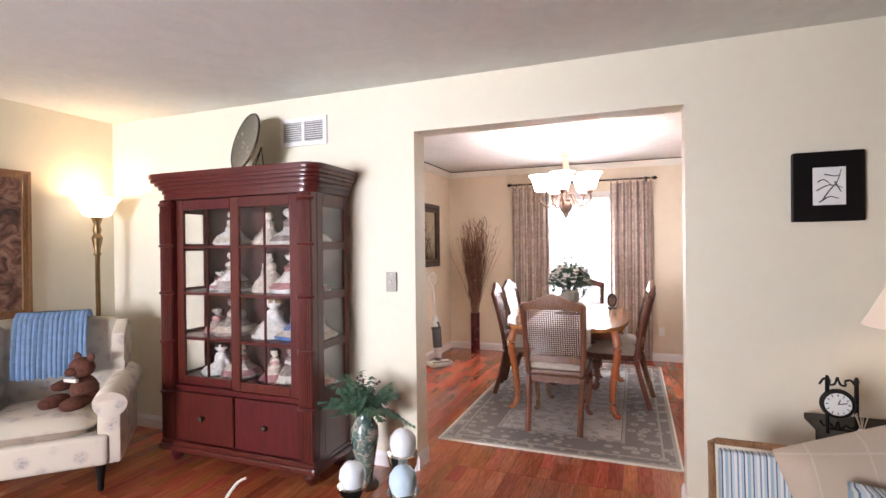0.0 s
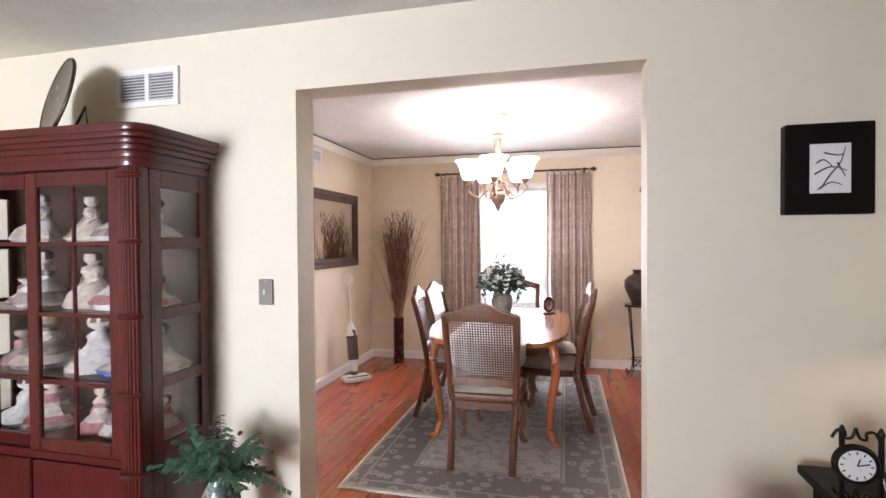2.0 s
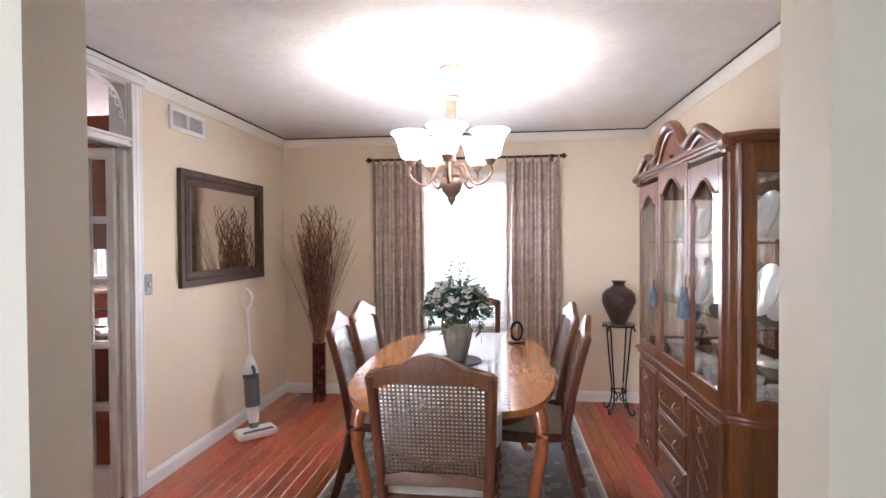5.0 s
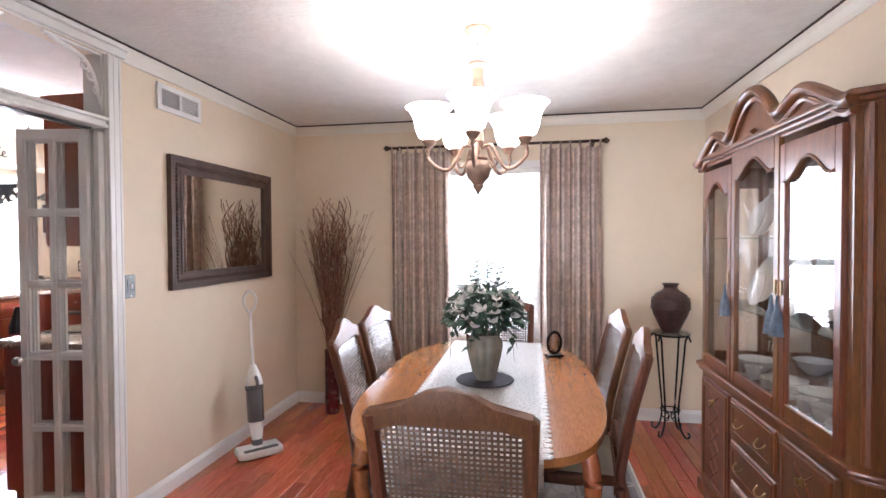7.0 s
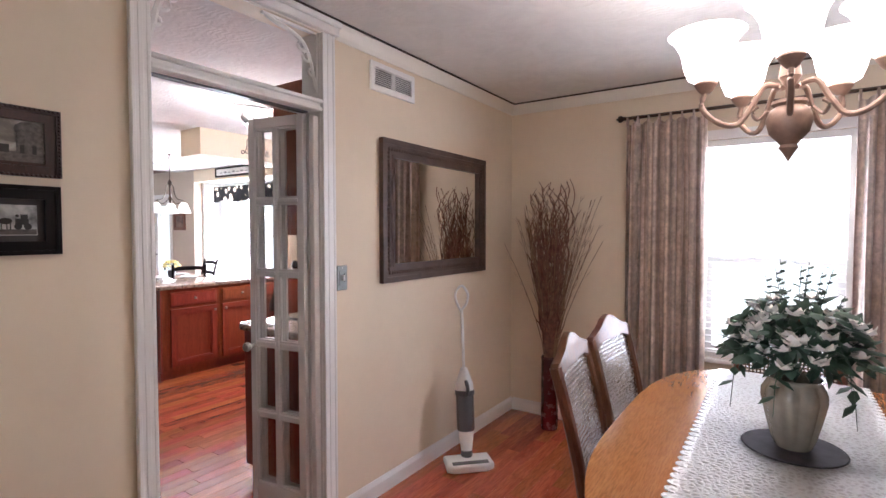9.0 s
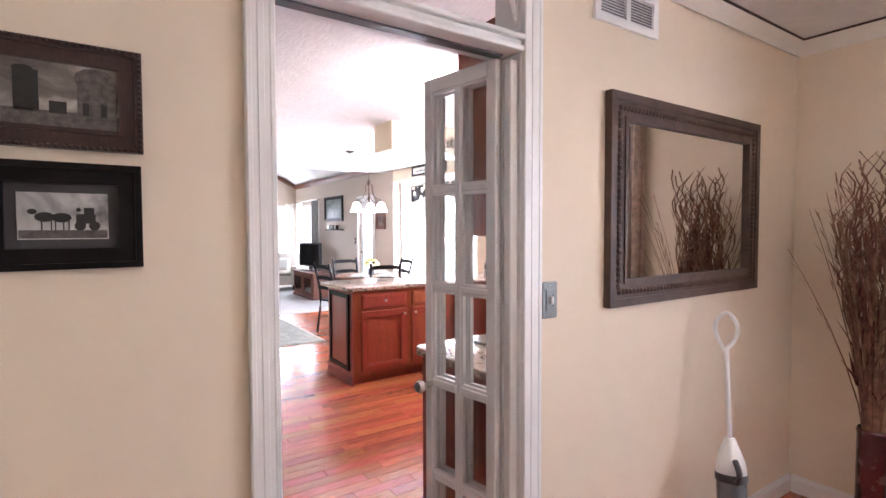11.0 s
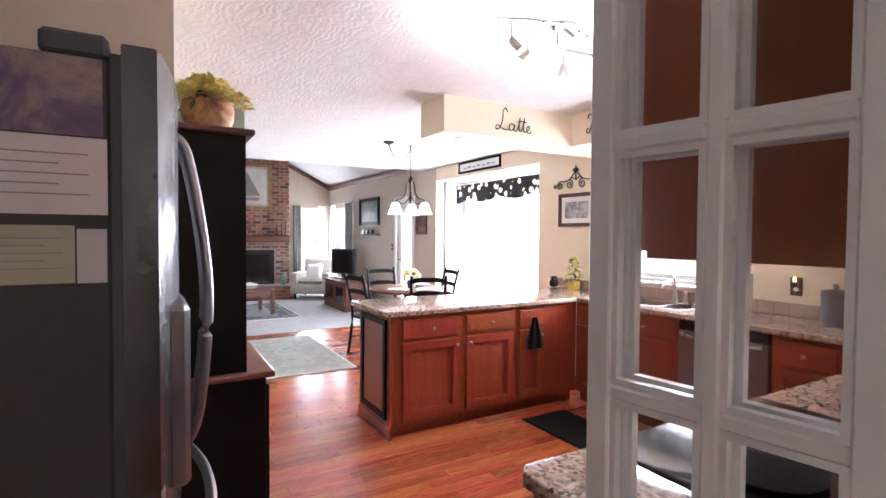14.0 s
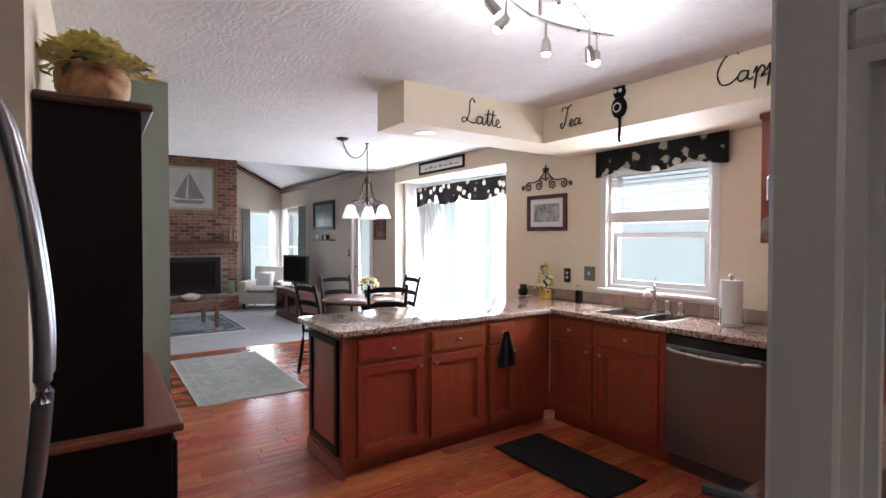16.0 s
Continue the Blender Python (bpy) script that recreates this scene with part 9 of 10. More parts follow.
for nm, y0, z0, y1, z1, mname, col, lab in (("photo_magnet", 4.80, 1.626, 5.072, 1.762, "purple_photo", (0.16, 0.11, 0.17), "purple flower photo fixed to the refrigerator side"), ("note_sheet", 4.80, 1.487, 5.078, 1.622, "note_paper", (0.62, 0.56, 0.57), "white note sheet fixed to the refrigerator side"), ("flyer", 4.86, 1.367, 5.029, 1.468, "flyer_paper", (0.40, 0.38, 0.28), "green and white flyer fixed to the refrigerator side"), ("card", 5.032, 1.366, 5.076, 1.462, "card_paper", (0.52, 0.50, 0.50), "pale card fixed to the refrigerator side")):
    n0 = thing(nm, (SIDE, y0, z0), lab, "paper", "papers on the refrigerator")
    if nm == "photo_magnet":
        part("sheet", box(0.0005, 0, 0, 0.003, y1 - y0, z1 - z0), mat_art("purple_photo", [(0.3, (0.03, 0.02, 0.04)), (0.5, (0.14, 0.08, 0.16)), (0.62, (0.30, 0.22, 0.20)), (0.75, (0.12, 0.07, 0.13))], 6, 1.0, 0.4), n0)
    else:
        part("sheet", box(0.0005, 0, 0, 0.003, y1 - y0, z1 - z0), mat_plain(mname, col, 0.7, var=0.08), n0)
    if nm in ("note_sheet", "flyer"):
        for i in range(5):
            part("text_bar", box(0.0032, 0.02, (z1 - z0) * (0.25 + 0.13 * i), 0.0038, (y1 - y0) * (0.75 if i % 2 else 0.9), (z1 - z0) * (0.25 + 0.13 * i) + 0.0025), M_PENCIL, n0)
# black hutch with reddish top
HXR, HXL = -4.755, -5.95
bh = thing("black_hutch", ((HXR + HXL) / 2, 5.22, 0), "tall black hutch with reddish wooden worktop", "hutch")
hw_ = (HXR - HXL) / 2
part("base", box(-hw_ + 0.02, 0.003, 0, hw_ - 0.02, 0.345, 0.845, 0.003), M_BLACKWOOD, bh)
part("counter", box(-hw_, 0.003, 0.845, hw_ + 0.025, 0.375, 0.872, 0.008, seg=2), mat_wood("red_hutch_top", (0.14, 0.035, 0.02), (0.26, 0.075, 0.04), 0.3, 0.3, grain=(1.4, 16, 16)), bh, "reddish brown wooden counter")
part("upper_side", box(hw_ - 0.035, 0.003, 0.872, hw_ - 0.012, 0.265, 1.86), M_BLACKWOOD, bh)
part("upper_side", box(-hw_ + 0.012, 0.003, 0.872, -hw_ + 0.035, 0.265, 1.86), M_BLACKWOOD, bh)
part("upper_back", box(-hw_ + 0.035, 0.003, 0.872, hw_ - 0.035, 0.015, 1.86), M_BLACKWOOD, bh)
for z in (1.20, 1.53):
    part("shelf", box(-hw_ + 0.035, 0.015, z - 0.01, hw_ - 0.035, 0.25, z + 0.01), M_BLACKWOOD, bh)
for x0, x1 in ((-hw_ + 0.036, -0.002), (0.002, hw_ - 0.036)):
    d = part("upper_door", ring_panel(rect(x0, 1.21, x1, 1.85), rect(x0 + 0.06, 1.27, x1 - 0.06, 1.79), 0.25, 0.268), M_BLACKWOOD, bh)
    part("pane", box(x0 + 0.06, 0.258, 1.27, x1 - 0.06, 0.261, 1.79), M_GLASS, d)
    d = part("lower_door", box(x0, 0.346, 0.05, x1, 0.362, 0.80, 0.005), M_BLACKWOOD, bh)
    part("knob", moved(lathe([(0.006, 0), (0.013, 0.018), (0.004, 0.026)], 10), pose((x0 + 0.04) if x0 > -0.1 else (x1 - 0.04), 0.362, 0.5, -90)), M_NICKEL, d, smooth=True)
part("top", box(-hw_ - 0.01, 0.003, 1.86, hw_ + 0.015, 0.30, 1.885, 0.006), mat_wood("dark_red_top", (0.05, 0.012, 0.010), (0.10, 0.026, 0.02), 0.35, 0.3), bh, "dark red-brown top board")
basket = thing("flower_basket", (-5.0, 5.365, 1.885), "round woven pot of yellow silk flowers", "flower pot")
part("pot", lathe([(0.06, 0), (0.075, 0.01), (0.105, 0.07), (0.108, 0.12), (0.10, 0.135), (0.105, 0.145), (0.095, 0.14)], 24), mat_art("mottled_terracotta", [(0.35, (0.16, 0.05, 0.02)), (0.5, (0.38, 0.17, 0.07)), (0.65, (0.48, 0.32, 0.15))], 9, 1.0, 0.6), basket, smooth=True)
rnd = random.Random(9)
b, b2 = bmesh.new(), bmesh.new()
for i in range(90):
    a = rnd.uniform(0, 6.28)
    r = rnd.uniform(0.02, 0.16)
    q = Vector((math.cos(a) * r, math.sin(a) * r, 0.245 - 0.72 * r + rnd.uniform(-0.01, 0.035)))
    for k in range(9):
        leaf_mesh(b, Matrix.Translation(q) @ Euler((rnd.uniform(-0.1, 0.6), 0, k * 0.698)).to_matrix().to_4x4(), 0.05, 0.026, 0.15, 2)
for i in range(26):
    a = rnd.uniform(0, 6.28)
    r = rnd.uniform(0.05, 0.13)
    leaf_mesh(b2, Matrix.Translation((math.cos(a) * r, math.sin(a) * r, rnd.uniform(0.11, 0.19))) @ Euler((rnd.uniform(-0.8, 0.3), 0, a - 1.57)).to_matrix().to_4x4(), 0.06, 0.025, 0.3, 2)
part("blossoms", b, M_YEL, basket, "yellow daisies")
part("leaves", b2, M_FERN2, basket)
rug("kitchen_rug", -9.62, 6.08, -7.70, 7.03, (-8.65, 6.57, 0.001), "small pale grey-green rug on the kitchen floor", (0.40, 0.41, 0.38), (0.46, 0.47, 0.44), (0.34, 0.36, 0.34), (0.50, 0.50, 0.46), 7)

# ---- breakfast area and family room ----
pend = thing("pendant_light", (-7.72, 7.72, KCEIL), "dark bronze three-arm pendant lamp with white glass shades", "pendant light")
part("hook_plate", lathe([(0.0, 0), (0.02, 0), (0.018, -0.012), (0, -0.015)], 12), M_BRONZE, pend)
part("ceiling_canopy", lathe([(0.0, 0), (0.06, 0), (0.055, -0.015), (0.02, -0.03), (0, -0.03)], 18, (0.10, -0.32, 0)), M_BRONZE, pend, smooth=True)
part("swag_chain", tube(smooth_path([(0.10, -0.32, -0.03), (0.085, -0.25, -0.15), (0.05, -0.14, -0.175), (0.02, -0.04, -0.10), (0, 0, -0.012)], 5), 0.005, 6), M_BRONZE, pend, "swagged chain", smooth=True)
part("chain", tube([(0, 0, -0.012), (0, 0, -0.36)], 0.005, 6), M_BRONZE, pend, smooth=True)
part("hub", lathe([(0.006, -0.34), (0.022, -0.36), (0.030, -0.39), (0.014, -0.42), (0.012, -0.56), (0.026, -0.60), (0.012, -0.64), (0.002, -0.66)], 14), M_BRONZE, pend, smooth=True)
M_PSHADE = mat_emit("white_glass_shade", (1.0, 0.97, 0.92), 1.4)
for k in range(3):
    a = radians(30 + 120 * k)
    ca, sa = math.cos(a), math.sin(a)
    arm = part("arm", tube(smooth_path([(r * ca, r * sa, z) for r, z in ((0.015, -0.40), (0.05, -0.44), (0.06, -0.52), (0.10, -0.60), (0.17, -0.62), (0.19, -0.655))], 5), 0.006, 7), M_BRONZE, pend, smooth=True)
    part("lower_scroll", tube(smooth_path([(r * ca, r * sa, z) for r, z in ((0.02, -0.60), (0.08, -0.66), (0.13, -0.66), (0.17, -0.625))], 4), 0.005, 6), M_BRONZE, arm, smooth=True)
    part("shade", lathe([(0.03, -0.655), (0.05, -0.68), (0.06, -0.72), (0.085, -0.78), (0.09, -0.79), (0.08, -0.78), (0.055, -0.72), (0.03, -0.67)], 20, (0.19 * ca, 0.19 * sa, 0), cap=False), M_PSHADE, arm, "white glass bell shade", smooth=True)
btab = thing("breakfast_table", (-8.35, 8.02, 0), "round reddish wooden breakfast table with dark base", "table")
part("tabletop", lathe([(0.0, 0.725), (0.50, 0.725), (0.515, 0.735), (0.515, 0.75), (0.50, 0.757), (0, 0.757)], 40), M_CHAIR, btab, smooth=True)
part("pedestal", lathe([(0.06, 0.12), (0.05, 0.2), (0.07, 0.35), (0.05, 0.6), (0.10, 0.725)], 18), M_BLACKWOOD, btab, smooth=True)
for k in range(4):
    a = math.pi / 4 + k * math.pi / 2
    part("foot", tube(smooth_path([(0.04 * math.cos(a), 0.04 * math.sin(a), 0.2), (0.2 * math.cos(a), 0.2 * math.sin(a), 0.12), (0.36 * math.cos(a), 0.36 * math.sin(a), 0.03)], 4), 0.03, 8), M_BLACKWOOD, btab, smooth=True)


def ladder_chair(at, rz):
    c = thing("breakfast_chair", at, "black ladder-back wooden chair at the breakfast table", "chair", "chairs round the breakfast table", rz=rz)
    part("seat", slab([(-0.20, 0), (0.20, 0), (0.225, 0.40), (-0.225, 0.40)], 0.435, 0.46, None, 0.008), M_BLACKWOOD, c)
    for s in (-1, 1):
        part("back_leg", tube(smooth_path([(s * 0.19, -0.05, 0), (s * 0.19, 0.01, 0.44), (s * 0.195, -0.03, 0.75), (s * 0.20, -0.09, 0.98)], 4), 0.018, 8), M_BLACKWOOD, c, smooth=True)
        part("front_leg", tube([(s * 0.20, 0.37, 0), (s * 0.20, 0.37, 0.44)], 0.018, 8), M_BLACKWOOD, c, smooth=True)
        part("stretcher", tube([(s * 0.19, -0.02, 0.2), (s * 0.20, 0.37, 0.2)], 0.009, 6), M_BLACKWOOD, c)
    for z, y in ((0.62, -0.01), (0.76, -0.035), (0.92, -0.075)):
        pts = [(-0.20, z - 0.025), (-0.20, z + 0.02), (-0.1, z + 0.04), (0.1, z + 0.04), (0.20, z + 0.02), (0.20, z - 0.025), (0.1, z - 0.015), (-0.1, z - 0.015)]
        part("slat", upright(pts, y - 0.008, y + 0.008), M_BLACKWOOD, c)
    return c


lc = ladder_chair((-8.18, 7.28, 0), 10)
for x, y, r in ((-7.62, 7.90, 70), (-8.55, 8.70, 175), (-9.05, 7.95, -92)):
    copy_thing(lc, pose(x, y, 0, 0, 0, r))
fv = thing("flower_bowl", (-8.35, 8.05, 0.757), "glass vase of yellow and white flowers on the table", "flowers")
part("vase", lathe([(0.04, 0), (0.05, 0.01), (0.055, 0.08), (0.045, 0.10)], 16), M_DARKGREY, fv, smooth=True)
b, b2 = bmesh.new(), bmesh.new()
rnd = random.Random(31)
for i in range(46):
    a, el = rnd.uniform(0, 6.28), math.asin(rnd.uniform(-0.1, 1))
    q = Vector((math.cos(a) * math.cos(el) * 0.11, math.sin(a) * math.cos(el) * 0.11, 0.15 + math.sin(el) * 0.09))
    s = bmesh.new()
    bmesh.ops.create_icosphere(s, subdivisions=1, radius=rnd.uniform(0.014, 0.022))
    bmesh.ops.translate(s, vec=q, verts=s.verts)
    merge(b, s)
    leaf_mesh(b2, Matrix.Translation(q * 0.9) @ Euler((rnd.uniform(-1, 0.3), 0, a)).to_matrix().to_4x4(), 0.06, 0.025, 0.3, 2)
part("blossoms", b, M_YEL, fv, "yellow blossoms")
part("leaves", b2, M_FERN2, fv)
for x, y in ((-8.15, 7.75), (-7.98, 8.10), (-8.6, 8.3)):
    pl = thing("place_setting", (x, y, 0.757), "stacked white plates on the breakfast table", "plate", "place settings")
    part("charger", lathe([(0, 0), (0.09, 0.001), (0.15, 0.012), (0.148, 0.015), (0.09, 0.005), (0, 0.004)], 28), M_PORC, pl, smooth=True)
    part("plate", lathe([(0, 0.006), (0.07, 0.007), (0.11, 0.022), (0.108, 0.025), (0.07, 0.011), (0, 0.010)], 28), M_PORC, pl, smooth=True)

# brick chimney
M_BRICK, n_, l_, p_ = nodes_of("red_brown_brick")
gi = n_.new("ShaderNodeNewGeometry")
v_ = coords(n_, l_)
c_ = ramp(n_, l_, gi.outputs["Random Per Island"], [(0.0, (0.08, 0.032, 0.026)), (0.3, (0.21, 0.075, 0.045)), (0.6, (0.28, 0.11, 0.065)), (0.85, (0.31, 0.17, 0.11)), (1.0, (0.07, 0.045, 0.04))])
c_ = mixc(n_, l_, 0.3, c_, ramp(n_, l_, noise_tex(n_, l_, v_, 40, 4), [(0.3, (0.5, 0.5, 0.5)), (0.7, (1.15, 1.15, 1.15))]), "MULTIPLY")
l_.new(c_, p_.inputs["Base Color"])
p_.inputs["Roughness"].default_value = 0.85
bump(n_, l_, p_, noise_tex(n_, l_, v_, 90, 3), 0.4, 0.004)
M_MORTAR = mat_plain("grey_mortar", (0.30, 0.26, 0.23), 0.95, var=0.15, scale=20, bumps=0.4)
FY0, FY1, FFX = 5.85, 7.86, -14.2
chim = thing("chimney_breast", (FX, (FY0 + FY1) / 2, 0), "red-brown brick chimney breast rising to the ceiling", "fireplace", kind="structure")
co = Matrix.Translation((-FX, -(FY0 + FY1) / 2, 0))
part("core", moved(box(FX, FY0 + 0.01, 0.0, FFX - 0.012, FY1 - 0.01, 3.75), co), M_MORTAR, chim)


def brick_wall(x, y0, y1, z0, z1, hole=None):
    verts, faces, k = [], [], 0
    z = z0
    row = 0
    rb = random.Random(3)
    while z < z1:
        y = y0 - (0.1 if row % 2 else 0.0)
        while y < y1:
            a, c = max(y, y0), min(y + 0.19, y1)
            if c - a > 0.03 and not (hole and c > hole[0] and a < hole[1] and z + 0.057 > hole[2] and z < hole[3]):
                d = rb.uniform(-0.004, 0.003)
                n0 = len(verts)
                for xx in (x - 0.03, x + d):
                    for yy, zz in ((a + 0.005, z), (c - 0.005, z), (c - 0.005, z + 0.057), (a + 0.005, z + 0.057)):
                        verts.append((xx, yy, zz))
                for f in ((4, 5, 6, 7), (0, 1, 5, 4), (1, 2, 6, 5), (2, 3, 7, 6), (3, 0, 4, 7)):
                    faces.append([n0 + i for i in f])
            y += 0.2
        z += 0.068
        row += 1
    me = bpy.data.meshes.new("bricks")
    me.from_pydata(verts, [], faces)
    me.materials.append(M_BRICK)
    me.transform(co)
    ob = new("bricks", me)
    ob.parent = chim
    ob["kind"] = "stuff"
    return ob


brick_wall(FFX, FY0, FY1, 0.30, 3.72, (6.28, 7.50, 0.30, 1.06))
part("firebox", moved(box(FFX - 0.012, 6.28, 0.30, FFX - 0.002, 7.50, 1.06), co), M_BLACKWOOD, chim, "black fireplace opening")
hr = thing("fire_screen", (FFX + 0.004, 6.89, 0.30), "black metal fireplace surround with glass doors", "fire screen")
part("frame", moved(ring_panel(rect(-0.62, 0.0, 0.62, 0.78), rect(-0.52, 0.06, 0.52, 0.68), -0.03, 0), pose(0, 0, 0, 0, 0, 90)), M_BLACKMETAL, hr)
part("glass", box(0.004, -0.52, 0.06, 0.010, 0.52, 0.68), mat_plain("oven_glass", (0.01, 0.01, 0.01), 0.08), hr)
hearth = thing("hearth", (FFX + 0.25, 6.86, 0.0), "raised brick hearth in front of the fireplace", "hearth")
hb = bmesh.new()
for i in range(11):
    for zz in (0.01, 0.08, 0.15, 0.22):
        y0 = -1.05 + i * 0.19 + (0.06 if zz in (0.08, 0.22) else 0)
        if y0 + 0.18 < 1.06:
            box(-0.235, y0, zz, 0.235, y0 + 0.18, zz + 0.06, 0.0, hb)
part("hearth_bricks", hb, M_BRICK, hearth)
part("hearth_slab", box(-0.25, -1.06, 0.285, 0.25, 1.06, 0.315, 0.008), M_MORTAR, hearth, "stone hearth slab")
part("hearth_core", box(-0.225, -1.04, 0.0, 0.225, 1.04, 0.285), M_MORTAR, hearth)
man = thing("mantel_shelf", (FFX + 0.004, 6.85, 1.26), "thick reddish wooden mantel shelf on the chimney", "mantel")
part("beam", box(0.0, -0.98, 0.0, 0.20, 0.98, 0.12, 0.012), M_CHAIR, man)
part("cornice", box(0.0, -1.0, 0.12, 0.22, 1.0, 0.145, 0.006), M_CHAIR, man)
for i, y in enumerate((7.55, 7.66, 7.75)):
    spool("candlestick", [(0.035, 0), (0.02, 0.02), (0.012, 0.06), (0.02, 0.14 + 0.04 * i), (0.03, 0.15 + 0.04 * i), (0.012, 0.16 + 0.04 * i), (0.012, 0.24 + 0.04 * i)], M_BRONZE, (FFX + 0.12, y, 1.405), "dark bronze candlestick on the mantel", "candlestick", 12)
framed("sailboat_picture", (FFX + 0.004, 6.88, 2.48), 90, 1.18, 1.0, 0.06, 0.03, M_BRASS, "large pale sailboat picture above the fireplace", mat_art("grey_sea_print", [(0.3, (0.40, 0.37, 0.33)), (0.6, (0.52, 0.49, 0.45))], 2, 0.3, 0.5), 0.05, mat_plain("taupe_mat", (0.36, 0.32, 0.28), 0.8))
sb = thing("sail_motif", (FFX + 0.019, 6.88, 2.48), "grey painted sailboat shape of the picture", "artwork")
m_sail = mat_plain("sail_grey", (0.22, 0.20, 0.18), 0.8)
for tri_ in ([(0.03, -0.22), (0.05, 0.33), (0.34, -0.20)], [(-0.02, -0.22), (0.03, 0.30), (-0.22, -0.18)], [(-0.26, -0.24), (0.36, -0.24), (0.28, -0.31), (-0.18, -0.31)]):
    part("sail", moved(upright(tri_, -0.002, 0.0), pose(0, 0, 0, 0, 0, 90)), m_sail, sb)
spool("green_vase", [(0.05, 0), (0.07, 0.05), (0.08, 0.16), (0.05, 0.24), (0.06, 0.27)], mat_plain("celadon", (0.22, 0.28, 0.20), 0.3), (FFX + 0.3, 7.66, 0.315), "green ceramic vase on the hearth", "vase")
# crown of the family room
moulding("trim_crown_family", [(-14.6, KY, -9.78, KY, 0, -1)], [(0.001, 2.50), (0.02, 2.50), (0.05, 2.56), (0.06, 2.60), (0.001, 2.60)], "brown stained crown moulding", M_CHAIR, "crown moulding")
cr = bmesh.new()
tube([(FX + 0.03, KY - 0.02, 2.56), (FX + 0.03, 4.3, 4.90)], 0.045, 4, cr)
structure("trim_crown_rake", cr, M_CHAIR, "brown stained sloping moulding on the end wall", "crown moulding")
# family room window, curtains, door
fw_ = thing("window_4", (FX, 8.45, 0.45), "white window beside the chimney", "window", kind="structure", rz=90)
part("window_frame", ring_panel(rect(-0.30, 0, 0.30, 1.62), rect(-0.25, 0.05, 0.25, 1.57), 0.02, 0.10), M_SASH, fw_)
part("check_rail", box(-0.25, 0.03, 0.79, 0.25, 0.07, 0.84), M_SASH, fw_)
fw2 = window("window_5", -14.3, -13.0, 0.5, 2.05, KY, 0.15, 1.28, "white window on the family room wall")
M_GREYCURT = mat_plain("grey_drape", (0.24, 0.24, 0.23), 0.8, var=0.2, scale=20)


def drape_y(x, y0, y1, z0, z1, m, label):
    c = curtain_panel(0, y1 - y0, 0, 0, z1 - z0, 4, m, label, False, 0.03, group="family room drapes")
    c.matrix_world = pose(x, (y0 + y1) / 2, z0, 0, 0, 90)
    return c


drape_y(FX + 0.09, 8.02, 8.20, 0.03, 2.12, M_GREYCURT, "grey drape beside the chimney window")
drape_y(FX + 0.09, 8.62, 8.84, 0.03, 2.12, M_SHEER, "white sheer drape in the room corner")
curtain_panel(-14.3, -13.9, KY - 0.09, 0.03, 2.12, 4, M_SHEER, "white sheer drape on the family room window", False, 0.03, group="family room drapes")
curtain_panel(-13.2, -12.75, KY - 0.09, 0.03, 2.12, 4, M_GREYCURT, "grey drape on the family room window", False, 0.03, group="family room drapes")
rod2 = thing("curtain_rod", (-13.5, KY - 0.09, 2.14), "dark curtain rod in the family room", "curtain rod")
part("pole", tube([(-0.9, 0, 0), (0.85, 0, 0)], 0.012, 8), M_BRONZE, rod2)
gd = thing("door_2", (-10.36, KY, 0), "white glazed garden door in the family room", "door", kind="structure")
part("door_frame", ring_panel(rect(-0.32, 0.01, 0.32, 2.03), rect(-0.20, 0.25, 0.20, 1.90), 0.04, 0.08), M_TRIM, gd)
pn = part("pane", box(-0.20, 0.058, 0.25, 0.20, 0.062, 1.90), M_GLASS, gd)
pn.visible_shadow = False
part("casing", ring_panel(rect(-0.39, 0.0, 0.39, 2.10), rect(-0.32, 0.0005, 0.32, 2.03), -0.014, 0), M_TRIM, gd)
part("door_handle", tube([(-0.25, 0.04, 1.0), (-0.25, 0.0, 1.0), (-0.17, -0.005, 1.0)], 0.01, 8), M_BRONZE, gd)
wall_plate("light_switch", (-10.86, KY, 1.22), 0, 0.07, 0.12, "dark switch plate by the garden door", mat=M_BRONZE)
framed("wall_picture", (-11.97, KY, 1.90), 0, 1.04, 0.54, 0.06, 0.03, M_BLACKWOOD, "dark framed landscape picture on the tan wall", mat_art("green_landscape", [(0.3, (0.03, 0.05, 0.045)), (0.6, (0.12, 0.16, 0.14)), (0.75, (0.3, 0.33, 0.32))], 3, 0.5, 0.3, (1, 1, 3)))
framed("wall_picture", (-9.71, KY, 1.60), 0, 0.36, 0.30, 0.045, 0.025, M_CHAIR, "small brown framed picture by the bay", mat_art("brown_figure_print", [(0.4, (0.06, 0.035, 0.03)), (0.6, (0.2, 0.13, 0.1))], 5))
sh = thing("wall_shelf", (-11.85, KY, 1.43), "small black display shelf with little boxes", "shelf")
part("board", box(-0.42, -0.10, 0, 0.42, 0, 0.02), M_BLACKWOOD, sh)
for i, x in enumerate((-0.3, -0.1, 0.12)):
    bxx = solid("trinket_box", box(-0.05, -0.03, 0, 0.05, 0.03, 0.09, 0.005), (M_WHITE, M_DARKGREY, M_BRONZE)[i], ("small white box on the wall shelf", "small dark box on the wall shelf", "small bronze box on the wall shelf")[i], "box", at=(-11.85 + x, KY - 0.05, 1.45))
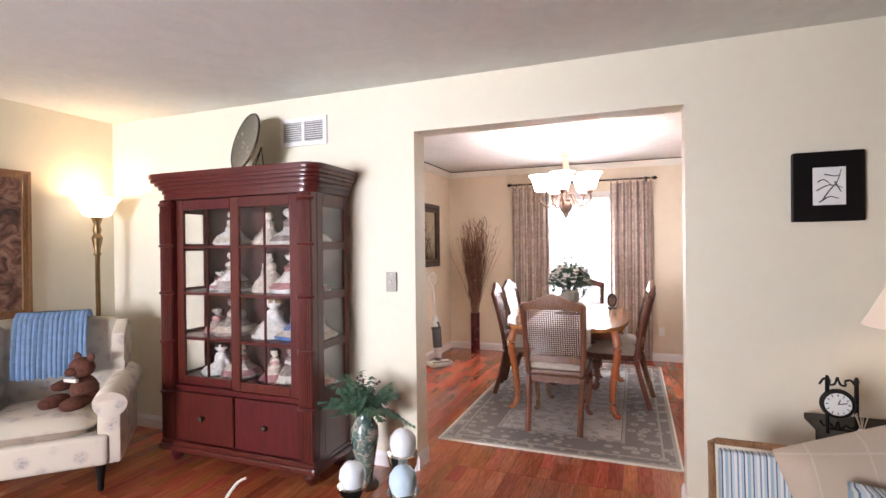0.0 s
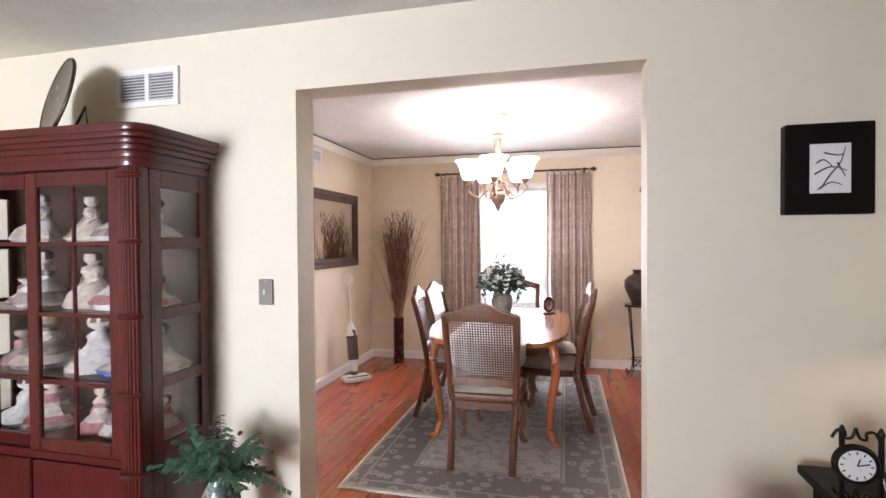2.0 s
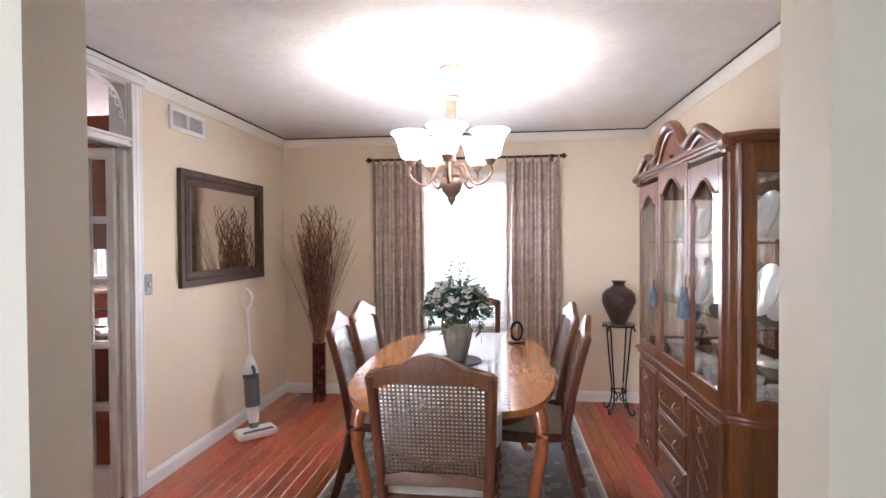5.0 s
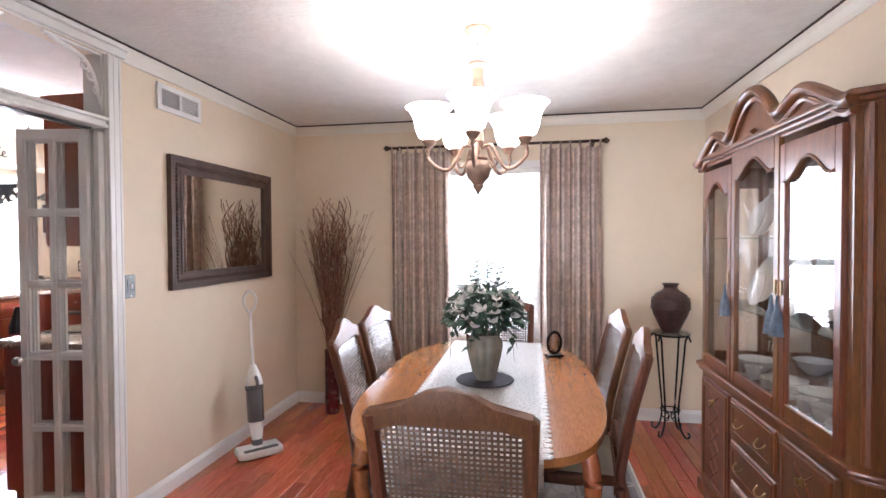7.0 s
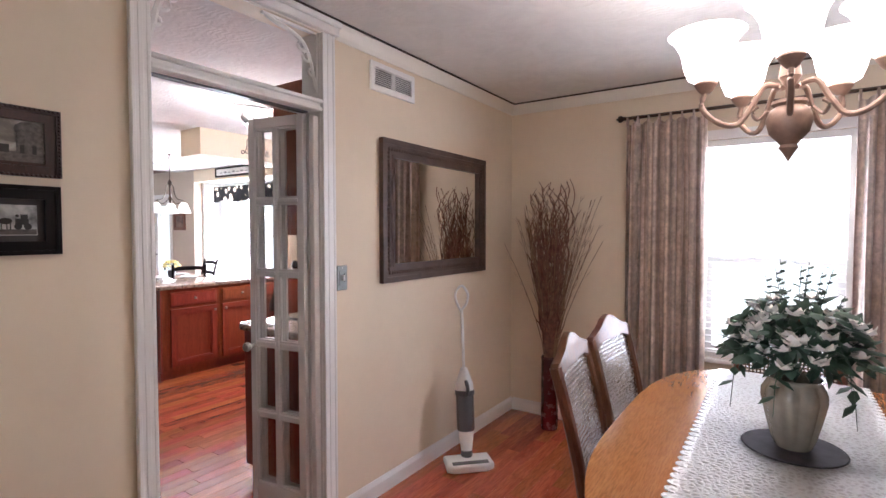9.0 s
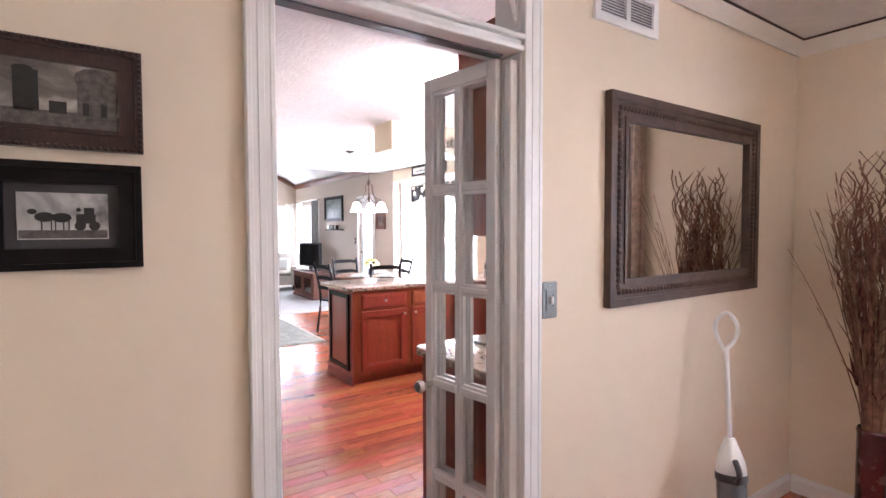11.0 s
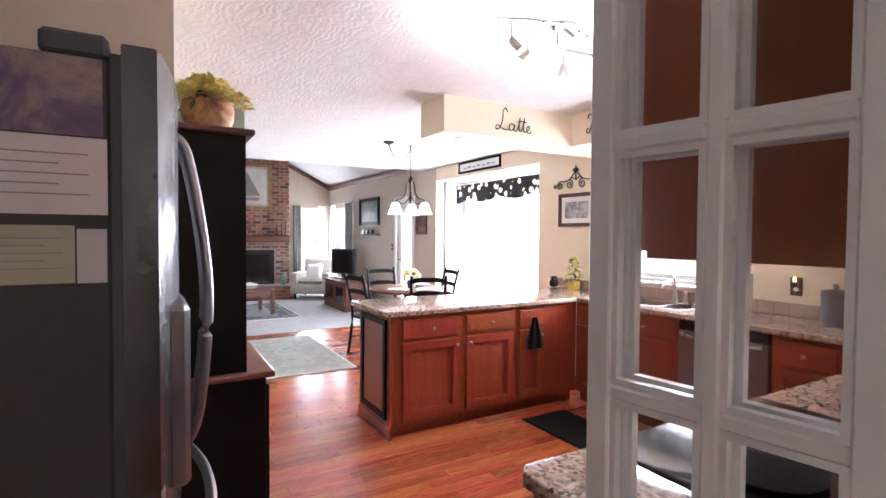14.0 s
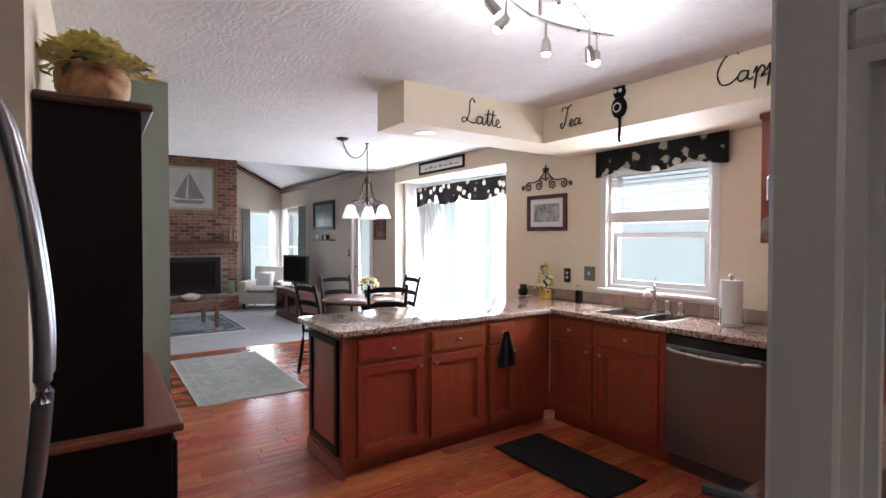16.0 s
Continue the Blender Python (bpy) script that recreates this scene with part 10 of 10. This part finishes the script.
# cream armchair, stand with television, coffee table
M_LINEN = mat_plain("cream_linen", (0.50, 0.46, 0.40), 0.9, var=0.08, scale=10, bumps=0.3, bscale=200)
fa = thing("armchair", (-13.75, 8.32, 0.008), "cream upholstered armchair in the far corner", "armchair", rz=55)
part("seat_base", box(-0.38, -0.38, 0.12, 0.38, 0.36, 0.34, 0.03, seg=2), M_LINEN, fa, smooth=True)
part("seat_cushion", moved(pillow(0.56, 0.62, 0.16), pose(0, -0.06, 0.40)), M_LINEN, fa, smooth=True)
part("backrest", moved(box(-0.36, -0.09, 0.3, 0.36, 0.09, 0.86, 0.05, seg=3), pose(0, 0.30, 0, -8)), M_LINEN, fa, smooth=True)
for s in (-1, 1):
    part("arm", box(s * 0.36 - 0.08, -0.38, 0.12, s * 0.36 + 0.08, 0.34, 0.58, 0.05, seg=3), M_LINEN, fa, smooth=True)
    for y in (-0.33, 0.31):
        part("leg", lathe([(0.015, 0), (0.025, 0.12)], 8, (s * 0.34, y, 0)), M_BLACKWOOD, fa)
throw_pillow((-13.66, 8.28, 0.60), 65, 0, 55, 0.36, M_WHITEART, "white throw pillow on the cream armchair")
tv = thing("television_stand", (-11.95, 8.44, 0.008), "reddish wooden cabinet carrying a television", "cabinet", rz=0)
part("body", box(-0.62, -0.24, 0.05, 0.62, 0.26, 0.52, 0.008), M_CHAIR, tv)
part("top", box(-0.66, -0.28, 0.52, 0.66, 0.28, 0.55, 0.008), M_CHAIR, tv)
part("plinth", box(-0.64, -0.26, 0, 0.64, 0.27, 0.06, 0.006), M_CHAIR, tv)
for x0, x1 in ((-0.58, -0.02), (0.02, 0.58)):
    d = part("door", ring_panel(rect(x0, 0.09, x1, 0.49), rect(x0 + 0.06, 0.15, x1 - 0.06, 0.43), -0.258, -0.241), M_CHAIR, tv)
    part("pane", box(x0 + 0.06, -0.248, 0.15, x1 - 0.06, -0.245, 0.43), mat_plain("oven_glass", (0.01, 0.01, 0.01), 0.08), d)
ts = thing("television", (-12.2, 8.45, 0.558), "black flat-screen television on its stand", "television", rz=12)
part("screen_housing", box(-0.42, -0.03, 0.08, 0.42, 0.03, 0.60, 0.008), M_DARKGREY, ts)
part("screen", box(-0.39, -0.034, 0.11, 0.39, -0.029, 0.57), mat_plain("gloss_black", (0.012, 0.012, 0.013), 0.15), ts)
part("foot", box(-0.2, -0.12, 0, 0.2, 0.12, 0.02, 0.005), M_DARKGREY, ts)
part("neck", box(-0.04, -0.02, 0.02, 0.04, 0.02, 0.09), M_DARKGREY, ts)
fct = thing("coffee_table", (-11.95, 6.55, 0.02), "reddish wooden coffee table on the carpet", "coffee table", rz=8)
part("tabletop", box(-0.40, -0.45, 0.41, 0.40, 0.45, 0.445, 0.01, seg=2), M_CHAIR, fct)
part("apron", box(-0.34, -0.39, 0.33, 0.34, 0.39, 0.41), M_CHAIR, fct)
for x in (-0.33, 0.33):
    for y in (-0.38, 0.38):
        part("leg", box(x - 0.03, y - 0.03, 0, x + 0.03, y + 0.03, 0.41, 0.004), M_CHAIR, fct)
spool("ornament_bowl", [(0.06, 0), (0.12, 0.03), (0.16, 0.08), (0.10, 0.10), (0.03, 0.12)], M_PORC, (-11.85, 6.62, 0.466), "white ornamental dish on the coffee table", "dish")
rug("family_rug", -13.2, 5.6, -11.2, 7.35, (-12.2, 6.48, 0.009), "blue-grey bordered rug on the pale carpet", (0.14, 0.16, 0.19), (0.33, 0.35, 0.37), (0.22, 0.25, 0.29), (0.40, 0.40, 0.38), 6)
fl = thing("ceiling_light", (-12.0, 6.6, 3.72), "white dome ceiling light, lit", "ceiling light")
part("dome", lathe([(0.0, -0.02), (0.10, 0.0), (0.16, 0.06), (0.17, 0.10), (0.16, 0.11)], 24), mat_emit("lit_dome", (1, 0.95, 0.88), 3.0), fl, smooth=True)
part("stem", tube([(0, 0, 0.10), (0, 0, 0.30)], 0.03, 10), M_BRONZE, fl)

# ---- outdoors: ground, sky glow beyond the windows ----
M_GRASS = mat_plain("sunlit_grass", (0.10, 0.16, 0.05), 0.9, var=0.4, scale=3, bumps=0.4)
structure("ground", box(-400, -400, -0.5, 400, 400, -0.3), M_GRASS, "green lawn round the house", "ground")
m_, n_, l_, p_ = nodes_of("bright_daylight_distance")
n_.remove(p_)
em = n_.new("ShaderNodeEmission")
v_ = coords(n_, l_)
sx = n_.new("ShaderNodeSeparateXYZ")
l_.new(v_, sx.inputs[0])
l_.new(mixc(n_, l_, noise_tex(n_, l_, v_, 1.2, 4), (0.62, 0.86, 0.78), (1.0, 1.0, 1.0)), em.inputs[0])
em.inputs[1].default_value = 1.7
l_.new(em.outputs[0], n_["Material Output"].inputs[0])
b = bmesh.new()
box(-30, 13.0, -0.3, 14, 13.1, 8, bm=b)
structure("backdrop_north", b, m_, "bright hazy daylight beyond the windows", "backdrop")
structure("backdrop_west", box(-19.1, -6, -0.3, -19.0, 12.9, 8), m_, "bright hazy daylight beyond the windows", "backdrop")
structure("backdrop_south", box(-30, -8.1, -0.3, 14, -8.0, 8), m_, "bright hazy daylight beyond the windows", "backdrop")

# ---- floor planks, running along y ----
M_FLOOR_REST = mat_wood("cherry_floor_rest", (0.32, 0.068, 0.027), (0.50, 0.135, 0.055), 0.22, 0.35, grain=(6, 0.6, 6), scale=2.0, vary=0.40, island=True)
PW = 0.083
LENS = (0.36, 0.48, 0.60, 0.74, 0.90, 1.10)
PLANKS = {}


def plank_mesh(w, ln):
    key = (round(w, 3), round(ln, 3))
    if key not in PLANKS:
        me = bpy.data.meshes.new("plank")
        b = box(0.0006, 0.0006, -0.012, w - 0.0006, ln - 0.0006, 0.0)
        top = [e for e in b.edges if e.verts[0].co.z > -0.001 and e.verts[1].co.z > -0.001]
        bmesh.ops.bevel(b, geom=top, offset=0.0012, segments=1, affect="EDGES")
        b.to_mesh(me)
        b.free()
        me.materials.append(M_FLOOR)
        PLANKS[key] = me
    return PLANKS[key]


def plank_floor(floor_name, x0, x1, y0, y1, near, seed):
    floor = bpy.data.objects[floor_name]
    rp = random.Random(seed)
    verts, faces = [], []
    made = 0
    x = x0
    while x < x1 - 0.01:
        w = min(PW, x1 - x)
        y = y0
        first = True
        while y < y1 - 0.01:
            ln = rp.choice(LENS) * (rp.choice((0.4, 0.7, 1.0)) if first else 1)
            first = False
            if y + ln > y1 - 0.12:
                ln = y1 - y
            if near(x, y, ln) and made < 300:
                ob = new("plank", plank_mesh(w, round(ln, 2) if y + ln < y1 - 0.001 else ln))
                ob.location = (x, y, 0)
                ob.parent = floor
                made += 1
            else:
                n0 = len(verts)
                for xx, yy in ((x + 0.0008, y + 0.0008), (x + w - 0.0008, y + 0.0008), (x + w - 0.0008, y + ln - 0.0008), (x + 0.0008, y + ln - 0.0008)):
                    verts.append((xx, yy, 0.0))
                for i in range(4):
                    a, c = verts[n0 + i], None
                    verts.append((a[0], a[1], -0.012))
                faces.append([n0, n0 + 1, n0 + 2, n0 + 3])
                for i in range(4):
                    faces.append([n0 + i, n0 + 4 + i, n0 + 4 + (i + 1) % 4, n0 + (i + 1) % 4])
            y += ln
        x += PW
    me = bpy.data.meshes.new("plank_rest")
    me.from_pydata(verts, [], faces)
    me.materials.append(M_FLOOR_REST)
    ob = new("plank_rest", me)
    ob.parent = floor
    ob["kind"] = "stuff"


plank_floor("floor_living", -4.27, 3.0, -2.46, 4.288, lambda x, y, ln: -3.4 < x < 0.1 and y + ln > 2.5, 1)
plank_floor("floor_dining", -2.68, 0.70, 4.29, 7.82, lambda x, y, ln: True, 2)
plank_floor("floor_kitchen", -9.99, -2.69, 4.29, KY, lambda x, y, ln: x > -7.6 and 5.0 < y + ln and y < 8.3, 3)
